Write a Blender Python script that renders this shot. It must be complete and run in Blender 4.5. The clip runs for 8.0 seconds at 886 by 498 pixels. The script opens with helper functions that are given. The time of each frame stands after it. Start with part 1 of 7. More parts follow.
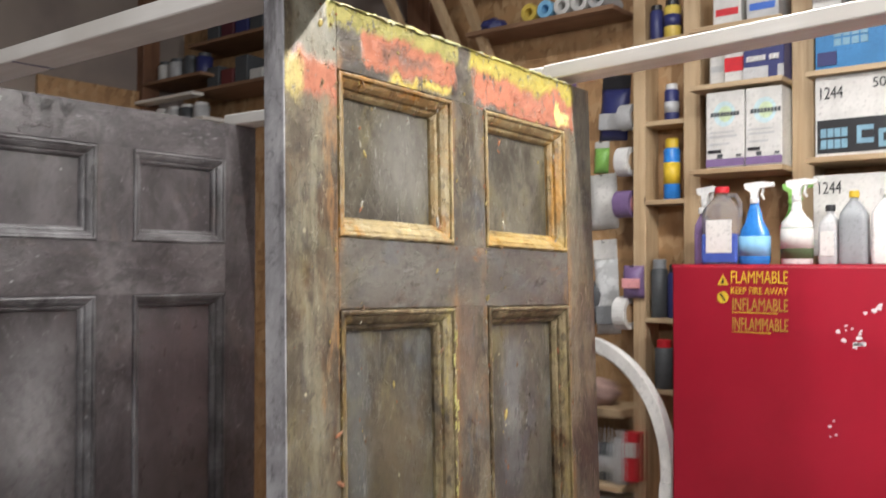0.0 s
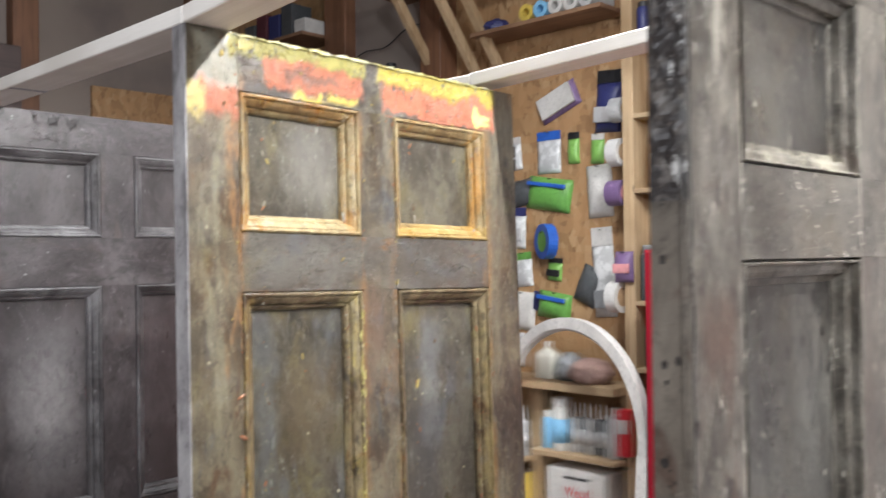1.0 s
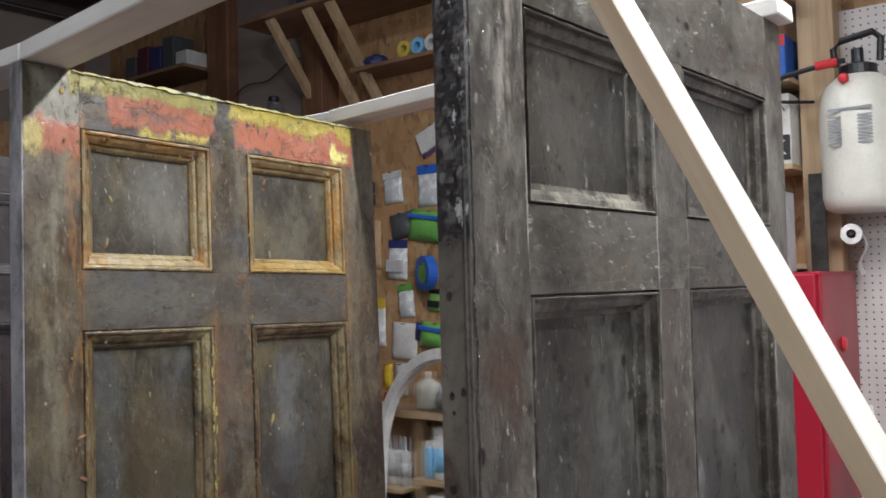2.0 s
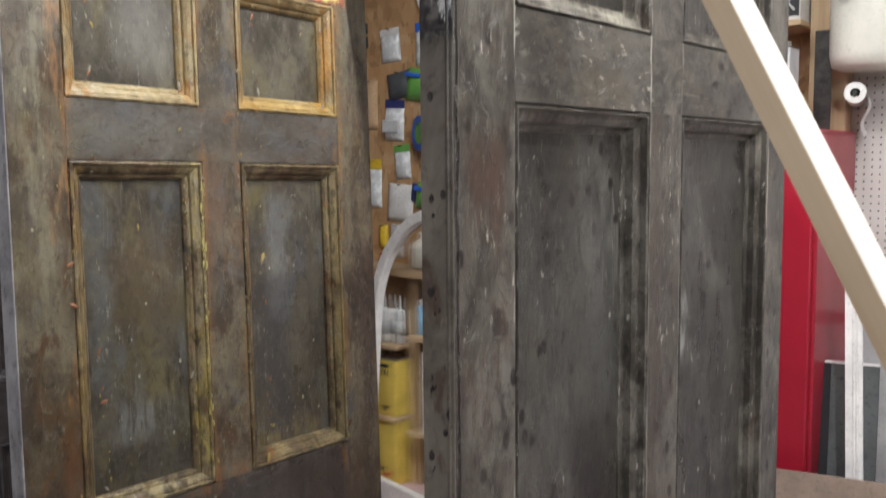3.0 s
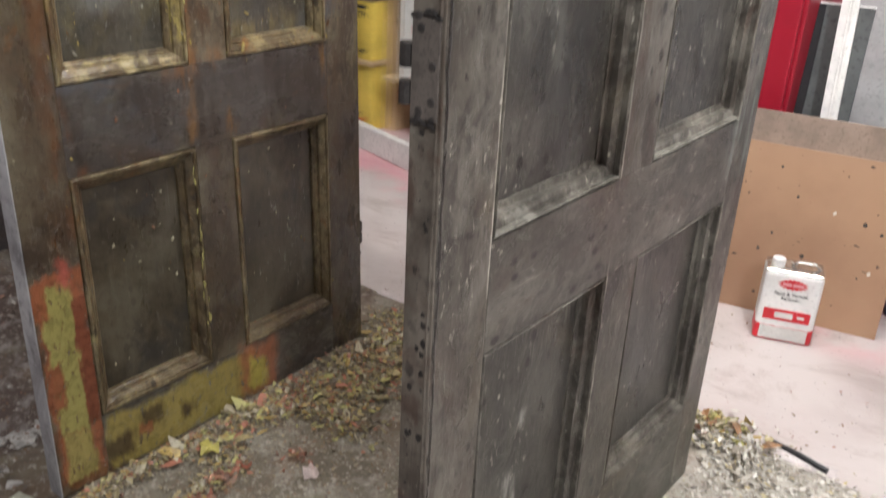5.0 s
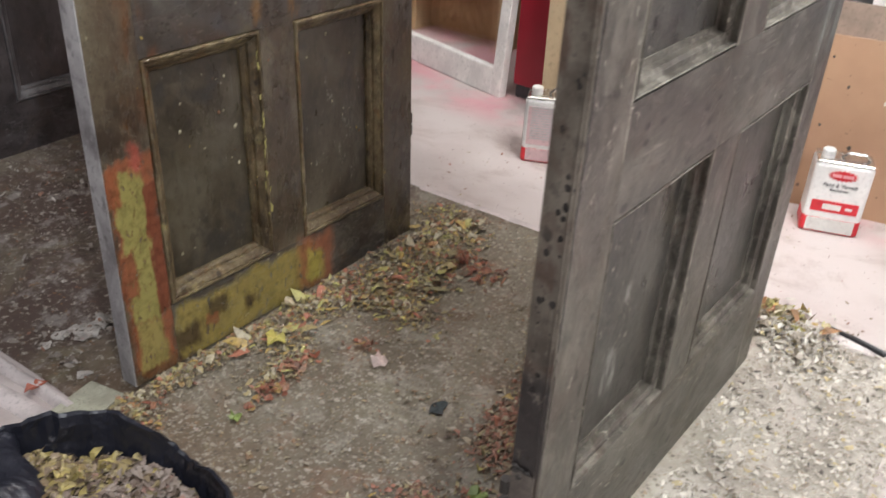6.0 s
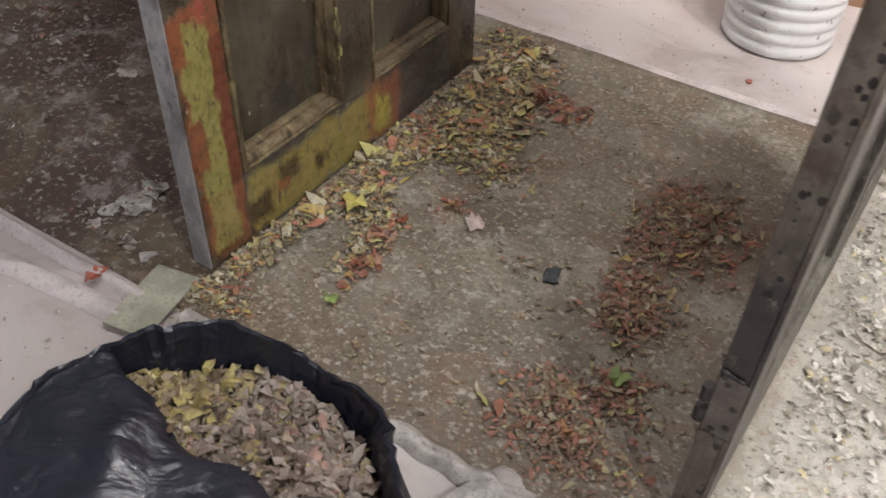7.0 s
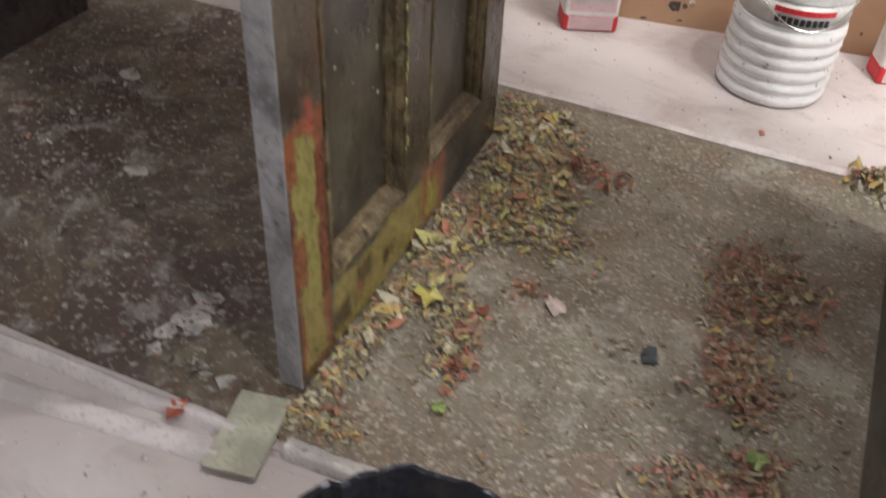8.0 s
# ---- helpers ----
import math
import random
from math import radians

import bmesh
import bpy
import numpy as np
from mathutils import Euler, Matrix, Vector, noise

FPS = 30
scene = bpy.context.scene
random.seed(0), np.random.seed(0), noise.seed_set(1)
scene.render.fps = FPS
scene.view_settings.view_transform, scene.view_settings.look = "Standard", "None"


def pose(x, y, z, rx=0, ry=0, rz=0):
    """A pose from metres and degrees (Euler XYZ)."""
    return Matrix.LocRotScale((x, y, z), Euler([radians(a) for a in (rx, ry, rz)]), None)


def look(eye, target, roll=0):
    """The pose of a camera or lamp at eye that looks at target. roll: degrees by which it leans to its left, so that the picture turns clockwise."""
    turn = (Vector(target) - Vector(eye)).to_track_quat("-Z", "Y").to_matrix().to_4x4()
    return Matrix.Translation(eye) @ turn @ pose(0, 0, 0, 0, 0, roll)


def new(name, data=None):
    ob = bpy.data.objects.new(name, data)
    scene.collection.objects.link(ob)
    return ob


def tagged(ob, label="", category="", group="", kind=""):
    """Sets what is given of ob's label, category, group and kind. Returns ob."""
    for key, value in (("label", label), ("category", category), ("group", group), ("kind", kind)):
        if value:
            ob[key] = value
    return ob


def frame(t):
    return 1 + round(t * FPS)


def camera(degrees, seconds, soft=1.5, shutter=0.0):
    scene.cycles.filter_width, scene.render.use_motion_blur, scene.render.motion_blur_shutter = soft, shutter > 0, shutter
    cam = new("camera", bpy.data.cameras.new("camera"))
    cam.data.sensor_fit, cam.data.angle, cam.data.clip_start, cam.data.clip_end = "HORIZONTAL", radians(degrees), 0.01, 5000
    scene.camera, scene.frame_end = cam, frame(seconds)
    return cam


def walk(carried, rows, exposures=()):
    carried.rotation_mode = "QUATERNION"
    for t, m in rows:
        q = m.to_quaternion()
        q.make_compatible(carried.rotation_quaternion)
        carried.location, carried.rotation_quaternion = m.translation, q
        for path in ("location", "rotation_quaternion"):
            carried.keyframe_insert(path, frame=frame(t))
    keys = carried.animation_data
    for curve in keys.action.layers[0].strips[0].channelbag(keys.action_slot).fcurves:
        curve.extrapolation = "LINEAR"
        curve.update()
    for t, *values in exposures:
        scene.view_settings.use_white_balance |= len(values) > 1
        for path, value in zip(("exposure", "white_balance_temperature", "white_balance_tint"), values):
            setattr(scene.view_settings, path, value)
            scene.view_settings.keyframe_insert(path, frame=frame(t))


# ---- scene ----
cam = camera(52.6, 8.0, 1.5, 0.4)
METRES, EYE, TILT, LEAN, TURN = 1.97, 1.65, 0.0, 0.0, 38.4
ROWS = [
    (0.0, 0.0, 0.0, 0.0, -0.0, 1.24, -0.21),
    (0.2, 0.0276, -0.0387, 0.0015, 2.47, -0.4, -0.4),
    (0.5, 0.0867, -0.0824, -0.0055, 6.09, -0.1, -0.21),
    (1.0, 0.1976, -0.1204, -0.0034, 5.62, 0.62, 0.74),
    (1.2, 0.2232, -0.1299, 0.0044, 3.96, 2.23, 0.95),
    (2.3, 0.2664, -0.1373, -0.0069, -1.36, 1.49, 1.22),
    (2.5, 0.2715, -0.1357, -0.0147, -1.01, -0.54, 0.62),
    (3.0, 0.2705, -0.1297, -0.0425, -0.3, -5.34, 0.47),
    (3.5, 0.2676, -0.1251, -0.0698, -0.07, -9.92, 0.06),
    (4.0, 0.2702, -0.1185, -0.0977, -0.5, -15.0, -0.65),
    (4.5, 0.2709, -0.1176, -0.1232, -0.78, -19.87, -1.52),
    (5.0, 0.2622, -0.1237, -0.1537, -1.23, -24.87, -2.68),
    (5.2, 0.2527, -0.1269, -0.1662, -1.43, -26.7, -3.08),
    (6.3, 0.1166, -0.0933, -0.2032, -3.72, -33.2, -2.78),
    (6.5, 0.0872, -0.0534, -0.212, -5.58, -36.41, -2.82),
    (7.0, 0.0294, 0.0197, -0.2237, -5.82, -42.67, -2.34),
    (7.5, -0.0606, 0.0685, -0.2279, -11.04, -43.38, -4.05),
    (8.0, -0.1644, 0.1292, -0.2166, -15.4, -40.28, -3.98),
]
walk(cam, [(t, pose(0, 0, EYE, TILT, LEAN, TURN) @ pose(METRES * x, METRES * y, METRES * z, 90 + pitch, roll, yaw)) for t, x, y, z, yaw, pitch, roll in ROWS],
     [(0.0, 0.68, 6450, 10), (0.5, 0.72, 6350, 10), (1.0, 1.0, 6200, 10), (1.3, 0.85, 6200, 10), (2.3, -0.28, 5950, 10), (2.6, -0.28, 5950, 10), (3.0, 0.2, 6250, 10), (3.5, 0.4, 6350, 10),
      (4.0, 0.27, 6350, 10), (4.5, 0.48, 6350, 10), (5.2, 0.78, 6350, 10), (6.5, 0.88, 6350, 10), (7.0, 0.68, 6450, 10), (7.5, 0.62, 6550, 10), (8.0, 0.72, 6450, 10)])

# ---------------------------------------------------------------- light
world = bpy.data.worlds.new("world")
scene.world = world
world.use_nodes = True
world.node_tree.nodes["Background"].inputs[0].default_value = (0.02, 0.02, 0.022, 1)
world.node_tree.nodes["Background"].inputs[1].default_value = 1.0


def lamp(name, kind, place, target, power, colour, **size):
    data = bpy.data.lights.new(name, kind)
    data.energy, data.color = power, colour
    for key, value in size.items():
        if key == "radius":
            data.shadow_soft_size = value
        if key == "long":
            data.shape, data.size, data.size_y = "RECTANGLE", value[0], value[1]
    ob = new(name, data)
    ob.matrix_world = look(place, target)
    return ob


# a row of bulbs, in an added open trough over the doors, in line with the tie boards
for x in (0.12, 0.62, 1.12):
    lamp("trough_bulb", "POINT", (x, 1.69, 3.06), (x, 1.69, 0), 64, (1.0, 0.975, 0.945), radius=0.03)
# ceiling tubes: behind the walk and over the far side
lamp("ceiling_tube", "AREA", (2.2, -0.7, 2.9), (-0.5, 0.9, 0.9), 48, (0.96, 0.98, 1.0), long=(0.12, 1.1))
lamp("ceiling_tube", "AREA", (-0.9, -1.1, 2.9), (-0.6, 0.9, 1.2), 14, (0.98, 0.98, 1.0), long=(1.1, 0.12))
lamp("ceiling_tube", "AREA", (-1.0, 1.95, 3.4), (-1.0, 1.95, 0), 26, (1.0, 0.98, 0.96), long=(1.3, 0.25))

# ---------------------------------------------------------------- node helpers


class Mat:
    """A node material under construction."""

    def __init__(self, name):
        self.m = bpy.data.materials.new(name)
        self.m.use_nodes = True
        self.t = self.m.node_tree
        self.b = self.t.nodes["Principled BSDF"]
        self.co = self.t.nodes.new("ShaderNodeTexCoord").outputs["Object"]

    def put(self, socket, value):
        if isinstance(value, bpy.types.NodeSocket):
            self.t.links.new(value, socket)
        elif isinstance(value, (tuple, list)) and len(value) == 3 and socket.type == "RGBA":
            socket.default_value = (*value, 1)
        else:
            socket.default_value = value

    def math(self, op, a, b=0.0, clamp=False):
        n = self.t.nodes.new("ShaderNodeMath")
        n.operation, n.use_clamp = op, clamp
        self.put(n.inputs[0], a)
        self.put(n.inputs[1], b)
        return n.outputs[0]

    def axes(self, v=None):
        n = self.t.nodes.new("ShaderNodeSeparateXYZ")
        self.put(n.inputs[0], self.co if v is None else v)
        return n.outputs

    def scaled(self, s, v=None):
        n = self.t.nodes.new("ShaderNodeMapping")
        self.put(n.inputs["Vector"], self.co if v is None else v)
        n.inputs["Scale"].default_value = s
        return n.outputs[0]

    def noise(self, scale, detail=4, v=None, rough=0.55, dist=0.0):
        n = self.t.nodes.new("ShaderNodeTexNoise")
        n.inputs["Scale"].default_value, n.inputs["Detail"].default_value = scale, detail
        n.inputs["Roughness"].default_value, n.inputs["Distortion"].default_value = rough, dist
        self.put(n.inputs["Vector"], self.co if v is None else v)
        return n.outputs[0]

    def cells(self, scale, v=None, out="Distance", feature="F1"):
        n = self.t.nodes.new("ShaderNodeTexVoronoi")
        n.feature = feature
        n.inputs["Scale"].default_value = scale
        self.put(n.inputs["Vector"], self.co if v is None else v)
        return n.outputs[out]

    def step(self, x, a, b):
        n = self.t.nodes.new("ShaderNodeMapRange")
        n.interpolation_type = "SMOOTHSTEP"
        self.put(n.inputs[0], x)
        n.inputs[1].default_value, n.inputs[2].default_value = min(a, b), max(a, b)
        n.inputs[3].default_value, n.inputs[4].default_value = (0, 1) if a < b else (1, 0)
        return n.outputs[0]

    def mix(self, f, a, b, mode="MIX"):
        n = self.t.nodes.new("ShaderNodeMix")
        n.data_type, n.blend_type = "RGBA", mode
        self.put(n.inputs[0], f)
        self.put(n.inputs[6], a)
        self.put(n.inputs[7], b)
        return n.outputs[2]

    def ramp(self, f, stops, constant=False):
        n = self.t.nodes.new("ShaderNodeValToRGB")
        r = n.color_ramp
        r.interpolation = "CONSTANT" if constant else "LINEAR"
        while len(r.elements) < len(stops):
            r.elements.new(0.5)
        for e, (p, c) in zip(r.elements, stops):
            e.position, e.color = p, (*c, 1)
        self.put(n.inputs[0], f)
        return n.outputs[0]

    def island(self):
        return self.t.nodes.new("ShaderNodeNewGeometry").outputs["Random Per Island"]

    def bump(self, h, strength=0.3, dist=0.002):
        n = self.t.nodes.new("ShaderNodeBump")
        n.inputs["Strength"].default_value, n.inputs["Distance"].default_value = strength, dist
        self.put(n.inputs["Height"], h)
        self.put(self.b.inputs["Normal"], n.outputs[0])

    def done(self, colour, rough=0.5, metal=0.0, spec=None, **more):
        self.put(self.b.inputs["Base Color"], colour)
        self.put(self.b.inputs["Roughness"], rough)
        self.put(self.b.inputs["Metallic"], metal)
        if spec is not None:
            self.b.inputs["Specular IOR Level"].default_value = spec
        for key, value in more.items():
            self.put(self.b.inputs[key.replace("_", " ")], value)
        return self.m


def shade(c, k):
    return tuple(min(1.0, v * k) for v in c)


def paint(name, c, rough=0.45, var=0.12, scale=9.0, bump=0.08, metal=0.0, spots=0.0):
    """Plain paint, plastic or card with grime at two scales."""
    m = Mat(name)
    f = m.mix(m.step(m.noise(scale, 5), 0.35, 0.7), shade(c, 1 + var), shade(c, 1 - var))
    f = m.mix(m.step(m.noise(scale * 9, 3), 0.5, 0.75), f, shade(c, 1 - var * 1.6))
    if spots:
        f = m.mix(m.math("MULTIPLY", m.step(m.noise(scale * 5, 2), 0.66, 0.72), spots), f, (0.03, 0.03, 0.03))
    r = m.math("ADD", rough - 0.1, m.math("MULTIPLY", m.noise(scale * 2, 3), 0.2))
    m.bump(m.noise(scale * 12, 3), bump, 0.001)
    return m.done(f, r, metal)


def timber(name, c1, c2, along="x", rough=0.6, knots=True, tight=1.0):
    """Sawn softwood with grain along one axis."""
    m = Mat(name)
    s = {"x": (1.2, 22, 22), "y": (22, 1.2, 22), "z": (22, 22, 1.2)}[along]
    v = m.scaled(tuple(a * tight for a in s))
    g = m.noise(1.6, 6, v, 0.6, 0.6)
    f = m.ramp(g, [(0.3, c2), (0.52, c1), (0.75, shade(c1, 1.12))])
    f = m.mix(m.step(m.noise(2.2, 3), 0.45, 0.75), f, shade(c2, 0.9))
    if knots:
        k = m.step(m.cells(3.1, m.scaled({"x": (1, 3, 3), "y": (3, 1, 3), "z": (3, 3, 1)}[along])), 0.085, 0.03)
        f = m.mix(k, f, shade(c2, 0.35))
    m.bump(g, 0.25, 0.0015)
    return m.done(f, rough)


def flakes_mat(name, stops, rough=0.5):
    """Chips, each of one colour out of several, with a paler or darker side."""
    m = Mat(name)
    f = m.ramp(m.island(), stops, constant=True)
    f = m.mix(m.step(m.noise(60, 3), 0.45, 0.7), f, m.mix(0.55, f, (0.16, 0.12, 0.09)))
    m.bump(m.noise(180, 2), 0.3, 0.001)
    return m.done(f, rough)


# ---------------------------------------------------------------- materials
def door_wood(name, along, dark, mid, light, hues=(), nicks=0.0, nick_col=(0.5, 0.5, 0.47), pits=0.0, patches=(), gloss=0.42, wear=None, seed=0.0, grain=0.3, drip=0.14, gritty=1.0, crust=0.0, glaze=None, wander=0.10, tint=None):
    """Old softwood with most of its paint taken off: smears of residue along the grain, scratches, nicks and paint left in places.
    hues: (colour, scale, across-to-along stretch, from, to, cover)."""
    m = Mat(name)

    def moved(k):
        mp = m.t.nodes.new("ShaderNodeMapping")
        m.put(mp.inputs["Vector"], m.co)
        mp.inputs["Location"].default_value = (k, k * 1.7, k * 0.6)
        return mp.outputs[0]

    def drawn(a, v):
        return m.scaled({"y": (a, 1, a), "z": (a, a, 1)}[along], v)

    base = moved(seed)
    g = m.noise(4.6, 7, drawn(1.5, base), 0.62, 0.7)
    f = m.ramp(g, [(0.34, dark), (0.48, mid), (0.62, light)])
    for i, (col, scale, pull, lo, hi, cover) in enumerate(hues):
        k = m.step(m.noise(scale * 2.2, 7, drawn(1 + (pull - 1) * 0.36, moved(seed + 3.3 * (i + 1))), 0.62, 0.9), lo, hi)
        big = m.step(m.noise(2.1, 3, moved(seed + 7.7 * (i + 1))), 0.36, 0.58)
        f = m.mix(m.math("MULTIPLY", m.math("MULTIPLY", k, big), min(1.0, cover * 1.3)), f, m.mix(0.12, col, f))
    if glaze:
        k = m.step(m.noise(6.0, 8, drawn(1.7, moved(seed + 33)), 0.66, 0.5), 0.47, 0.60)
        f = m.mix(m.math("MULTIPLY", k, 0.75), f, m.mix(0.12, glaze, f))
        k = m.step(m.noise(14, 7, drawn(1.8, moved(seed + 36)), 0.68, 0.4), 0.58, 0.68)
        f = m.mix(m.math("MULTIPLY", k, 0.55), f, shade(light, 1.15))
    fine = m.noise(3.0, 5, drawn(11, base), 0.62, 0.15)
    f = m.mix(m.math("MULTIPLY", m.step(fine, 0.54, 0.72), grain * 0.36), f, m.mix(0.75, f, shade(dark, 0.35)))
    grit = m.noise(42, 6, drawn(1.3, base), 0.72)
    f = m.mix(m.math("MULTIPLY", m.step(grit, 0.54, 0.66), 0.55 * gritty), f, m.mix(0.8, f, shade(dark, 0.3)))
    f = m.mix(m.math("MULTIPLY", m.step(grit, 0.44, 0.30), 0.38 * gritty), f, shade(light, 1.3))
    line = m.math("ABSOLUTE", m.math("SUBTRACT", m.noise(1.6, 2, drawn(34, moved(seed + 40)), 0.5, 0.5), 0.5))
    far = m.step(m.noise(4.0, 3, moved(seed + 50)), 0.55, 0.66)
    f = m.mix(m.math("MULTIPLY", m.math("MULTIPLY", m.step(line, 0.010, 0.003), far), 0.12 + 0.2 * nicks), f, nick_col)
    # broad dabs of thinned residue, dark and light, wiped on by a rag
    wipe = m.noise(8.5, 6, drawn(1.25, moved(seed + 44)), 0.66, 1.6)
    f = m.mix(m.math("MULTIPLY", m.step(wipe, 0.47, 0.30), 0.55), f, m.mix(0.72, f, shade(dark, 0.55)))
    f = m.mix(m.math("MULTIPLY", m.step(wipe, 0.56, 0.70), 0.34), f, shade(light, 1.25))
    if nicks:
        a = m.step(m.noise(36, 5, drawn(2.6, moved(seed + 60)), 0.75), 0.605, 0.645)
        b = m.step(m.noise(4.5, 4, drawn(1.6, moved(seed + 70)), 0.6), 0.50, 0.60)
        f = m.mix(m.math("MULTIPLY", m.math("MULTIPLY", a, b), nicks), f, nick_col)
    if pits:
        a = m.step(m.noise(30, 4, drawn(1.7, moved(seed + 80)), 0.7), 0.625, 0.665)
        b = m.step(m.noise(3.5, 3, moved(seed + 90)), 0.45, 0.56)
        f = m.mix(m.math("MULTIPLY", m.math("MULTIPLY", a, b), pits), f, (0.018, 0.013, 0.012))
        v = drawn(1.5, moved(seed + 84))
        dot = m.math("MULTIPLY", m.step(m.cells(22, v), 0.30, 0.17), m.step(m.axes(m.cells(22, v, "Color"))[0], 0.70, 0.72))
        f = m.mix(m.math("MULTIPLY", m.math("MULTIPLY", dot, m.step(m.noise(2.8, 3, moved(seed + 91)), 0.42, 0.56)), min(1.0, pits * 1.2)), f, (0.016, 0.012, 0.011))
        v = drawn(1.3, moved(seed + 95))
        dot = m.math("MULTIPLY", m.step(m.cells(30, v), 0.16, 0.08), m.step(m.axes(m.cells(30, v, "Color"))[1], 0.955, 0.96))
        f = m.mix(m.math("MULTIPLY", dot, 0.8), f, nick_col)
    rough = m.math("ADD", gloss - 0.20, m.math("MULTIPLY", m.noise(5, 6, drawn(2, base), 0.65), 0.46))
    height = m.math("ADD", m.math("ADD", m.math("MULTIPLY", fine, 0.3), m.math("MULTIPLY", grit, 0.55)), m.math("MULTIPLY", wipe, 0.9))
    if crust:
        # half-lifted residue: raised ragged scabs with a paler or darker face
        scab = m.noise(26, 6, drawn(1.7, moved(seed + 61)), 0.72, 0.8)
        k = m.step(scab, 0.56, 0.62)
        height = m.math("ADD", height, m.math("MULTIPLY", k, crust * 1.6))
        f = m.mix(m.math("MULTIPLY", k, 0.30), f, shade(light, 1.1))
        f = m.mix(m.math("MULTIPLY", m.step(scab, 0.43, 0.36), 0.55), f, shade(dark, 0.5))
    if patches:
        _, y, z = m.axes()
        w1 = m.math("SUBTRACT", m.noise(30, 5, m.scaled((1, 1.2, 0.5), base), 0.65), 0.5)
        w2 = m.math("SUBTRACT", m.math("ADD", m.math("MULTIPLY", m.noise(13, 6, m.scaled((1, 1.5, 0.7), base), 0.72), 0.6), m.math("MULTIPLY", m.noise(4.5, 3, m.scaled((1, 1.5, 0.7), base)), 0.4)), 0.5)
        yy = m.math("ADD", y, m.math("MULTIPLY", w1, wander))
        zz = m.math("ADD", z, m.math("MULTIPLY", w2, drip))
        torn = m.step(m.noise(15, 5, m.scaled((1, 1, 0.22), moved(seed + 20)), 0.7), 0.46, 0.60)
        holed = m.step(m.noise(42, 5, m.scaled((1, 1.4, 0.7), moved(seed + 25)), 0.7), 0.66, 0.56)
        for y0, y1, z0, z1, soft, col, much in patches:
            k = m.math("MULTIPLY", m.step(yy, y0 - soft, y0 + soft), m.step(yy, y1 + soft, y1 - soft))
            k = m.math("MULTIPLY", k, m.math("MULTIPLY", m.step(zz, z0 - soft, z0 + soft), m.step(zz, z1 + soft, z1 - soft)))
            k = m.math("MULTIPLY", k, m.math("MULTIPLY", (1.0 if much < 0.5 or much > 1 else torn if much < 0.8 else holed), much % 1.0))
            c = m.mix(m.step(m.noise(38, 5, base, 0.7), 0.42, 0.70), shade(col, 1.1), shade(col, 0.72))
            f = m.mix(k, f, c)
            if much > 0.85:
                height = m.math("ADD", height, m.math("MULTIPLY", k, 0.9))
                rough = m.math("SUBTRACT", rough, m.math("MULTIPLY", k, 0.12))
    if wear:
        p = m.t.nodes.new("ShaderNodeNewGeometry").outputs["Pointiness"]
        k = m.math("MULTIPLY", m.step(p, 0.54, 0.64), m.step(m.noise(18, 5, drawn(2, moved(seed + 30)), 0.7), 0.46, 0.58))
        f = m.mix(m.math("MULTIPLY", k, 0.85), f, wear)
    if tint:
        f = m.mix(1.0, f, tint, "MULTIPLY")
    m.bump(height, 0.6, 0.0025)
    return m.done(f, rough)


LIME, CRUST, SALMON = (0.30, 0.27, 0.085), (0.29, 0.265, 0.085), (0.36, 0.135, 0.082)
OCHRE, UMBER, SLATE = (0.36, 0.205, 0.05), (0.05, 0.032, 0.02), (0.105, 0.10, 0.095)
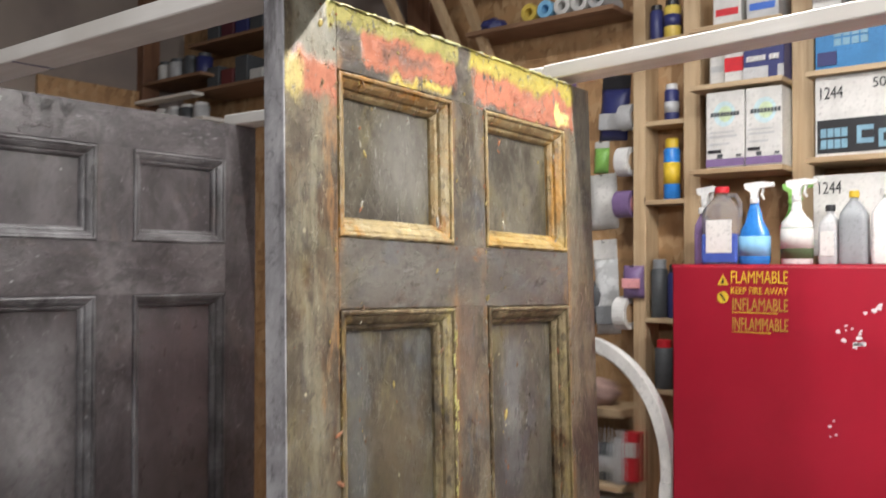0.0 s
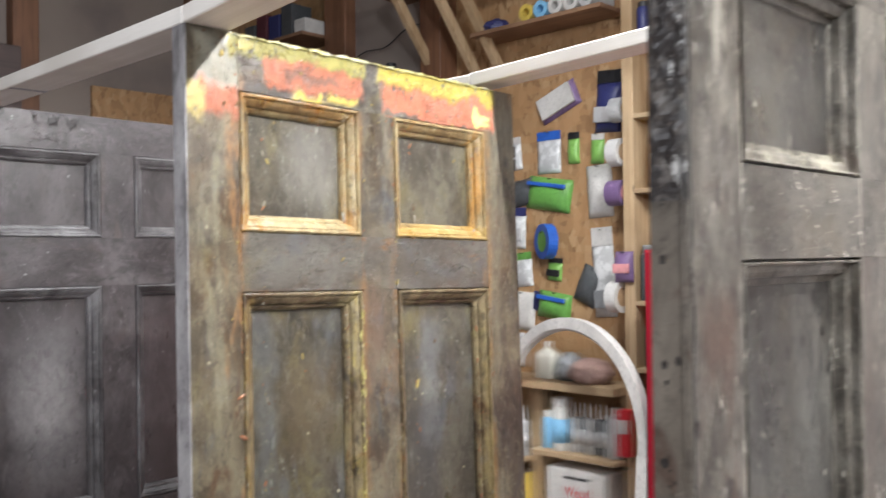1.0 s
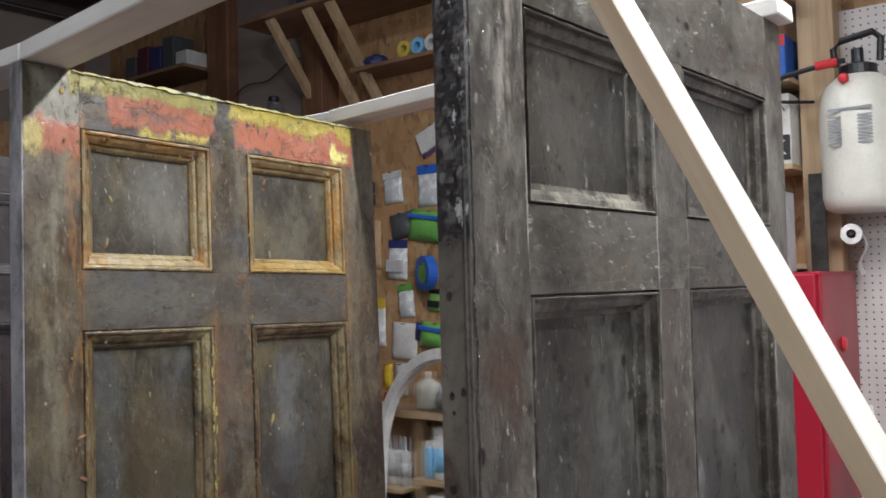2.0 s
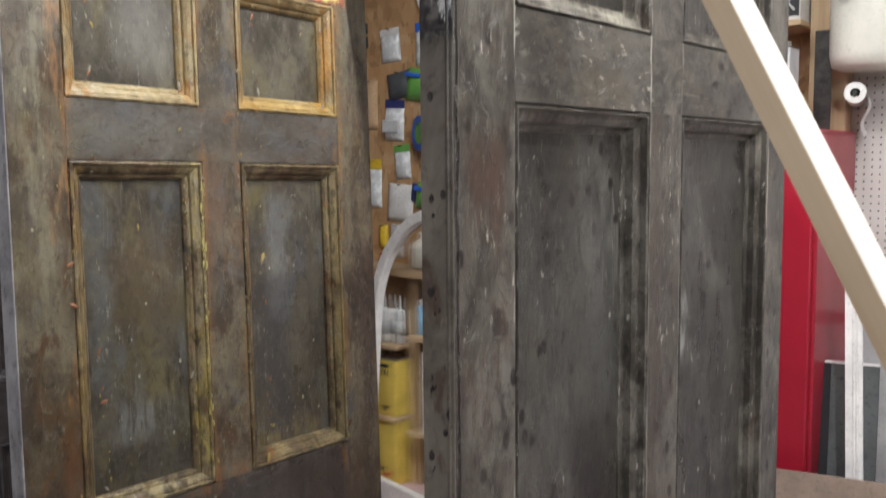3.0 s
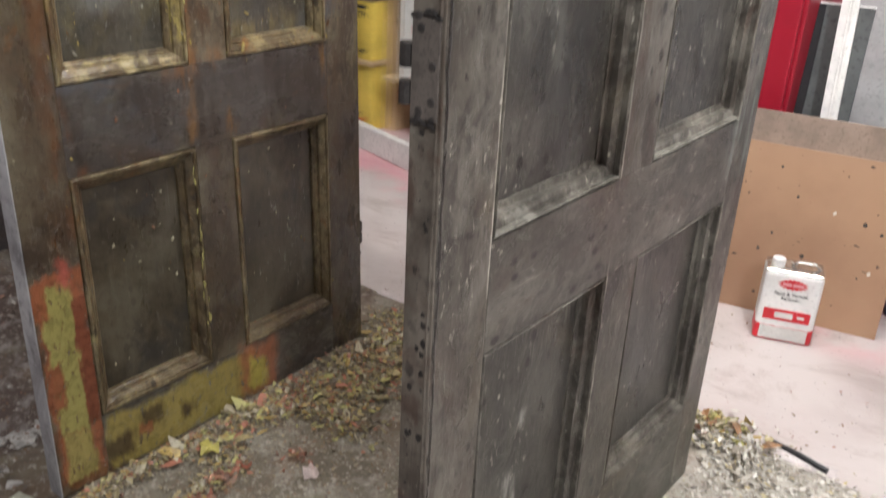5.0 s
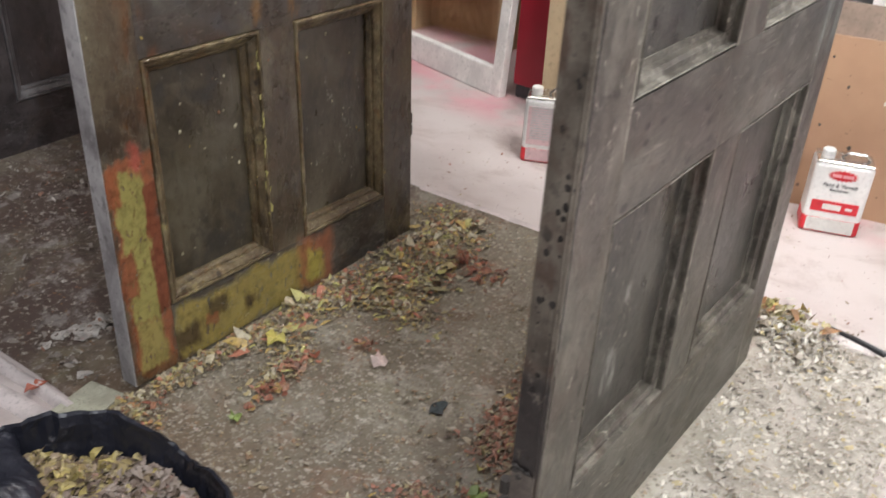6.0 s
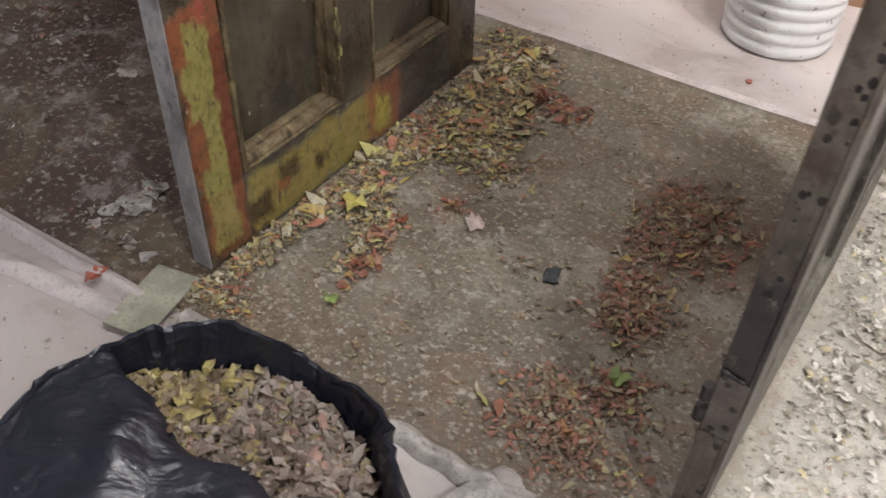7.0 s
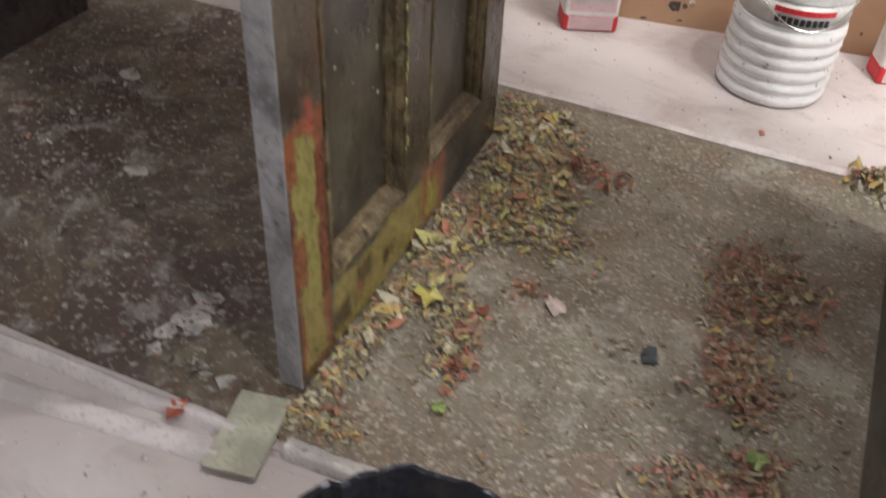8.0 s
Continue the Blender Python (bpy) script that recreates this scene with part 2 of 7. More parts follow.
# paint left on the yellowed door, and shade painted on its low boards: (from, to) across, (from, to) up, edge, colour,
# cover
PAINT_AND_SHADE = [
    (0.00, 0.115, 1.15, 1.92, 0.06, (0.21, 0.19, 0.13), 0.62),
    (0.42, 0.53, 1.25, 1.98, 0.06, (0.16, 0.15, 0.125), 0.55),
    (0.84, 0.97, 1.20, 2.02, 0.06, (0.19, 0.175, 0.125), 0.6),
    (0.10, 0.85, 1.57, 1.70, 0.02, (0.092, 0.082, 0.068), 1.35),
    # dark lock rail, low stiles and muntins: brown stain deepened by painted shade
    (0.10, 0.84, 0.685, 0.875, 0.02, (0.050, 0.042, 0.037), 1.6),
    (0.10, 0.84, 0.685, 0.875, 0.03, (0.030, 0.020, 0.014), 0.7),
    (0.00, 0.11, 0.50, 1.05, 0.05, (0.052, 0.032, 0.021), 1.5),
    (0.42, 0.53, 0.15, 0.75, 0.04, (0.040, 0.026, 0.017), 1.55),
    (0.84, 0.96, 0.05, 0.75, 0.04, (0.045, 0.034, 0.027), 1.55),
    (0.082, 0.122, 1.10, 2.00, 0.012, (0.27, 0.12, 0.03), 0.72),
    (0.082, 0.122, 0.55, 1.10, 0.016, (0.13, 0.055, 0.022), 0.6),
    (0.10, 0.20, 0.64, 0.70, 0.02, (0.20, 0.075, 0.025), 0.6),
    (0.36, 0.56, 0.86, 0.90, 0.02, (0.22, 0.10, 0.035), 0.6),
    (0.40, 0.56, 1.30, 1.60, 0.03, (0.10, 0.052, 0.028), 0.55),
    (0.405, 0.43, 0.70, 1.95, 0.012, (0.24, 0.12, 0.035), 0.5),
    (0.51, 0.535, 0.70, 1.95, 0.012, (0.24, 0.12, 0.035), 0.5),
    (0.82, 0.845, 0.70, 2.00, 0.014, (0.30, 0.15, 0.03), 0.6),
    (0.02, 0.115, 1.97, 2.09, 0.01, (0.21, 0.20, 0.155), 0.8),
    (0.175, 0.43, 1.985, 2.045, 0.008, SALMON, 0.95),
    (0.22, 0.36, 2.004, 2.022, 0.012, (0.12, 0.09, 0.075), 0.8),
    (0.49, 0.875, 1.966, 2.045, 0.006, SALMON, 0.97),
    (0.09, 0.44, 2.043, 2.10, 0.009, CRUST, 0.95),
    (0.48, 0.88, 2.034, 2.10, 0.009, (0.34, 0.28, 0.06), 0.97),
    (0.24, 0.42, 1.966, 1.982, 0.008, (0.52, 0.40, 0.10), 0.95),
    (0.80, 0.85, 1.972, 2.005, 0.006, (0.62, 0.58, 0.20), 0.95),
    (0.02, 0.115, 1.915, 1.972, 0.012, SALMON, 0.92),
    (-0.02, 0.035, 1.905, 1.962, 0.010, (0.46, 0.38, 0.15), 0.92),
    (0.006, 0.112, 0.02, 0.50, 0.010, (0.28, 0.095, 0.045), 0.9),
    (0.016, 0.082, 0.14, 0.475, 0.006, LIME, 0.96),
    (0.020, 0.090, 0.02, 0.14, 0.010, (0.31, 0.26, 0.085), 0.92),
    (0.06, 0.085, 0.46, 0.53, 0.012, (0.34, 0.085, 0.06), 0.92),
    (0.004, 0.042, 0.20, 0.31, 0.006, (0.25, 0.085, 0.04), 0.95),
    (0.000, 0.030, 0.41, 0.49, 0.006, (0.27, 0.09, 0.04), 0.95),
    (0.080, 0.112, 0.16, 0.44, 0.006, (0.17, 0.052, 0.028), 1.8),
    (0.020, 0.112, 0.00, 0.022, 0.006, (0.22, 0.095, 0.04), 1.7),
    (0.12, 0.56, 0.00, 0.135, 0.014, (0.30, 0.235, 0.07), 0.92),
    (0.115, 0.185, 0.028, 0.080, 0.014, UMBER, 1.85),
    (0.205, 0.265, 0.070, 0.118, 0.014, UMBER, 1.85),
    (0.315, 0.350, 0.045, 0.080, 0.011, UMBER, 1.85),
    (0.195, 0.235, 0.055, 0.080, 0.006, (0.24, 0.07, 0.035), 1.7),
    (0.50, 0.62, 0.00, 0.15, 0.02, (0.27, 0.10, 0.05), 0.85),
    (0.53, 0.585, 0.02, 0.11, 0.014, (0.36, 0.31, 0.07), 0.9),
]
BROWN, RUSTY, OLIVE, HAZE = (0.075, 0.038, 0.018), (0.25, 0.105, 0.022), (0.145, 0.12, 0.048), (0.21, 0.21, 0.20)
BLUED, COAL = (0.085, 0.09, 0.10), (0.030, 0.025, 0.022)
b_hues = [(BROWN, 2.6, 3.0, 0.48, 0.62, 0.85), (BLUED, 2.9, 3.2, 0.52, 0.64, 0.8), (OLIVE, 2.2, 3.4, 0.52, 0.66, 0.7), (RUSTY, 3.2, 4.2, 0.58, 0.70, 0.75),
          (COAL, 5.0, 2.6, 0.58, 0.72, 0.75), (HAZE, 4.4, 4.0, 0.62, 0.74, 0.5)]


def paint_within(y0, y1, z0, z1):
    """The paint left on one board of the yellowed door, with its painted shade."""
    return [p for p in PAINT_AND_SHADE if p[1] > y0 and p[0] < y1 and p[3] > z0 and p[2] < z1]


def b_board(name, along, seed, *box):
    tones = ((0.046, 0.034, 0.023), (0.112, 0.090, 0.058), (0.175, 0.150, 0.10)) if along == "z" else ((0.045, 0.037, 0.030), (0.095, 0.085, 0.070), (0.145, 0.135, 0.115))
    return door_wood(name, along, *tones, b_hues, 0.5, (0.42, 0.38, 0.26), 0.45, paint_within(*box), 0.33, seed=seed, wander=0.055, crust=0.6, glaze=(0.036, 0.027, 0.020))


b_stile = (b_board("yellowed_stile", "z", 0.0, -0.02, 0.113, 0.0, 2.1), b_board("yellowed_stile_far", "z", 1.3, 0.835, 0.97, 0.0, 2.1))
b_muntin = b_board("yellowed_muntin", "z", 2.6, 0.42, 0.522, 0.1, 2.0)
b_rail = (b_board("yellowed_rail_low", "y", 2.0, 0.113, 0.835, 0.0, 0.15), b_board("yellowed_rail_lock", "y", 3.1, 0.113, 0.835, 0.69, 0.87),
          b_board("yellowed_rail_mid", "y", 4.2, 0.113, 0.835, 1.572, 1.688), b_board("yellowed_rail_top", "y", 5.3, 0.113, 0.835, 1.966, 2.1))
b_panel = door_wood("yellowed_panel", "z", (0.036, 0.029, 0.020), (0.072, 0.062, 0.043), (0.118, 0.106, 0.078),
                    [(OLIVE, 2.4, 2.6, 0.50, 0.66, 0.6), (BLUED, 2.2, 3.4, 0.54, 0.66, 0.6), ((0.05, 0.035, 0.022), 3.4, 3.0, 0.54, 0.68, 0.8),
                     ((0.19, 0.185, 0.165), 2.8, 4.4, 0.58, 0.70, 0.45), (RUSTY, 4.5, 3.0, 0.66, 0.76, 0.5)], 0.6, (0.42, 0.42, 0.38), 0.2,
                    [(0.25, 0.37, 1.76, 1.92, 0.05, (0.22, 0.21, 0.185), 0.49), (0.62, 0.68, 1.20, 1.50, 0.025, (0.165, 0.17, 0.17), 0.49),
                     (0.20, 0.36, 1.00, 1.08, 0.03, (0.20, 0.20, 0.19), 0.6), (0.16, 0.205, 1.10, 1.50, 0.02, (0.095, 0.10, 0.10), 0.49), (0.17, 0.37, 0.90, 1.00, 0.03, (0.030, 0.026, 0.021), 0.49), (0.58, 0.68, 0.92, 1.30, 0.03, (0.040, 0.038, 0.042), 0.49), (0.57, 0.80, 0.90, 0.94, 0.02, (0.20, 0.15, 0.06), 0.6), (0.22, 0.36, 1.22, 1.42, 0.05, (0.10, 0.072, 0.038), 0.49)], 0.30, seed=4.0, grain=0.2, gritty=0.7, glaze=(0.040, 0.034, 0.026), crust=0.25)
# low panels in a darker copy: brown stain and the grey door's shade
b_panel_low = door_wood("shaded_brown_panel", "z", (0.030, 0.023, 0.014), (0.064, 0.052, 0.034), (0.105, 0.09, 0.062),
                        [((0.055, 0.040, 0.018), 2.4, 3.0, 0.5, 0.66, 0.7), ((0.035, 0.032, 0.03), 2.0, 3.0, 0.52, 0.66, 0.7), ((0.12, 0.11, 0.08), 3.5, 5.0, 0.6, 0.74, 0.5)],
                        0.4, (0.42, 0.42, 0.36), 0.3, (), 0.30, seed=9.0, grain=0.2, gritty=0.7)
b_mould = door_wood("yellowed_moulding", "z", (0.10, 0.062, 0.026), (0.215, 0.155, 0.072), (0.34, 0.27, 0.14),
                    [((0.36, 0.18, 0.035), 3.4, 2.2, 0.52, 0.66, 0.55), (BROWN, 4.0, 2.0, 0.57, 0.68, 0.5), ((0.42, 0.36, 0.20), 4.6, 2.6, 0.58, 0.70, 0.5),
                     ((0.13, 0.115, 0.08), 3.0, 2.4, 0.55, 0.68, 0.7)], 0.6, (0.60, 0.55, 0.36), 0.7, [(0.10, 0.43, 1.685, 1.722, 0.006, (0.44, 0.36, 0.20), 1.6), (0.52, 0.84, 1.685, 1.722, 0.006, (0.44, 0.30, 0.10), 1.6), (0.10, 0.43, 1.93, 1.97, 0.006, (0.20, 0.10, 0.025), 1.5), (0.10, 0.17, 1.685, 1.74, 0.02, (0.40, 0.17, 0.02), 0.7), (0.38, 0.43, 1.685, 1.74, 0.02, (0.36, 0.15, 0.02), 0.7), (0.51, 0.57, 1.685, 1.75, 0.02, (0.42, 0.19, 0.02), 0.7), (0.79, 0.84, 1.68, 1.97, 0.015, (0.42, 0.2, 0.03), 0.7), (0.11, 0.43, 1.945, 1.97, 0.006, (0.3, 0.13, 0.02), 0.7)], 0.32, (0.52, 0.46, 0.30), seed=6.0, glaze=(0.25, 0.165, 0.065), crust=0.7)
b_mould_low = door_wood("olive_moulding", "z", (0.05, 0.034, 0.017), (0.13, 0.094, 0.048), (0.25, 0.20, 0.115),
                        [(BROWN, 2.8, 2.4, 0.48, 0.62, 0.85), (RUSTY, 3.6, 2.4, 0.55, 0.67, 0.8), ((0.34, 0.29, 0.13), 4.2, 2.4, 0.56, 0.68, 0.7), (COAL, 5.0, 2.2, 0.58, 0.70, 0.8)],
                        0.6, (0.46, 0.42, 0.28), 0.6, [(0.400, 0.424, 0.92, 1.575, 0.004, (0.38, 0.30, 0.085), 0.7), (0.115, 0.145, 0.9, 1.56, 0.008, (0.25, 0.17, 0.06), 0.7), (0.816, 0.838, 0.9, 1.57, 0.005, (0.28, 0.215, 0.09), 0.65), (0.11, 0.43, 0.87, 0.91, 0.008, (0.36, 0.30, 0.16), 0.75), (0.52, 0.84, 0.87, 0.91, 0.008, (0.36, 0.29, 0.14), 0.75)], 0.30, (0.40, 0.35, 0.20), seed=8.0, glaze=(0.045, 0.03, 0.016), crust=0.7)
# the dark patch at the top paints a shadow onto the edge
b_edge = door_wood("bare_edge", "z", (0.15, 0.14, 0.145), (0.29, 0.28, 0.285), (0.42, 0.41, 0.41), [((0.42, 0.42, 0.43), 4, 3, 0.55, 0.7, 0.7), ((0.10, 0.08, 0.07), 4, 3, 0.58, 0.7, 0.7)],
                   0.5, (0.55, 0.55, 0.55), 0.4, [(-0.1, 0.1, 1.95, 2.2, 0.03, (0.05, 0.045, 0.04), 0.7)], 0.34)
c_hues = [((0.064, 0.038, 0.028), 2.8, 2.6, 0.52, 0.64, 0.8), ((0.048, 0.043, 0.038), 2.2, 3.0, 0.50, 0.64, 0.8), ((0.175, 0.160, 0.135), 3.4, 3.6, 0.54, 0.68, 0.75),
          ((0.106, 0.085, 0.056), 2.0, 2.6, 0.54, 0.68, 0.6), (COAL, 5.0, 2.0, 0.55, 0.66, 0.95), ((0.318, 0.300, 0.265), 5.5, 3.4, 0.64, 0.74, 0.6)]
RUB = (0.530, 0.490, 0.419)
c_rub = [(0.0025, 0.0075, 0.0, 2.2, 0.0012, (0.014, 0.012, 0.011), 0.9), (0.1075, 0.1115, 0.60, 2.0, 0.001, RUB, 0.75), (0.4395, 0.4430, 0.24, 2.0, 0.001, RUB, 0.7), (0.5395, 0.5435, 0.24, 2.0, 0.001, RUB, 0.75), (0.8965, 0.9005, 0.24, 2.0, 0.001, RUB, 0.7),
         (0.055, 0.105, 1.80, 2.02, 0.03, RUB, 0.65), (0.02, 0.10, 1.30, 1.60, 0.03, (0.075, 0.040, 0.028), 0.75), (0.44, 0.54, 0.9, 1.64, 0.03, (0.080, 0.055, 0.042), 0.65),
         (0.00, 0.10, 0.25, 0.80, 0.04, (0.070, 0.052, 0.042), 0.6), (0.87, 0.98, 0.77, 0.93, 0.02, (0.23, 0.255, 0.235), 0.7)]
c_stile = door_wood("grey_stile", "z", (0.040, 0.033, 0.027), (0.098, 0.086, 0.071), (0.160, 0.145, 0.123), c_hues, 0.9, RUB, 1.0, c_rub, 0.35, seed=1.0, drip=0.03, wander=0.014, glaze=(0.053, 0.044, 0.036), tint=(0.96, 0.975, 0.96), crust=0.45)
c_rail = door_wood("grey_rail", "y", (0.049, 0.043, 0.035), (0.101, 0.091, 0.076), (0.148, 0.135, 0.115), c_hues, 0.9, RUB, 1.0, c_rub, 0.35, seed=3.0, drip=0.02, wander=0.014, grain=0.2, glaze=(0.058, 0.051, 0.043), tint=(0.96, 0.975, 0.96), crust=0.45)
c_panel = door_wood("grey_panel", "z", (0.028, 0.025, 0.022), (0.054, 0.049, 0.042), (0.092, 0.085, 0.073),
                    [((0.037, 0.034, 0.032), 1.8, 2.8, 0.48, 0.62, 0.8), ((0.138, 0.130, 0.113), 2.0, 2.6, 0.53, 0.70, 0.75), ((0.080, 0.066, 0.047), 2.0, 2.4, 0.52, 0.66, 0.6),
                     ((0.286, 0.270, 0.242), 5.0, 4.0, 0.67, 0.76, 0.5)], 0.7, RUB, 0.9, [(0.62, 0.82, 0.98, 1.36, 0.05, (0.020, 0.016, 0.013), 0.6), (0.585, 0.65, 1.26, 1.36, 0.02, (0.45, 0.44, 0.42), 0.6), (0.17, 0.30, 0.95, 1.15, 0.05, (0.024, 0.021, 0.020), 0.6), (0.26, 0.40, 1.2, 1.5, 0.06, (0.13, 0.128, 0.118), 0.45), (0.235, 0.265, 0.33, 0.42, 0.012, (0.42, 0.41, 0.38), 0.7), (0.64, 0.68, 0.58, 0.66, 0.012, (0.40, 0.40, 0.37), 0.7), (0.27, 0.29, 0.49, 0.53, 0.01, (0.40, 0.39, 0.36), 0.7)], 0.30, seed=5.0, drip=0.08, grain=0.06, gritty=0.5, glaze=(0.045, 0.041, 0.038), tint=(0.96, 0.975, 0.96), crust=0.2)
c_mould = door_wood("grey_moulding", "z", (0.042, 0.036, 0.030), (0.106, 0.095, 0.080), (0.201, 0.180, 0.153), c_hues, 0.9, RUB, 0.12, [(0.10, 0.43, 1.74, 1.775, 0.005, (0.42, 0.39, 0.31), 0.75), (0.10, 0.45, 0.88, 0.90, 0.004, (0.22, 0.205, 0.18), 0.7), (0.53, 0.90, 0.88, 0.90, 0.004, (0.22, 0.205, 0.18), 0.7)], 0.34, (0.488, 0.450, 0.381), seed=7.0, glaze=(0.048, 0.040, 0.033), tint=(0.96, 0.975, 0.96), crust=0.5)
c_edge = door_wood("nailed_edge", "z", (0.064, 0.050, 0.039), (0.127, 0.106, 0.086), (0.185, 0.158, 0.130), [((0.074, 0.045, 0.033), 4, 2.6, 0.5, 0.64, 0.8), ((0.212, 0.190, 0.158), 5, 3, 0.58, 0.7, 0.6)],
                   0.5, (0.424, 0.380, 0.316), 1.0,
                   [(-0.2, 0.2, 1.70, 2.3, 0.03, (0.023, 0.020, 0.018), 0.9), (-0.2, 0.2, 0.34, 0.52, 0.02, (0.017, 0.014, 0.015), 0.9), (-0.2, 0.2, 0.10, 0.22, 0.03, (0.032, 0.026, 0.024), 0.7)], 0.42, tint=(0.96, 0.975, 0.96))
a_hues = [((0.034, 0.029, 0.031), 2.2, 2.6, 0.50, 0.64, 0.75), ((0.125, 0.115, 0.115), 3.0, 3.0, 0.56, 0.70, 0.55), ((0.075, 0.058, 0.052), 2.6, 2.8, 0.54, 0.68, 0.6)]
a_stile = door_wood("dark_stile", "z", (0.024, 0.0195, 0.0200), (0.047, 0.0395, 0.0405), (0.074, 0.065, 0.066), a_hues, 0.4, (0.34, 0.34, 0.34), 0.5, (), 0.36, seed=11.0, grain=0.15, gritty=0.45, crust=0.3)
a_rail = door_wood("dark_rail", "y", (0.027, 0.0225, 0.0230), (0.055, 0.047, 0.048), (0.092, 0.082, 0.083), a_hues, 0.4, (0.34, 0.34, 0.34), 0.5,
                   [(0.335, 0.362, 2.060, 2.085, 0.006, (0.008, 0.007, 0.007), 1.9), (0.392, 0.425, 2.062, 2.09, 0.006, (0.008, 0.007, 0.007), 1.9), (0.29, 0.305, 2.065, 2.085, 0.005, (0.01, 0.009, 0.009), 1.8), (0.05, 0.60, 2.0, 2.05, 0.03, (0.105, 0.095, 0.096), 0.7)], 0.36, seed=13.0, grain=0.15, gritty=0.45, crust=0.4)
# the two pale patches paint rubbed residue and a reflected sheen into the panel
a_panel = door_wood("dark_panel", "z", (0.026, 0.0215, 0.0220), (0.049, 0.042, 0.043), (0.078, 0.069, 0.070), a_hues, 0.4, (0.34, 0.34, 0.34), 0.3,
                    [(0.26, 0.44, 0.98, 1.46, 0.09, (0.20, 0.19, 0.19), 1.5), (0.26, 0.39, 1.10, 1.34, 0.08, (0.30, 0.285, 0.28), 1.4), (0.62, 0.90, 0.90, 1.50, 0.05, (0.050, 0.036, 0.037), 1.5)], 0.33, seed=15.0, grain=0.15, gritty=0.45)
a_mould = door_wood("dark_moulding", "z", (0.04, 0.036, 0.036), (0.085, 0.079, 0.08), (0.15, 0.143, 0.145), a_hues, 0.5, (0.36, 0.36, 0.36), 0.4, (), 0.36, (0.26, 0.255, 0.26), seed=17.0, grain=0.15, gritty=0.45)

pine = timber("pine", (0.52, 0.38, 0.23), (0.38, 0.25, 0.13), "z")
pine_x = timber("pine_lengthwise", (0.48, 0.355, 0.215), (0.35, 0.23, 0.125), "x")
primed = timber("whitened_board", (0.78, 0.75, 0.70), (0.70, 0.66, 0.60), "x", 0.5, False)
brace_wood = timber("pale_strip", (0.90, 0.85, 0.76), (0.84, 0.77, 0.66), "x", 0.5)
post_wood = timber("brown_post", (0.20, 0.095, 0.05), (0.12, 0.055, 0.03), "z")
joist_wood = timber("old_joist", (0.075, 0.05, 0.045), (0.045, 0.03, 0.028), "y")
brown_board = timber("brown_shelf_board", (0.26, 0.15, 0.085), (0.17, 0.09, 0.05), "x")

m = Mat("strand_board")
cell = m.cells(34, m.scaled((1, 1, 0.42)), "Color")
cell2 = m.cells(30, m.scaled((0.45, 1, 1.1)), "Color")
f = m.ramp(m.axes(cell)[0], [(0.1, (0.28, 0.155, 0.07)), (0.5, (0.38, 0.225, 0.105)), (0.9, (0.47, 0.305, 0.16))])
f = m.mix(m.math("MULTIPLY", m.step(m.axes(cell2)[1], 0.55, 0.6), 0.7), f, (0.42, 0.24, 0.11))
f = m.mix(m.step(m.noise(2.0, 4), 0.5, 0.75), f, (0.36, 0.21, 0.1))
m.bump(m.axes(cell)[2], 0.4, 0.002)
strand = m.done(f, 0.62)

m = Mat("plasterboard")
f = m.mix(m.step(m.noise(1.6, 5), 0.4, 0.7), (0.26, 0.215, 0.185), (0.19, 0.155, 0.14))
m.bump(m.noise(40, 3), 0.1)
plaster = m.done(f, 0.8)

m = Mat("floor_paper")
f = m.mix(m.step(m.noise(2.2, 5), 0.4, 0.7), (0.54, 0.485, 0.465), (0.44, 0.375, 0.36))
f = m.mix(m.math("MULTIPLY", m.step(m.noise(4.5, 7, m.scaled((0.6, 1, 1)), 0.7, 0.6), 0.48, 0.66), 0.7), f, (0.36, 0.295, 0.27))
f = m.mix(m.step(m.noise(85, 2), 0.69, 0.74), f, (0.13, 0.10, 0.09))
_, yy, _ = m.axes()
pink = m.math("MULTIPLY", m.step(m.noise(3.1, 4), 0.4, 0.62), m.math("MULTIPLY", m.step(yy, 2.62, 2.85), 0.6))
f = m.mix(pink, f, (0.66, 0.25, 0.30))
m.bump(m.math("ADD", m.noise(14, 4), m.math("MULTIPLY", m.noise(120, 2), 0.3)), 0.25, 0.003)
paper = m.done(f, 0.55)

m = Mat("drop_sheet")
x, y, _ = m.axes()
f = m.mix(m.step(m.noise(2.6, 7, None, 0.65, 0.5), 0.40, 0.62), (0.185, 0.163, 0.122), (0.128, 0.104, 0.074))
f = m.mix(m.math("MULTIPLY", m.step(m.noise(4.2, 7, None, 0.7, 0.9), 0.52, 0.66), 0.85), f, (0.145, 0.085, 0.055))
f = m.mix(m.math("MULTIPLY", m.step(m.noise(5, 7, None, 0.72), 0.50, 0.64), 0.85), f, (0.29, 0.27, 0.225))
# brown stain along the near hem and dark flecks all over
hem = m.step(m.math("ADD", y, m.math("MULTIPLY", m.noise(6, 6, None, 0.7), 0.30)), 1.14, 1.0)
f = m.mix(m.math("MULTIPLY", hem, 0.75), f, (0.125, 0.085, 0.055))
f = m.mix(m.math("MULTIPLY", m.step(m.noise(6.5, 6, None, 0.68, 0.8), 0.52, 0.66), 0.6), f, (0.19, 0.115, 0.075))
f = m.mix(m.math("MULTIPLY", m.step(m.noise(5.2, 6, m.scaled((1, 1, 3)), 0.68, 0.8), 0.54, 0.68), 0.5), f, (0.20, 0.185, 0.115))
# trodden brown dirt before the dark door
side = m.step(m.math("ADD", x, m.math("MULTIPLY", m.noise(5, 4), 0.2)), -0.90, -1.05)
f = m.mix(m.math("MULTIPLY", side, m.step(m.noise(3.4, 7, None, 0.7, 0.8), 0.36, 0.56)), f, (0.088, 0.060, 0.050))
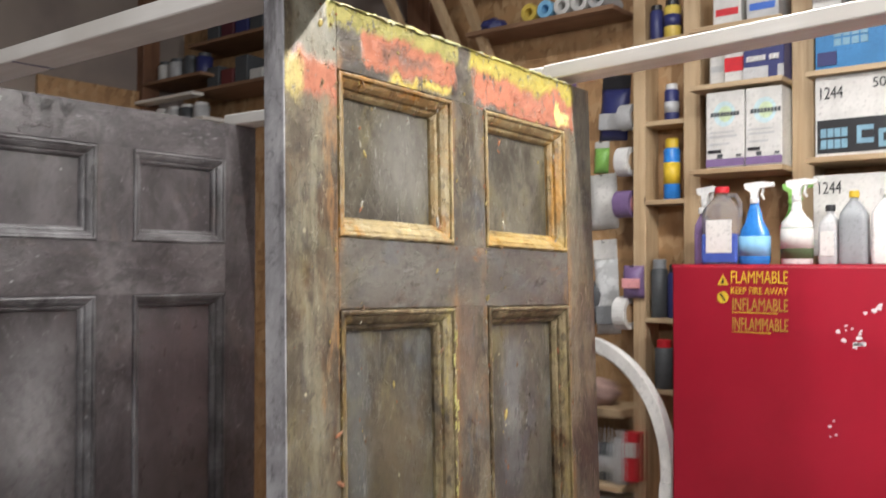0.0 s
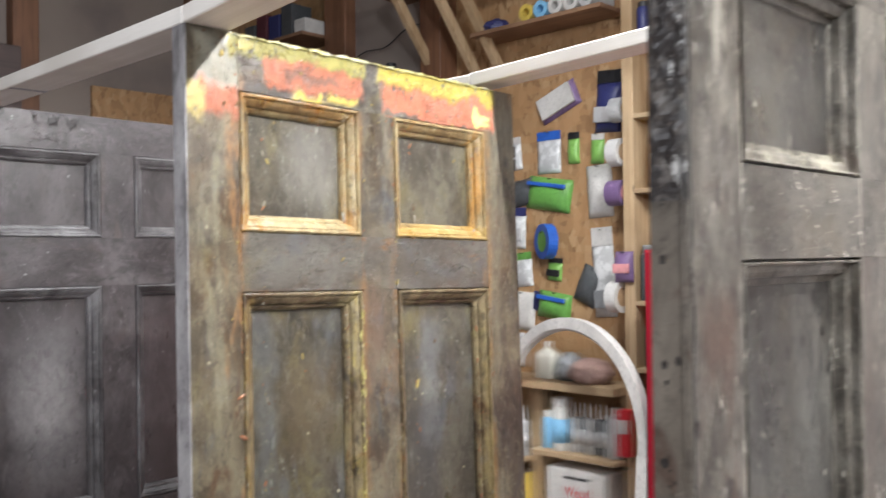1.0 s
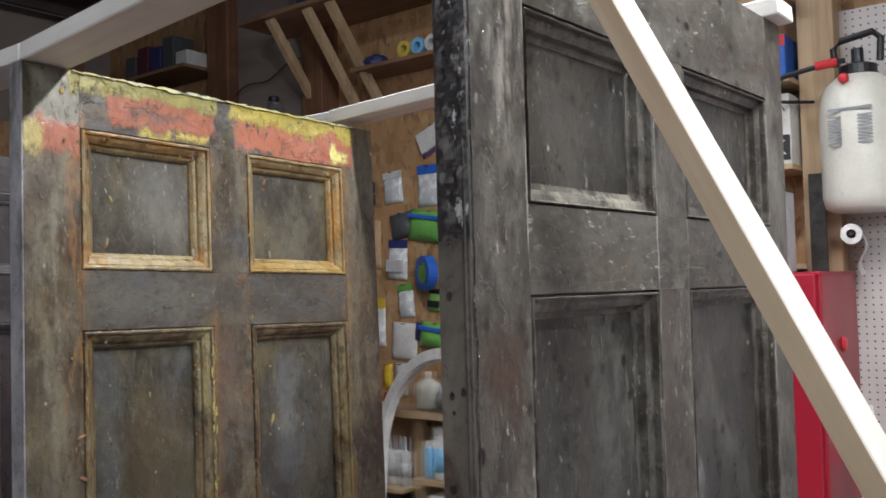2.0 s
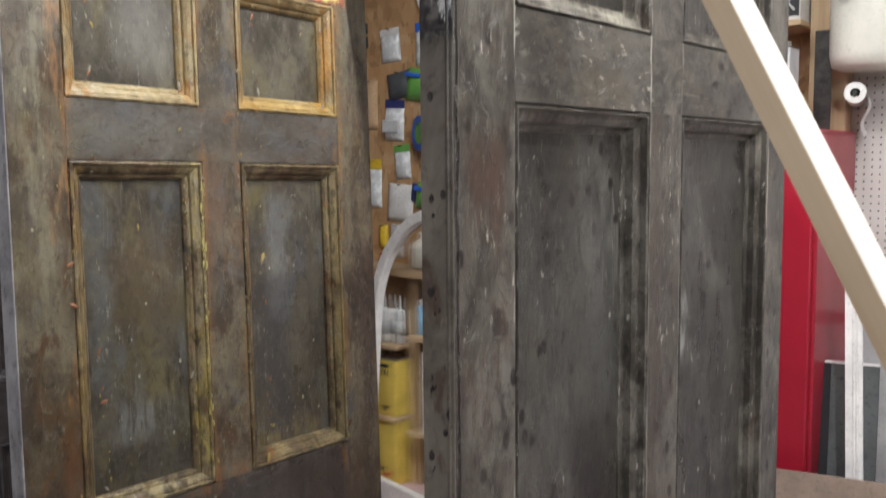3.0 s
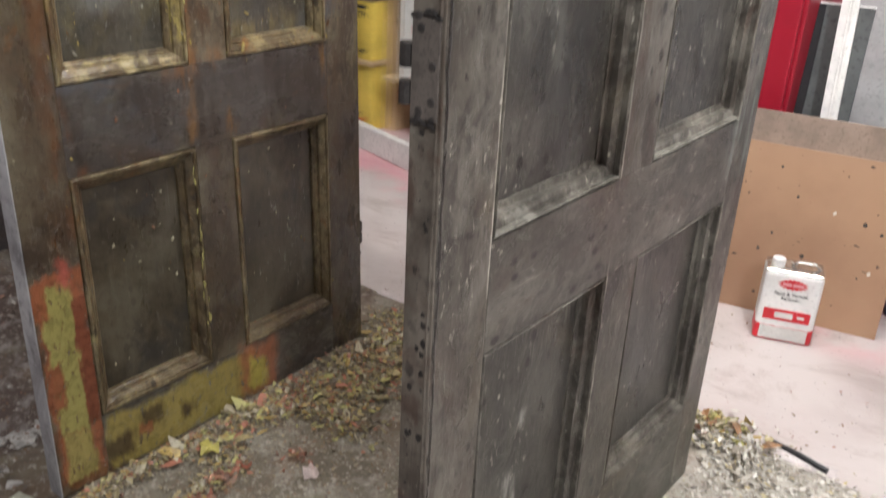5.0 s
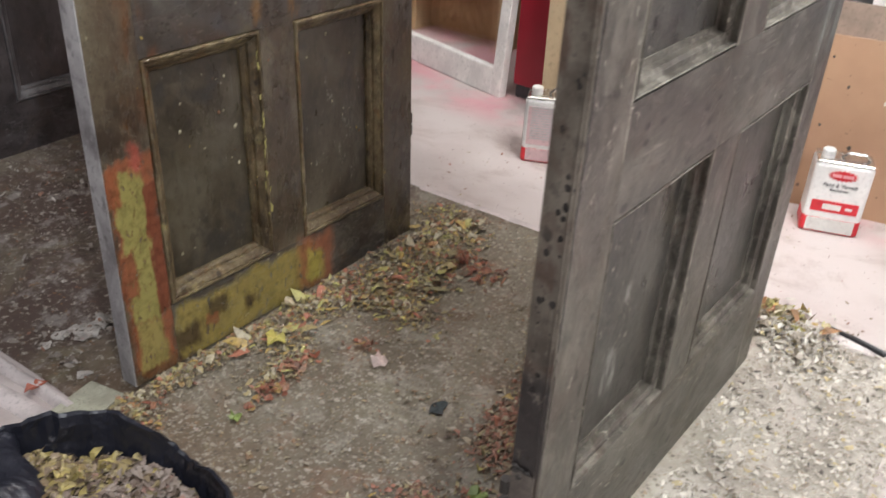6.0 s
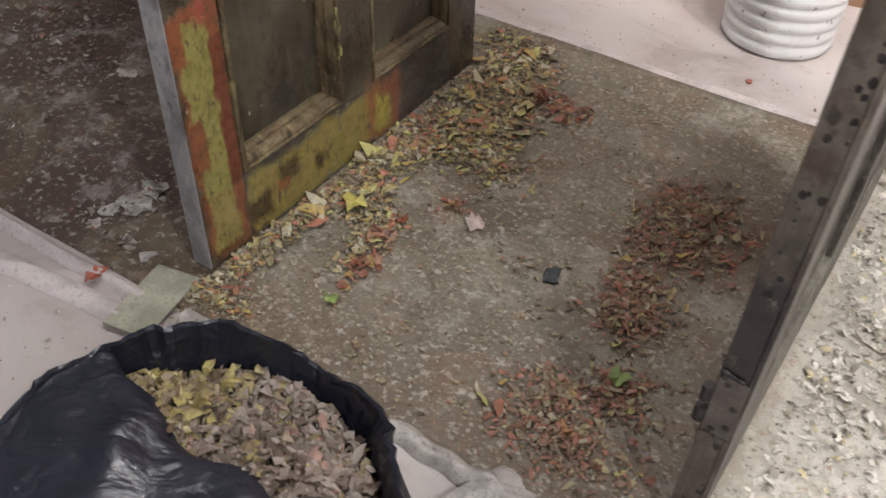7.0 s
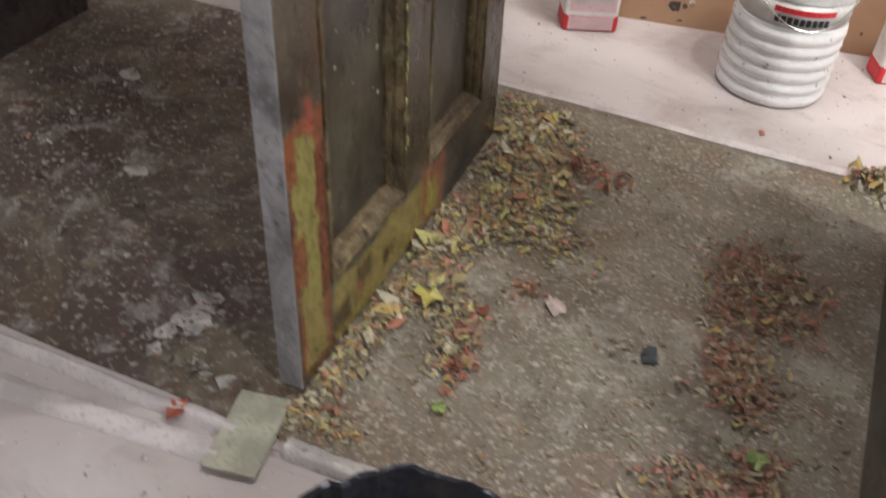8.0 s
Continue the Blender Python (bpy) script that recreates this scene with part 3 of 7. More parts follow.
f = m.mix(m.math("MULTIPLY", m.math("MULTIPLY", side, m.step(m.noise(11, 6, None, 0.72), 0.52, 0.64)), 0.7), f, (0.30, 0.27, 0.25))
# pale flecks and bright lamplight painted into the sheet right of the grey door
lit_strip = m.step(m.math("ADD", x, m.math("MULTIPLY", m.noise(9, 4), 0.1)), 0.03, 0.12)
f = m.mix(m.math("MULTIPLY", lit_strip, m.step(m.noise(9, 6, None, 0.7), 0.60, 0.42)), f, (0.52, 0.49, 0.44))
f = m.mix(m.math("MULTIPLY", lit_strip, 0.55), f, (0.46, 0.43, 0.38))
f = m.mix(m.math("MULTIPLY", m.step(m.noise(60, 5, None, 0.75), 0.55, 0.64), 0.75), f, (0.43, 0.40, 0.34))
f = m.mix(m.math("MULTIPLY", m.step(m.noise(48, 5, m.scaled((1.3, 1, 1)), 0.75), 0.56, 0.66), 0.75), f, (0.085, 0.065, 0.048))
f = m.mix(m.math("MULTIPLY", m.step(m.noise(45, 3, m.scaled((1, 1.3, 1)), 0.6), 0.64, 0.70), 0.6), f, (0.27, 0.15, 0.07))
for size, keep, tone, cover in ((70, 0.74, (0.33, 0.30, 0.245), 0.7), (110, 0.66, (0.28, 0.25, 0.20), 0.7), (95, 0.80, (0.075, 0.058, 0.045), 0.7), (52, 0.90, (0.40, 0.36, 0.30), 0.7)):
    v = m.scaled((1.0, 1.25, 1.0), None)
    speck = m.math("MULTIPLY", m.step(m.cells(size, v), 0.48, 0.30), m.step(m.axes(m.cells(size, v, "Color"))[0], keep, keep + 0.02))
    speck = m.math("MULTIPLY", speck, m.step(x, -1.04, -0.98))
    f = m.mix(m.math("MULTIPLY", speck, m.math("MULTIPLY", cover, m.step(m.noise(7, 5, None, 0.7), 0.36, 0.58))), f, tone)
m.bump(m.math("ADD", m.noise(70, 4), m.noise(9, 4)), 0.5, 0.004)
sheet_mat = m.done(f, m.math("ADD", 0.32, m.math("MULTIPLY", m.noise(6, 4), 0.35)))

red = Mat("red_enamel")
f = red.mix(red.step(red.noise(3, 5), 0.4, 0.7), (0.30, 0.009, 0.024), (0.255, 0.008, 0.020))
f = red.mix(red.step(red.noise(22, 4, red.scaled((1, 1, 1.6)), 0.7), 0.79, 0.80), f, (0.7, 0.5, 0.5))
red.bump(red.noise(60, 2), 0.05)
red = red.done(f, red.math("ADD", 0.25, red.math("MULTIPLY", red.noise(5, 4), 0.2)))

m = Mat("peg_board")
x, y, z = m.axes()
dots = m.cells(1.0, m.scaled((39.4, 0.0, 39.4)))
n = m.t.nodes[-1]
n.inputs["Randomness"].default_value = 0.0
f = m.mix(m.step(m.noise(3, 4), 0.4, 0.7), (0.66, 0.61, 0.58), (0.58, 0.53, 0.51))
f = m.mix(m.step(dots, 0.15, 0.1), f, (0.05, 0.045, 0.04))
peg = m.done(f, 0.5)

hard = Mat("fibre_board")
f = hard.mix(hard.step(hard.noise(2.5, 5), 0.4, 0.7), (0.36, 0.215, 0.13), (0.29, 0.165, 0.10))
f = hard.mix(hard.step(hard.noise(24, 3, hard.scaled((0.6, 1, 1.3))), 0.67, 0.7), f, (0.05, 0.035, 0.025))
f = hard.mix(hard.step(hard.noise(90, 2), 0.72, 0.75), f, (0.10, 0.06, 0.04))
hard.bump(hard.noise(50, 3), 0.12)
hard = hard.done(f, 0.55)

m = Mat("refuse_sack")
f = m.mix(m.math("MULTIPLY", m.step(m.noise(24, 6, None, 0.75), 0.60, 0.70), 0.7), (0.018, 0.019, 0.028), (0.17, 0.17, 0.19))
crease = m.math("ABSOLUTE", m.math("SUBTRACT", m.noise(7, 3, None, 0.5, 0.4), 0.5))
crease2 = m.math("ABSOLUTE", m.math("SUBTRACT", m.noise(17, 3, m.scaled((1, 1.6, 1)), 0.5, 0.4), 0.5))
m.bump(m.math("ADD", m.math("MULTIPLY", crease, 2.0), crease2), 0.5, 0.016)
sack = m.done(f, 0.36)

clear = Mat("clear_sheet")
clear = clear.done((0.9, 0.92, 0.92), 0.08, Transmission_Weight=1.0, IOR=1.05, Alpha=0.35)
film_mat = Mat("clear_packet")
film_mat = film_mat.done(film_mat.mix(film_mat.step(film_mat.noise(25, 4), 0.45, 0.6), (0.55, 0.56, 0.56), (0.75, 0.76, 0.76)), 0.18)

black = paint("black_plastic", (0.018, 0.018, 0.02), 0.4)
iron = paint("dark_iron", (0.045, 0.04, 0.037), 0.5, 0.4, 30, 0.3, 0.4)
hinge_leaf = paint("painted_hinge", (0.115, 0.098, 0.085), 0.5, 0.25, 30, 0.3, 0.2)
tin = paint("tin", (0.55, 0.52, 0.48), 0.25, 0.1, 20, 0.05, 0.9)
white = paint("white_plastic", (0.68, 0.67, 0.65), 0.4)
soiled_white = paint("soiled_white", (0.80, 0.79, 0.78), 0.3, 0.06, 7, 0.1, 0.0, 0.6)
milky = paint("milky_plastic", (0.66, 0.64, 0.56), 0.35, 0.06)
frame_white = paint("white_gloss", (0.76, 0.74, 0.71), 0.35)
card_white = paint("white_card", (0.60, 0.585, 0.555), 0.6)
card_tan = paint("tan_card", (0.45, 0.30, 0.17), 0.7)
yellow = paint("yellow_print", (0.62, 0.42, 0.03), 0.45)
yellow_tin = paint("yellow_tin", (0.62, 0.46, 0.09), 0.4, 0.15)
blue = paint("blue_print", (0.03, 0.12, 0.50), 0.4)
navy = paint("navy_print", (0.03, 0.035, 0.13), 0.45)
sky = paint("pale_blue", (0.22, 0.48, 0.72), 0.4)
cyan = paint("window_blue", (0.03, 0.19, 0.55), 0.2)
carton_blue = paint("carton_blue", (0.035, 0.19, 0.42), 0.45)
green = paint("green_print", (0.14, 0.36, 0.075), 0.4)
lime = paint("lime_print", (0.22, 0.45, 0.10), 0.4)
purple = paint("purple_print", (0.19, 0.12, 0.25), 0.45)
crimson = paint("red_print", (0.55, 0.02, 0.03), 0.4)
pink_print = paint("pink_print", (0.66, 0.30, 0.31), 0.5)
grey = paint("grey_plastic", (0.25, 0.26, 0.27), 0.4)
pale_grey = paint("pale_grey", (0.46, 0.46, 0.46), 0.45)
dark_grey = paint("dark_grey", (0.07, 0.075, 0.08), 0.5)
rag_mat = paint("rag", (0.34, 0.22, 0.19), 0.9, 0.3, 14, 0.5)
flap_mat = paint("grey_green_card", (0.33, 0.32, 0.25), 0.7, 0.2, 18, 0.3)
fold_mat = paint("folded_paper", (0.55, 0.49, 0.48), 0.6, 0.15, 14, 0.3)
plastic_edge = paint("dusty_plastic", (0.40, 0.365, 0.34), 0.35, 0.3, 22, 0.4, 0.0, 0.6)
smoke = Mat("clear_plastic")
smoke = smoke.done(smoke.mix(smoke.step(smoke.noise(14, 4), 0.4, 0.7), (0.80, 0.80, 0.82), (0.66, 0.66, 0.70)), 0.12, Transmission_Weight=0.85, IOR=1.12)
wash_blue = paint("washer_fluid", (0.06, 0.10, 0.36), 0.12)

# ---------------------------------------------------------------- mesh helpers


def part(name, bm, material, parent=None, label="", smooth=False):
    """Links a bmesh as one mesh object under a thing or a part."""
    me = bpy.data.meshes.new(name)
    bmesh.ops.recalc_face_normals(bm, faces=bm.faces)
    bm.to_mesh(me)
    bm.free()
    me.materials.append(material)
    if smooth:
        me.polygons.foreach_set("use_smooth", [True] * len(me.polygons))
    ob = new(name, me)
    ob.parent = parent
    if label:
        ob["label"] = label
    return ob


def root(name, m, label, category, group="", kind=""):
    ob = new(name)
    ob.empty_display_size = 0.05
    ob.matrix_world = m
    return tagged(ob, label, category, group, kind)


def block(bm, x0, x1, y0, y1, z0, z1, bevel=0.0, segs=1):
    vs = [bm.verts.new((x, y, z)) for x in (x0, x1) for y in (y0, y1) for z in (z0, z1)]
    fs = [bm.faces.new([vs[i] for i in q]) for q in ((0, 1, 3, 2), (4, 6, 7, 5), (0, 4, 5, 1), (2, 3, 7, 6), (0, 2, 6, 4), (1, 5, 7, 3))]
    if bevel:
        es = list({e for f in fs for e in f.edges})
        bmesh.ops.bevel(bm, geom=es, offset=bevel, segments=segs, affect="EDGES", profile=0.5)
    return bm


def solid(*a, **k):
    return block(bmesh.new(), *a, **k)


def lathe(profile, seg=24, sx=1.0, sy=1.0, at=(0, 0, 0), bm=None, wobble=None):
    """A turned body: (radius, height) from the foot up."""
    bm = bm or bmesh.new()
    rings = []
    for r, z in profile:
        ring = []
        for i in range(seg):
            a = 2 * math.pi * i / seg
            k = r + (wobble(a, z) if wobble else 0)
            ring.append(bm.verts.new((at[0] + sx * k * math.cos(a), at[1] + sy * k * math.sin(a), at[2] + z)))
        rings.append(ring)
    for lo, hi in zip(rings, rings[1:]):
        for i in range(seg):
            bm.faces.new((lo[i], lo[(i + 1) % seg], hi[(i + 1) % seg], hi[i]))
    if profile[0][0] > 1e-4:
        bm.faces.new(rings[0][::-1])
    if profile[-1][0] > 1e-4:
        bm.faces.new(rings[-1])
    return bm


def tube(points, r, seg=8, bm=None, uneven=0.0):
    """A round bar or hose through points."""
    bm = bm or bmesh.new()
    pts = [Vector(p) for p in points]
    rings = []
    for i, p in enumerate(pts):
        d = (pts[min(i + 1, len(pts) - 1)] - pts[max(i - 1, 0)]).normalized()
        a = d.orthogonal().normalized() if abs(d.z) > 0.9 else d.cross(Vector((0, 0, 1))).normalized()
        b = d.cross(a)
        ring = []
        for k in range(seg):
            t = 2 * math.pi * k / seg
            rr = r * (1 + uneven * noise.noise(p * 40 + Vector((k * 1.7, 0, 0))))
            ring.append(bm.verts.new(p + rr * (math.cos(t) * a + math.sin(t) * b)))
        rings.append(ring)
    for lo, hi in zip(rings, rings[1:]):
        for k in range(seg):
            bm.faces.new((lo[k], lo[(k + 1) % seg], hi[(k + 1) % seg], hi[k]))
    bm.faces.new(rings[0][::-1])
    bm.faces.new(rings[-1])
    return bm


def plate(outline, y0, y1, bm=None):
    """An outline in x and z, given a thickness along y."""
    bm = bm or bmesh.new()
    a = [bm.verts.new((x, y0, z)) for x, z in outline]
    b = [bm.verts.new((x, y1, z)) for x, z in outline]
    bm.faces.new(a)
    bm.faces.new(b[::-1])
    for i in range(len(a)):
        j = (i + 1) % len(a)
        bm.faces.new((a[i], b[i], b[j], a[j]))
    return bm


def pillow(w, h, d, n=8, crumple=0.004, seed=0.0):
    """A filled packet: w wide in x, h high in z, bulging by d towards -y, flat at y = 0."""
    bm = bmesh.new()
    front, back = [], []
    for j in range(n + 1):
        for i in range(n + 1):
            u, v = i / n, j / n
            k = (math.sin(math.pi * u) * math.sin(math.pi * v)) ** 0.45
            q = crumple * noise.noise(Vector((u * 5 + seed, v * 7, seed)))
            x, z = (u - 0.5) * w + q, v * h
            front.append(bm.verts.new((x, -d * k - abs(q) * 2 * k - 0.002, z)))
            back.append(bm.verts.new((x, 0, z)))
    for j in range(n):
        for i in range(n):
            a = j * (n + 1) + i
            bm.faces.new((front[a], front[a + 1], front[a + n + 2], front[a + n + 1]))
            bm.faces.new((back[a], back[a + n + 1], back[a + n + 2], back[a + 1]))
    rim = [j * (n + 1) for j in range(n + 1)], [j * (n + 1) + n for j in range(n + 1)], list(range(n + 1)), [n * (n + 1) + i for i in range(n + 1)]
    for side in rim:
        for a, b in zip(side, side[1:]):
            bm.faces.new((front[a], front[b], back[b], back[a]))
    return bm


def letters(body, size, material, parent, x, y, z, width=None, name="lettering"):
    """Words that stand upright and face -y, from the lower left corner."""
    cu = bpy.data.curves.new(name, "FONT")
    cu.body, cu.size, cu.extrude = body, size, 0.0006
    tmp = bpy.data.objects.new(name, cu)
    scene.collection.objects.link(tmp)
    bpy.context.view_layer.update()
    me = bpy.data.meshes.new_from_object(tmp.evaluated_get(bpy.context.evaluated_depsgraph_get()))
    bpy.data.objects.remove(tmp)
    me.materials.clear()
    me.materials.append(material)
    ob = new(name, me)
    wide = max(v.co.x for v in me.vertices) or 1
    k = (width / wide) if width else 1.0
    ob.parent = parent
    ob.matrix_local = Matrix.Translation((x, y, z)) @ pose(0, 0, 0, 90) @ Matrix.Diagonal((k, 1, 1, 1))
    return ob


def bars(spec, material, parent, y, name="print"):
    """Flat print on a face towards -y: one mesh of bars (x0, x1, z0, z1)."""
    bm = bmesh.new()
    for x0, x1, z0, z1 in spec:
        block(bm, x0, x1, y - 0.0012, y - 0.0002, z0, z1)
    return part(name, bm, material, parent)


def chips(name, label, material, xyz, size, curl=0.5, tilt=0.5, long=1.6, group="", seed=1, spread=0.45):
    """Loose paint chips, each a small ragged curled scrap, as one body of stuff."""
    rng = np.random.default_rng(seed)
    n, k = len(xyz), 7
    ang = np.arange(k) * 2 * math.pi / k + rng.normal(0, 0.22, (n, k))
    rad = np.clip(rng.normal(1.0, 0.27, (n, k)), 0.35, 1.6)
    u = np.concatenate([rad * np.cos(ang), np.zeros((n, 1))], 1)
    v = np.concatenate([rad * np.sin(ang), np.zeros((n, 1))], 1)
    s = size * np.minimum(rng.lognormal(0, spread, n), 2.2)
    stretch = rng.uniform(1.0, long, n)
    c = rng.normal(0, curl, n)
    lx = u * (s * stretch)[:, None]
    ly = v * (s / stretch)[:, None]
    lz = (u ** 2 - 0.5) * (c * s)[:, None] + rng.normal(0, 0.10, (n, k + 1)) * s[:, None]
    yaw, tl, az = rng.uniform(0, 2 * math.pi, n), np.abs(rng.normal(0, tilt, n)), rng.uniform(0, 2 * math.pi, n)
    ca, sa = np.cos(yaw)[:, None], np.sin(yaw)[:, None]
    x, y = lx * ca - ly * sa, lx * sa + ly * ca
    kx, ky = np.cos(az)[:, None], np.sin(az)[:, None]
    a, b = x * kx + y * ky, -x * ky + y * kx
    ct, st = np.cos(tl)[:, None], np.sin(tl)[:, None]
    a, z = a * ct - lz * st, a * st + lz * ct
    x, y = a * kx - b * ky, a * ky + b * kx
    low = z.min(axis=1, keepdims=True)
    pts = np.stack([x + xyz[:, :1], y + xyz[:, 1:2], z - low + xyz[:, 2:3]], axis=2).reshape(-1, 3)
    base = np.arange(n)[:, None] * (k + 1)
    tris = np.concatenate([base + np.array([i, (i + 1) % k, k]) for i in range(k)])
    me = bpy.data.meshes.new(name)
    me.from_pydata(pts.tolist(), [], tris.tolist())
    me.materials.append(material)
    ob = new(name, me)
    return tagged(ob, label, "paint chips", group, "stuff")


# ---------------------------------------------------------------- room
def wall(name, material, *box):
    return tagged(part(name, solid(*box), material), kind="structure")


tagged(part("floor", solid(-5.2, 3.7, -3.7, 3.75, -0.12, 0.0), paper), "pale drop paper trodden over the workshop floor", "floor", kind="structure")
wall("wall_north", strand, -5.2, 3.7, 3.55, 3.75, 0, 3.5)
wall("wall_west", plaster, -5.2, -5.0, -3.7, 3.55, 0, 3.5)
wall("wall_east", plaster, 3.5, 3.7, -3.7, 3.55, 0, 3.5)
wall("wall_south", plaster, -5.0, 3.5, -3.7, -3.5, 0, 3.5)
tagged(part("ceiling", solid(-5.2, 3.7, -3.7, 3.75, 3.62, 3.75), joist_wood), kind="structure")
for i in range(13):
    x = -4.8 + i * 0.65
    tagged(part("trim", solid(x, x + 0.045, -3.5, 3.55, 3.44, 3.62, 0.003), joist_wood), "dark ceiling joist", "joist", "ceiling joists", "structure")

# unseen trough round the bulbs, added to cut their light off the far shelves
trough = root("unseen_trough", pose(0.0, 1.69, 3.06), "unseen white trough added to keep bulb light off the shelves", "lamp")
part("back", solid(-0.06, 1.30, -0.075, 0.075, 0.10, 0.112, 0.002), frame_white, trough)
for y, low in ((-0.081, -0.03), (0.075, -0.046)):
    part("side", solid(-0.06, 1.30, y, y + 0.006, low, 0.112, 0.001), frame_white, trough)
for x in (0.12, 0.62, 1.12):
    part("socket", lathe([(0.018, 0.045), (0.022, 0.05), (0.022, 0.10)], 14, at=(x, 0, 0)), white, trough)
for x in (0.2, 1.04):
    part("chain", tube([(x, 0, 0.112), (x, 0, 0.38)], 0.003, 6), tin, trough)

# uprights of the north wall
for x0, x1, z1, mt, lab in ((-1.70, -1.645, 3.5, pine, "pine stud"), (-1.478, -1.408, 3.5, pine, "pine stud"), (-1.052, -0.972, 3.5, pine, "pine stud"),
                            (-0.375, -0.25, 3.5, pine, "doubled pine stud"), (-2.225, -2.158, 1.08, pine, "pine shelf upright"),
                            (-2.95, -2.80, 3.5, post_wood, "dark brown post"), (-3.76, -3.57, 3.5, post_wood, "dark brown post")):
    tagged(part("trim", solid(x0, x1, 3.42, 3.55, 0, z1, 0.003), mt), lab, "stud", "wall studs", "structure")
tagged(part("trim", solid(-3.57, -2.95, 3.50, 3.55, 0, 3.5), plaster), "bare plasterboard panel", "panel", kind="structure")
tagged(part("trim", solid(-0.25, 2.6, 3.50, 3.55, 1.03, 2.6), peg), "white perforated peg board on the wall", "peg board", kind="structure")
tagged(part("trim", solid(-0.25, 2.6, 3.46, 3.55, 0, 1.0), pale_grey), "grey panel below the peg board", "panel", kind="structure")
tagged(part("trim", solid(-0.25, 2.6, 3.455, 3.55, 1.0, 1.03, 0.002), dark_grey), "dark rail under the peg board", "rail", kind="structure")

# shelf boards
def shelf(x0, x1, z, y0=3.30, y1=3.55, mt=None, lab="pine shelf board between wall studs", t=0.02):
    return tagged(part("shelf", solid(x0, x1, y0, y1, z - t, z, 0.002), mt or pine_x), lab, "shelf", "wall shelves")


for z in (2.60, 2.26, 1.935):
    shelf(-1.645, -1.478, z, 3.42)
for z in (2.585, 2.36, 2.035):
    shelf(-1.408, -1.052, z, 3.31)
for z in (2.36, 2.05):
    shelf(-0.972, -0.375, z, 3.31)
shelf(-2.62, -1.70, 1.075, 3.32, t=0.035)
shelf(-2.158, -1.70, 0.76, 3.32, t=0.022)
shelf(-2.62, -2.225, 0.70, 3.32, t=0.02)
shelf(-2.62, -2.225, 0.345, 3.32, t=0.02)
shelf(-3.15, -1.75, 3.08, 3.15, mt=brown_board, lab="brown high shelf board on slanted brackets", t=0.025)
shelf(-2.52, -1.75, 2.755, 3.34, mt=brown_board, lab="narrow board shelf that holds paper rolls", t=0.02)
shelf(-4.55, -3.76, 2.99, 3.25, mt=brown_board, lab="brown shelf board with dark tins on it")
shelf(-4.95, -4.25, 2.52, 3.15, mt=primed, lab="pale shelf board stacked with tins")
shelf(-4.95, -4.35, 2.80, 3.2, mt=brown_board, lab="brown shelf board with tins")

# slanted brackets
for x in (-2.93, -2.66, -2.50):
    bm = bmesh.new()
    top, foot = (x, 3.17, 3.05), (x + 0.02, 3.53, 2.56)
    d = Vector(foot) - Vector(top)
    q = Vector((0, d.z, -d.y)).normalized() * 0.022
    vs = [bm.verts.new(Vector(p) + Vector((sx, 0, 0)) + s * q) for p in (top, foot) for sx in (0, 0.035) for s in (-1, 1)]
    for a in ((0, 1, 3, 2), (4, 6, 7, 5), (0, 4, 5, 1), (2, 3, 7, 6), (0, 2, 6, 4), (1, 5, 7, 3)):
        bm.faces.new([vs[i] for i in a])
    tagged(part("shelf_bracket", bm, pine), "slanted pine bracket under the high shelf", "bracket", "shelf brackets")

# ---------------------------------------------------------------- doors


def moulding_bm(y0, y1, z0, z1, prof, rough=0.0008):
    """A mitred moulding round a panel, worn uneven; prof: (inset, height) from outside to inside."""
    bm = bmesh.new()
    loops = []
    ny, nz = max(8, int((y1 - y0) / 0.012)), max(8, int((z1 - z0) / 0.014))
    for i, (d, h) in enumerate(prof):
        a, b, c, e = y0 + d, y1 - d, z0 + d, z1 - d
        ring = [(a + (b - a) * k / ny, c) for k in range(ny)] + [(b, c + (e - c) * k / nz) for k in range(nz)]
        ring += [(b - (b - a) * k / ny, e) for k in range(ny)] + [(a, e - (e - c) * k / nz) for k in range(nz)]
        keep = 0.0 if i in (0, len(prof) - 1, len(prof) - 2) else rough
        loop = []
        for y, z in ring:
            q = noise.noise(Vector((y * 55 + y0 * 9, z * 45, i * 0.7))) + 0.7 * noise.noise(Vector((y * 160, z * 140, i * 1.9 + y0)))
            q2 = noise.noise(Vector((y * 70, z * 70, i * 1.3 + 5 + z0)))
            loop.append(bm.verts.new((h + keep * q, y + keep * 0.7 * q2, z + keep * 0.7 * q2)))
        loops.append(loop)
    n = len(loops[0])
    for lo, hi in zip(loops, loops[1:] + loops[:1]):
        for i in range(n):
            j = (i + 1) % n
            bm.faces.new((lo[i], lo[j], hi[j], hi[i]))
    return bm


PROFILE = [(0.0, -0.005), (0.0022, -0.005), (0.0036, 0.002), (0.008, 0.004), (0.0125, 0.003), (0.0140, -0.002), (0.0160, -0.002), (0.0175, -0.001), (0.025, -0.005), (0.033, -0.011), (0.0350, -0.017),
           (0.038, -0.017), (0.043, -0.019), (0.049, -0.025), (0.0505, -0.037), (0.0, -0.037)]
STEEP = [(0.0, -0.014), (0.0036, -0.014), (0.0046, -0.001), (0.006, 0.001), (0.009, -0.001), (0.0102, -0.012), (0.020, -0.014), (0.028, -0.018), (0.0295, -0.031),
         (0.041, -0.034), (0.0425, -0.041), (0.0, -0.041)]


def slim(prof, k):
    """The same profile, narrower, with its depth kept."""
    return [(d * k, h) for d, h in prof]


PROFILE, STEEP = slim(PROFILE, 0.76), [(d, h * 0.85) for d, h in slim(STEEP, 0.76)]


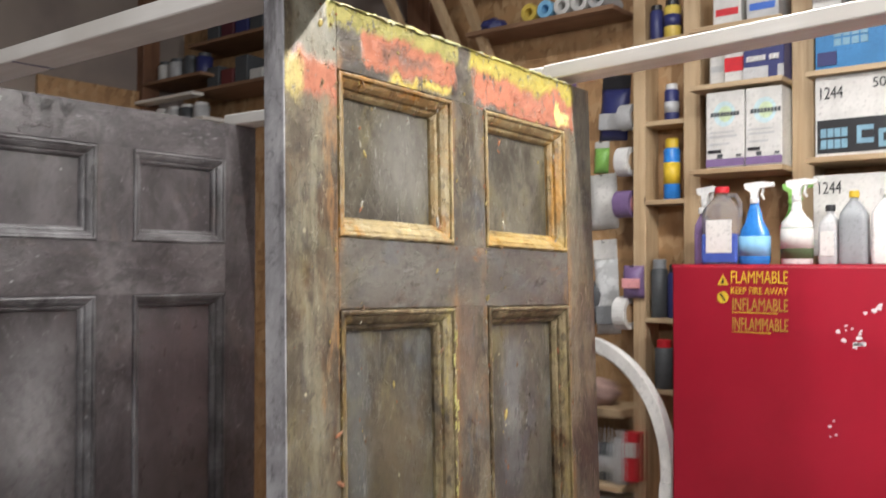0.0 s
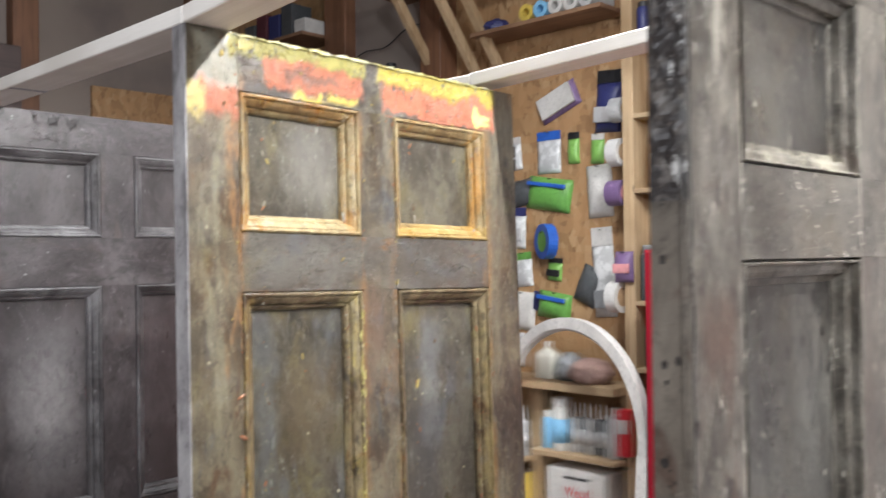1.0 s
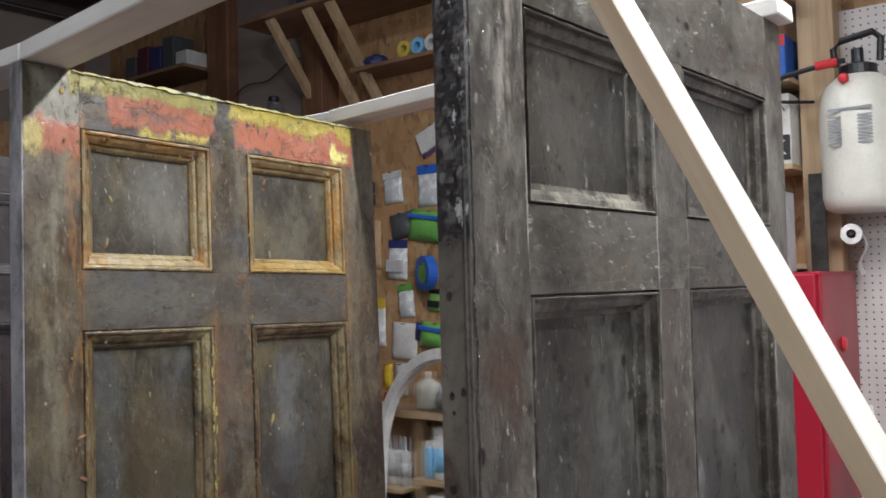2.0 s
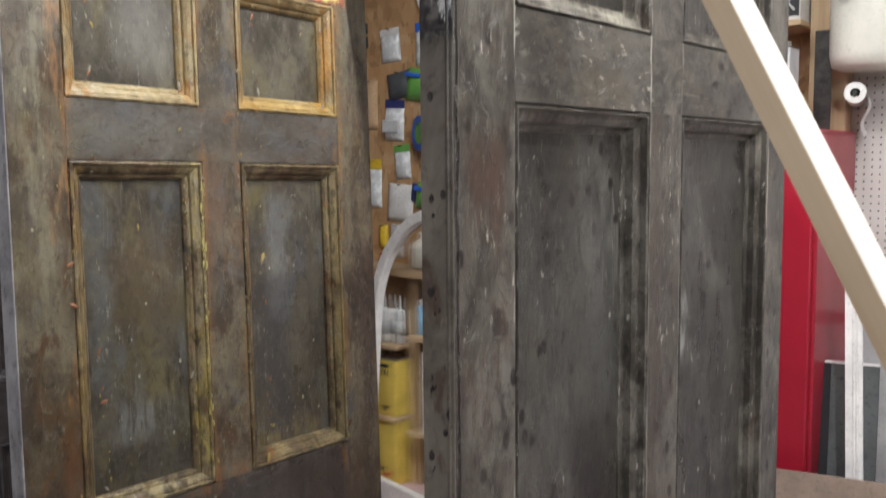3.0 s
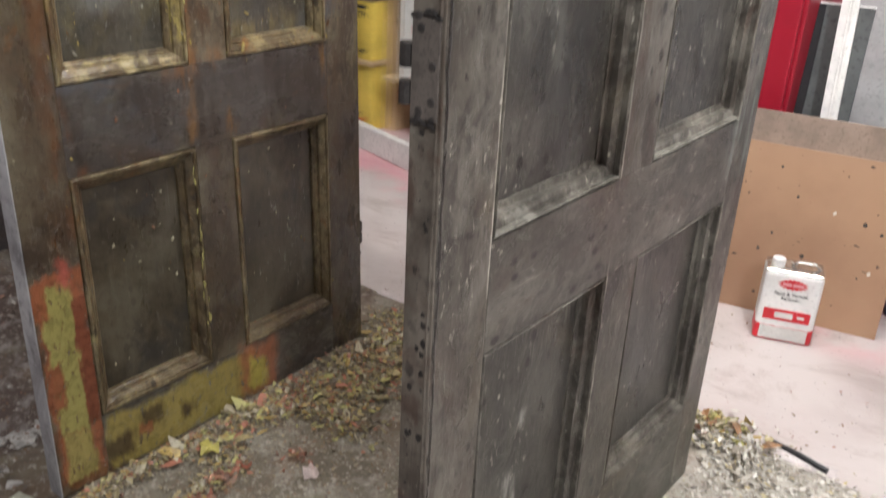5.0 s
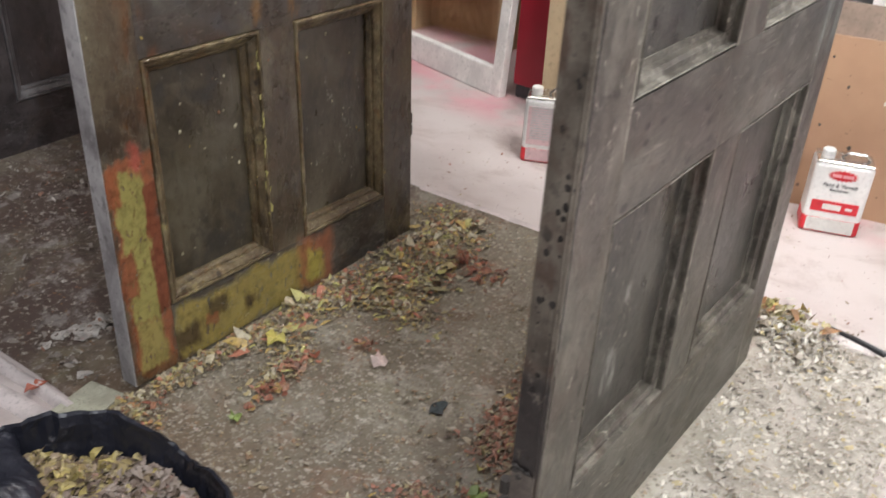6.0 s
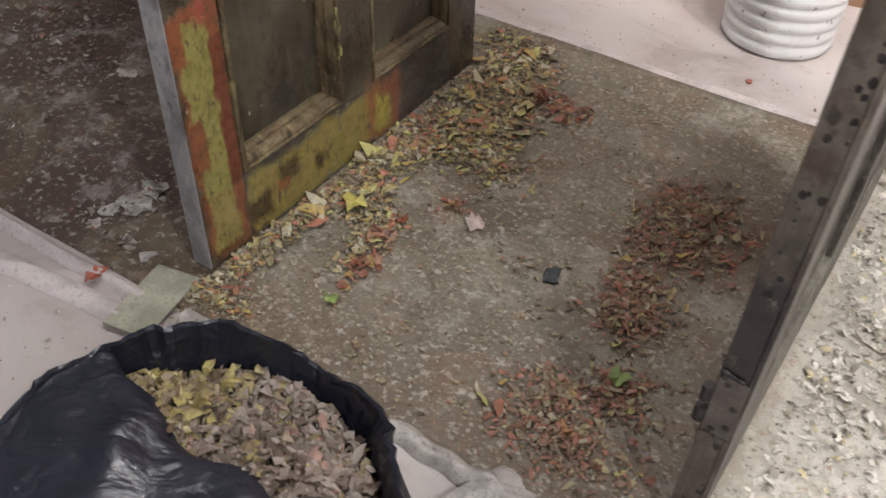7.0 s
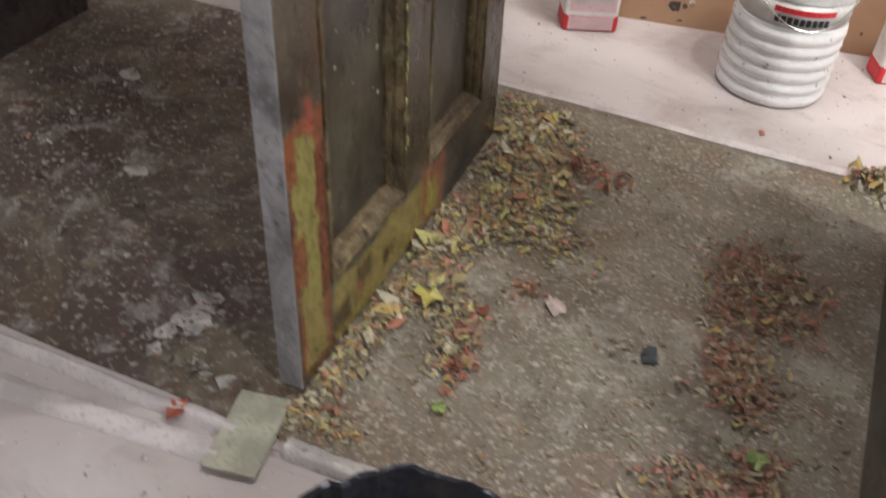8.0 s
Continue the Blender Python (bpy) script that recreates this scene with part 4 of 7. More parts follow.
def panel_door(m, wide, high, cols, rows, mats, label, thick=0.045, low_mould=None, low_panel=None, prof=PROFILE, rough=0.0008, deep=0.031, muntin=None):
    """A six-panel door: face at x = 0, y across, z up."""
    stile, rail, panel, mould = mats
    d = root("panel_door", m, label, "door", "old six-panel doors")
    (a, b), (c, e) = cols
    near, far = stile if isinstance(stile, tuple) else (stile, stile)
    part("stile", solid(-thick, 0, 0, a, 0, high, 0.0008), near, d)
    part("stile", solid(-thick, 0, e, wide, 0, high, 0.0008), far, d)
    zs = [0.0] + [z for r in rows for z in r] + [high]
    for i, (z0, z1) in enumerate(zip(zs[::2], zs[1::2])):
        part("rail", solid(-thick, 0, a, e, z0, z1, 0.0005), rail[i] if isinstance(rail, tuple) else rail, d)
    for z0, z1 in rows:
        part("muntin", solid(-thick, 0, b, c, z0, z1, 0.0005), muntin or near, d)
        for y0, y1 in cols:
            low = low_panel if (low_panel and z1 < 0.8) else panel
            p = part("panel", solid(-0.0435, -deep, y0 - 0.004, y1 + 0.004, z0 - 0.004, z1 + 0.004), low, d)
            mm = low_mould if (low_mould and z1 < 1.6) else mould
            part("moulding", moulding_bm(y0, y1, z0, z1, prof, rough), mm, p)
    return d


def hinge(parent, z, depth, mt, knuckles=True, y=-0.0015, h=0.11, toward=-1):
    leaf = part("hinge_leaf", solid(-depth, -0.004, min(y, y + 0.003 * toward), max(y, y + 0.003 * toward), z, z + h, 0.0008), mt, parent, "painted-over hinge leaf")
    bm = bmesh.new()
    for px, pz in ((-0.013, 0.2), (-0.030, 0.08), (-0.013, 0.55), (-0.030, 0.9)):
        ring = lathe([(0.0052, 0), (0.0046, 0.0012)], 9)
        for v in ring.verts:
            v.co = Vector((px + v.co.x, y + 0.003 * toward + toward * v.co.z, z + pz * h + v.co.y))
        me = bpy.data.meshes.new("tmp")
        ring.to_mesh(me)
        bm.from_mesh(me)
        ring.free()
        bpy.data.meshes.remove(me)
    part("screw", bm, iron, leaf)
    bm = bmesh.new()
    rr = random.Random(int(z * 1000))
    for k in range(16):
        spot = (-0.003 - rr.uniform(0, depth - 0.004), y + 0.002 * toward, z + rr.choice((-0.002, h + 0.002)) + rr.gauss(0, 0.003))
        bmesh.ops.create_icosphere(bm, subdivisions=1, radius=rr.uniform(0.003, 0.0065), matrix=Matrix.Translation(spot) @ Matrix.Diagonal((1.2, 0.45, 0.8, 1)))
    part("torn_paint", bm, iron, leaf, "ragged dark paint torn at the hinge's ends")
    if knuckles:
        for k in (0.12, 0.5):
            part("knuckle", tube([(-depth - 0.008, y, z + h * k), (-depth - 0.008, y, z + h * (k + 0.24))], 0.0085, 10), iron, leaf)


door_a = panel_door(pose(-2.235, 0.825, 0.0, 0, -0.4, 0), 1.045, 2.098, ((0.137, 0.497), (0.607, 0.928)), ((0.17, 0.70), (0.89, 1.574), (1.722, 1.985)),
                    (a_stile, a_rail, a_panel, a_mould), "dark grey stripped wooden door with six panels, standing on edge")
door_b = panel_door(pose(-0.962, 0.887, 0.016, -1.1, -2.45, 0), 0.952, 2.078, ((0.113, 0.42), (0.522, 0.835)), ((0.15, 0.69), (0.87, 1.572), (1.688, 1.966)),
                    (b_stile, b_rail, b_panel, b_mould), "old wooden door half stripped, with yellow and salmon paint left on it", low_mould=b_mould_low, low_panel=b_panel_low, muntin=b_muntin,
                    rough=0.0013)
door_c = panel_door(pose(0.0, 0.885, 0.0, 0, 0, -2.0), 0.985, 2.14, ((0.111, 0.44), (0.542, 0.898)), ((0.235, 0.72), (0.885, 1.638), (1.745, 1.985)),
                    (c_stile, c_rail, c_panel, c_mould), "grey stripped wooden door with six panels and nailed edge", prof=STEEP, deep=0.031)
part("edge_band", solid(-0.0452, 0.0004, -0.003, 0.0, 0.0, 2.078, 0.0008), b_edge, door_b, "bare pale grey door edge")
part("edge_band", solid(-0.0452, 0.0002, -0.0025, 0.0, 0.0, 2.14, 0.0008), c_edge, door_c, "brown-grey door edge full of nail holes")
part("edge_bead", tube([(-0.006, -0.0025, z * 0.1) for z in range(0, 22)], 0.0022, 6, None, 0.5), c_edge, door_c)
hinge(door_c, 1.062, 0.043, hinge_leaf, True, -0.003)
hinge(door_c, 0.235, 0.043, hinge_leaf, True, -0.003)
for z in (0.27, 1.86):
    hinge(door_b, z, 0.04, iron, False, 0.9525, 0.10, 1)
    for k in (0.02, 0.055):
        part("knuckle", tube([(-0.02, 0.966, z + k), (-0.02, 0.966, z + k + 0.028)], 0.011, 10), iron, door_b)

# nail heads and holes in the near edge of the grey door
rng = random.Random(5)
bm = bmesh.new()
for i in range(64):
    z = rng.uniform(0.05, 1.95)
    if 1.05 < z < 1.18 or 0.23 < z < 0.35:
        continue
    cx = rng.choice((-0.014, -0.030)) + rng.gauss(0, 0.003)
    r = rng.choice((0.0014, 0.0022, 0.0032, 0.0046)) * rng.uniform(0.8, 1.2)
    q = [bm.verts.new((cx + r * math.cos(t), -0.0032, z + r * rng.uniform(0.8, 1.7) * math.sin(t))) for t in [k * math.pi / 4 for k in range(8)]]
    c0 = bm.verts.new((cx, -0.0026, z))
    for k in range(8):
        bm.faces.new((q[k], q[(k + 1) % 8], c0))
tagged(part("nail_hole", bm, iron, door_c), kind="stuff")

# scorched, blistered paint at the top of the same edge
bm = bmesh.new()
grid = []
for i in range(70):
    z = 1.70 + 0.44 * i / 69
    row = []
    for j in range(8):
        u = j / 7
        q = Vector((u * 4, z * 60, 3.0))
        rise = max(0.0, 0.35 * noise.noise(q) + 0.5 * noise.noise(q * 2.3) + 0.25 + (z - 1.86) * 1.5) * min(1, i / 8)
        rim = 0.0 if j in (0, 7) else 1.0
        row.append(bm.verts.new((-0.044 + 0.044 * u + 0.002 * noise.noise(q * 1.7), -0.0027 - 0.008 * rise * rim, z)))
    grid.append(row)
for a, b in zip(grid, grid[1:]):
    for j in range(7):
        bm.faces.new((a[j], b[j], b[j + 1], a[j + 1]))
m = Mat("scorched_paint")
f = m.mix(m.step(m.noise(30, 5, None, 0.7), 0.45, 0.62), (0.026, 0.022, 0.021), (0.11, 0.098, 0.088))
f = m.mix(m.step(m.noise(42, 5, m.scaled((1, 1, 0.5)), 0.75), 0.62, 0.68), f, (0.45, 0.44, 0.42))
m.bump(m.noise(80, 4), 0.6, 0.003)
part("scorched_crust", bm, m.done(f, 0.4), door_c, "blistered black and whitish paint crust")

# softened paint heaped on the top edge
bm = bmesh.new()
n = 120
grid = []
for i in range(n + 1):
    y = 0.10 + 0.78 * i / n
    row = []
    for j in range(7):
        u = j / 6
        hgt = max(0.0, 0.004 + 0.007 * noise.noise(Vector((y * 60, u * 3, 1))) + 0.005 * noise.noise(Vector((y * 150, u * 6, 4))))
        k = math.sin(math.pi * min(1, u * 1.02)) ** 0.6
        dip = 0.003 + 0.007 * max(0.0, noise.noise(Vector((y * 23, 2, 7))) + 0.8 * noise.noise(Vector((y * 170, 4, 7)))) if j == 0 else 0.0
        row.append(bm.verts.new((0.004 - 0.044 * u + 0.003 * noise.noise(Vector((y * 60, u, 9))), y, 2.0775 + hgt * k - dip)))
    grid.append(row)
for a, b in zip(grid, grid[1:]):
    for j in range(6):
        bm.faces.new((a[j], b[j], b[j + 1], a[j + 1]))
m = Mat("heaped_paint")
_, yy, _ = m.axes()
f = m.mix(m.step(m.noise(24, 5), 0.45, 0.6), (0.32, 0.28, 0.075), (0.22, 0.215, 0.10))
f = m.mix(m.step(m.noise(15, 5, None, 0.65), 0.54, 0.64), f, (0.20, 0.175, 0.14))
m.bump(m.noise(90, 4), 0.6, 0.004)
part("paint_crust", bm, m.done(f, 0.42), door_b, "wet heap of yellow-green softened paint", True)

# beaded crumbs and wet curls hanging on the face of the yellowed door
rng2 = np.random.default_rng(8)
pts = np.stack([np.full(160, 0.001), rng2.uniform(0.02, 0.88, 160), rng2.normal(2.0, 0.05, 160).clip(1.88, 2.07)], 1)
pts2 = np.stack([np.full(120, 0.001), rng2.uniform(0.0, 0.9, 120), rng2.uniform(0.1, 1.9, 120)], 1)
bm = bmesh.new()
lines = np.array([0.112, 0.165, 0.372, 0.42, 0.524, 0.575, 0.785, 0.836])
pts3 = np.stack([np.full(420, 0.0015), rng2.choice(lines, 420) + rng2.normal(0, 0.005, 420), rng2.uniform(0.86, 1.97, 420)], 1)
pts4 = np.stack([np.full(26, -0.031), rng2.uniform(0.18, 0.36, 26) + rng2.choice([0.0, 0.41], 26), rng2.uniform(0.25, 1.9, 26)], 1)
pts4 = pts4[((pts4[:, 2] > 0.22) & (pts4[:, 2] < 0.62)) | ((pts4[:, 2] > 0.94) & (pts4[:, 2] < 1.50)) | ((pts4[:, 2] > 1.75) & (pts4[:, 2] < 1.9))]
for i, p in enumerate(np.concatenate([pts, pts2, pts3, pts4])):
    r = float(rng2.lognormal(-6.7, 0.5))
    bmesh.ops.create_icosphere(bm, subdivisions=1, radius=r, matrix=Matrix.Translation(p) @ Matrix.Rotation(float(rng2.normal(0, 0.5)), 4, "X") @ Matrix.Diagonal((0.6, 1, 1.5 if i < 280 else 2.6, 1)))
tagged(part("paint_crumb", bm, flakes_mat("wet_crumbs", [(0, (0.30, 0.13, 0.07)), (0.3, (0.36, 0.28, 0.10)), (0.55, (0.28, 0.26, 0.21)), (0.8, (0.15, 0.09, 0.05))], 0.12), door_b, "wet crumbs of loosened paint"), kind="stuff")


# pale flecks dried on the panels of the yellowed door, and curls of lime paint along one moulding
rr = random.Random(31)
bm = bmesh.new()
for k in range(34):
    y = rr.choice((rr.uniform(0.17, 0.37), rr.uniform(0.58, 0.78)))
    z = rr.choice((rr.uniform(0.22, 0.64), rr.uniform(0.22, 0.64), rr.uniform(0.95, 1.5)))
    c0 = Vector((-0.0308, y, z))
    r = rr.uniform(0.0016, 0.0048)
    ring = [bm.verts.new(c0 + Vector((0, r * rr.uniform(0.4, 1.3) * math.cos(t), r * rr.uniform(0.5, 1.7) * math.sin(t)))) for t in [q * math.pi / 4 for q in range(8)]]
    top = bm.verts.new(c0 + Vector((0.0016, 0, 0)))
    for q in range(8):
        bm.faces.new((ring[q], ring[(q + 1) % 8], top))
tagged(part("paint_fleck", bm, paint("pale_fleck", (0.42, 0.39, 0.27), 0.5, 0.2, 60), door_b, "pale dried flecks of paint"), kind="stuff")
bm = bmesh.new()
for k in range(46):
    z = rr.uniform(0.95, 1.56) if k < 30 else rr.uniform(0.25, 0.66)
    y = rr.choice((0.409, 0.413, 0.417)) + rr.gauss(0, 0.002)
    long = rr.uniform(0.006, 0.022)
    tube([(0.002 + 0.002 * rr.random(), y + rr.gauss(0, 0.0012), z + long * t) for t in (0, 0.35, 0.7, 1.0)], rr.uniform(0.0009, 0.0022), 5, bm, 0.5)
tagged(part("paint_curl", bm, paint("lime_curl", (0.40, 0.36, 0.13), 0.3, 0.3, 60), door_b, "wet curls of lime-yellow paint"), kind="stuff")


# ---------------------------------------------------------------- boards that hold the doors
def board(name, p, q, wide, thick, mt, label, category="board", group="", up=(0, 0, 1)):
    """A sawn board from p to q (centre line of its underside)."""
    p, q = Vector(p), Vector(q)
    x = (q - p).normalized()
    y = Vector(up).cross(x).normalized()
    z = x.cross(y)
    ob = part(name, solid(0, (q - p).length, -wide / 2, wide / 2, 0, thick, 0.0025), mt)
    ob.matrix_world = Matrix((x, y, z)).transposed().to_4x4()
    ob.matrix_world.translation = p
    return tagged(ob, label, category, group)


board("tie_board", (-2.31, 0.99, 2.1), (-1.062, 0.975, 2.092), 0.098, 0.034, primed, "whitewashed board laid flat across two door tops", "board", "tie boards")
board("tie_board", (-1.058, 0.975, 2.092), (0.06, 0.94, 2.142), 0.098, 0.034, primed, "whitewashed board laid flat across two door tops", "board", "tie boards")
board("tie_board", (-2.31, 1.835, 2.1), (-1.13, 1.845, 2.094), 0.088, 0.034, primed, "whitewashed board laid flat across two door tops", "board", "tie boards")
board("tie_board", (-1.12, 1.835, 2.094), (0.06, 1.835, 2.142), 0.088, 0.034, primed, "whitewashed board laid flat across two door tops", "board", "tie boards")
part("pencil_mark", solid(0.362, 0.372, -0.047, 0.047, -0.0008, -0.0002), bpy.data.materials["navy_print"], bpy.data.objects["tie_board"], "blue line drawn across the board")
brace = board("brace_strip", (1.185, 0.755, 0.014), (0.066, 0.897, 2.11), 0.064, 0.021, brace_wood, "pale softwood strip leaning as a brace against the grey door", "brace", up=(0.88, 0.0, 0.47))
# thin tan slabs put the shaded tone of the brace's edges into colour
part("shaded_edge", solid(0.002, 2.376, 0.0322, 0.0335, 0.0008, 0.0202), timber("shaded_edge", (0.50, 0.38, 0.25), (0.40, 0.285, 0.175), "x"), brace, "tan edge face with its shade in the colour")
part("shaded_edge", solid(0.002, 2.376, -0.0335, -0.0322, 0.0008, 0.0202), bpy.data.materials["shaded_edge"], brace, "tan edge face with its shade in the colour")

# ---------------------------------------------------------------- red cabinet and what stands on it
cab = root("safety_cabinet", pose(-1.336, 2.97, 0), "red steel cabinet for flammable liquids, chipped enamel", "cabinet")
CW, CD, CH = 1.124, 0.45, 1.665
part("body", solid(0, CW, 0.022, CD, 0.05, CH, 0.006, segs=2), red, cab)
part("plinth", solid(0.01, CW - 0.01, 0.03, CD - 0.01, 0.0, 0.05), dark_grey, cab)
part("door", solid(0.012, CW - 0.012, 0.0, 0.020, 0.06, CH - 0.004, 0.005, segs=2), red, cab, "red cabinet door with yellow warning letters")
part("vent_cap", lathe([(0.022, 0), (0.026, 0.004), (0.02, 0.012), (0.0, 0.014)], 16), crimson, cab).matrix_local = pose(CW, 0.24, 1.43, 0, 90, 0)
part("rim", solid(-0.002, CW + 0.002, 0.018, CD + 0.002, CH - 0.012, CH + 0.002, 0.003), red, cab)
# lettering: baseline heights follow from the top edge
x0, wide = 0.218, 0.19
letters("FLAMMABLE", 0.060, yellow, cab, x0, -0.002, 1.604, wide)
letters("KEEP FIRE AWAY", 0.034, yellow, cab, x0, -0.002, 1.568, wide)
worn_yellow = paint("worn_yellow", (0.40, 0.24, 0.035), 0.5)
letters("INFLAMABLE", 0.060, worn_yellow, cab, x0 + 0.005, -0.002, 1.513, wide - 0.005)
letters("INFLAMMABLE", 0.060, worn_yellow, cab, x0 + 0.005, -0.002, 1.448, wide - 0.005)
bars([(x0 + 0.005, x0 + 0.155, 1.505, 1.508), (x0 + 0.005, x0 + 0.135, 1.440, 1.443)], yellow, cab, 0.0, "underline")
part("warning_triangle", plate([(0.172, 1.597), (0.212, 1.597), (0.192, 1.634)], -0.0016, 0.0), yellow, cab)
part("warning_mark", plate([(0.186, 1.603), (0.198, 1.603), (0.192, 1.622)], -0.0022, -0.0016), black, cab)
part("warning_disc", plate([(0.192 + 0.02 * math.cos(a), 1.556 + 0.02 * math.sin(a)) for a in [k * math.pi / 12 for k in range(24)]], -0.0016, 0.0), yellow, cab)
part("warning_mark", plate([(0.181, 1.566), (0.186, 1.570), (0.203, 1.546), (0.198, 1.542)], -0.0022, -0.0016), black, cab)
rng = random.Random(3)
bm = bmesh.new()
for cx, cz, k in ((0.60, 1.44, 14), (0.55, 1.15, 4), (0.66, 1.52, 4), (0.30, 0.8, 3)):
    for i in range(k):
        px, pz, r = cx + rng.gauss(0, 0.018), cz + rng.gauss(0, 0.022), rng.uniform(0.002, 0.010)
        pts = [(px + r * rng.uniform(0.5, 1.5) * math.cos(a), pz + r * rng.uniform(0.4, 1.0) * math.sin(a)) for a in [q * math.pi / 3.5 for q in range(7)]]
        bm.faces.new([bm.verts.new((x, -0.0008, z)) for x, z in pts])
tagged(part("chip", bm, paint("bare_chip", (0.62, 0.55, 0.55), 0.6), cab, "chips knocked out of the red enamel"), kind="stuff")

TOP = CH + 0.002
TRIGGER = [(-0.012, 0.0), (0.012, 0.0), (0.013, 0.02), (0.03, 0.03), (0.034, 0.05), (-0.03, 0.056), (-0.058, 0.050), (-0.058, 0.036), (-0.02, 0.032), (-0.013, 0.018)]


def spray_bottle(x, y, z, turn, body, head, label, prof, sx=1.0, sy=0.62, tag=None, band=None):
    """A trigger sprayer: waisted body, collar, head, trigger and label."""
    b = root("spray_bottle", pose(x, y, z, 0, 0, turn), label, "spray bottle", "bottles on the cabinet")
    part("body", lathe(prof, 24, sx, sy), body, b, smooth=True)
    top = prof[-1][1]
    part("collar", lathe([(0.015, 0), (0.016, 0.004), (0.016, 0.018), (0.013, 0.02)], 16, at=(0, 0, top)), head, b)
    h = part("spray_head", plate(TRIGGER, -0.011, 0.011), head, b)
    h.location = (0, 0, top + 0.02)
    part("trigger", plate([(-0.035, 0.034), (-0.029, 0.034), (-0.022, 0.008), (-0.032, -0.008), (-0.036, -0.006), (-0.029, 0.01)], -0.006, 0.006), head, b).location = (0, 0, top + 0.02)
    part("nozzle", lathe([(0.009, 0), (0.009, 0.01), (0.004, 0.012)], 10), head, b).matrix_local = pose(-0.056, 0, top + 0.063, 0, -90, 0)
    if tag:
        r = max(p[0] for p in prof)
        t = part("label", lathe([(r * 1.012, tag[0]), (r * 1.012, tag[1])], 24, sx, sy), tag[2], b, smooth=True)
        if band:
            part("label_band", lathe([(r * 1.02, band[0]), (r * 1.02, band[1])], 24, sx, sy), band[2], t, smooth=True)
    return b


P_TALL = [(0.036, 0), (0.042, 0.004), (0.043, 0.02), (0.043, 0.12), (0.040, 0.145), (0.026, 0.17), (0.016, 0.19), (0.014, 0.215)]
P_WAIST = [(0.044, 0), (0.050, 0.004), (0.052, 0.03), (0.052, 0.08), (0.046, 0.12), (0.030, 0.15), (0.024, 0.18), (0.017, 0.20), (0.014, 0.215)]
P_ROUND = [(0.046, 0), (0.052, 0.005), (0.053, 0.12), (0.050, 0.145), (0.030, 0.165), (0.018, 0.185), (0.015, 0.215)]
spray_bottle(-1.095, 3.14, TOP, 185, cyan, white, "blue window-cleaner spray bottle with white head", P_WAIST, 1.05, 0.6, (0.03, 0.10, sky))
spray_bottle(-0.995, 3.24, TOP, 190, green, lime, "green spray bottle with lime head", P_TALL, 1.0, 0.7, (0.1, 0.14, crimson))
spray_bottle(-0.945, 3.12, TOP, 182, white, white, "white spray bottle with red and green label", P_ROUND, 1.0, 0.62, (0.02, 0.125, paint("green_label", (0.10, 0.16, 0.08), 0.4)), (0.055, 0.122, card_white))
b = bpy.data.objects["spray_bottle.002"]
bars([(-0.032, -0.004, 0.100, 0.114), (0.002, 0.030, 0.100, 0.114), (-0.030, 0.0, 0.082, 0.096), (0.006, 0.034, 0.082, 0.096), (-0.02, 0.02, 0.068, 0.072)], crimson, b, -0.0345)
spray_bottle(-1.305, 3.22, TOP, 170, smoke, white, "clear spray bottle with white head", P_TALL, 0.8, 0.7)


def jug(x, y, z, turn, w, d, h, body, cap, label, tagm=None, capr=0.02, handle=True, fill=None, name="plastic_jug", category="jug", group="bottles on the cabinet"):
    """A squarish plastic jug with shoulders, neck, cap and side handle."""
    j = root(name, pose(x, y, z, 0, 0, turn), label, category, group)
    bm = bmesh.new()
    levels = [(0.96, 0.0), (1.0, 0.03), (1.0, 0.62), (0.93, 0.72), (0.60, 0.83), (0.30, 0.90), (0.27, 0.94)]
    rings = []
    for k, t in levels:
        ring = []
        for i in range(24):
            a = 2 * math.pi * i / 24
            c, s = math.cos(a), math.sin(a)
            q = 0.42 if t < 0.8 else 1.0
            ring.append(bm.verts.new((w / 2 * k * math.copysign(abs(c) ** q, c), d / 2 * (k if t < 0.75 else max(k, 0.3)) * math.copysign(abs(s) ** q, s), t * h)))
        rings.append(ring)
    for lo, hi in zip(rings, rings[1:]):
        for i in range(24):
            bm.faces.new((lo[i], lo[(i + 1) % 24], hi[(i + 1) % 24], hi[i]))
    bm.faces.new(rings[0][::-1])
    bm.faces.new(rings[-1])
    part("body", bm, body, j, smooth=True)
    part("cap", lathe([(capr, 0), (capr, 0.018), (capr * 0.9, 0.022), (0, 0.022)], 18, at=(0, 0, 0.935 * h)), cap, j)
    if handle:
        part("handle", tube([(w * 0.12, 0, 0.9 * h), (w * 0.36, 0, 0.9 * h), (w * 0.47, 0, 0.80 * h), (w * 0.48, 0, 0.62 * h)], 0.009, 8), body, j)
    if tagm:
        part("label", solid(-w * 0.34, w * 0.34, -d / 2 - 0.0015, -d / 2 + 0.002, h * 0.15, h * 0.58, 0.001), tagm, j)
    if fill:
        part("liquid", solid(-w * 0.47, w * 0.47, -d * 0.505, d * 0.47, 0.003, h * 0.40, 0.006), fill, j)
    return j


jug(-1.215, 3.15, TOP, 4, 0.135, 0.085, 0.275, smoke, crimson, "clear jug of blue washer fluid with red cap", card_white, 0.026, True, wash_blue)
jug(-0.842, 3.14, TOP, -5, 0.066, 0.066, 0.19, pale_grey, black, "clear bottle with pale label", card_white, 0.016, False)
jug(-0.765, 3.13, TOP, 3, 0.088, 0.075, 0.235, grey, yellow, "grey bottle with yellow cap", None, 0.016, False)
jug(-0.665, 3.13, TOP, 0, 0.09, 0.075, 0.24, white, white, "white bottle with handle", None, 0.02, True)
jug(-1.37 + 0.075, 3.16, TOP, 8, 0.05, 0.04, 0.20, purple, white, "small purple bottle on the cabinet", None, 0.012, False)


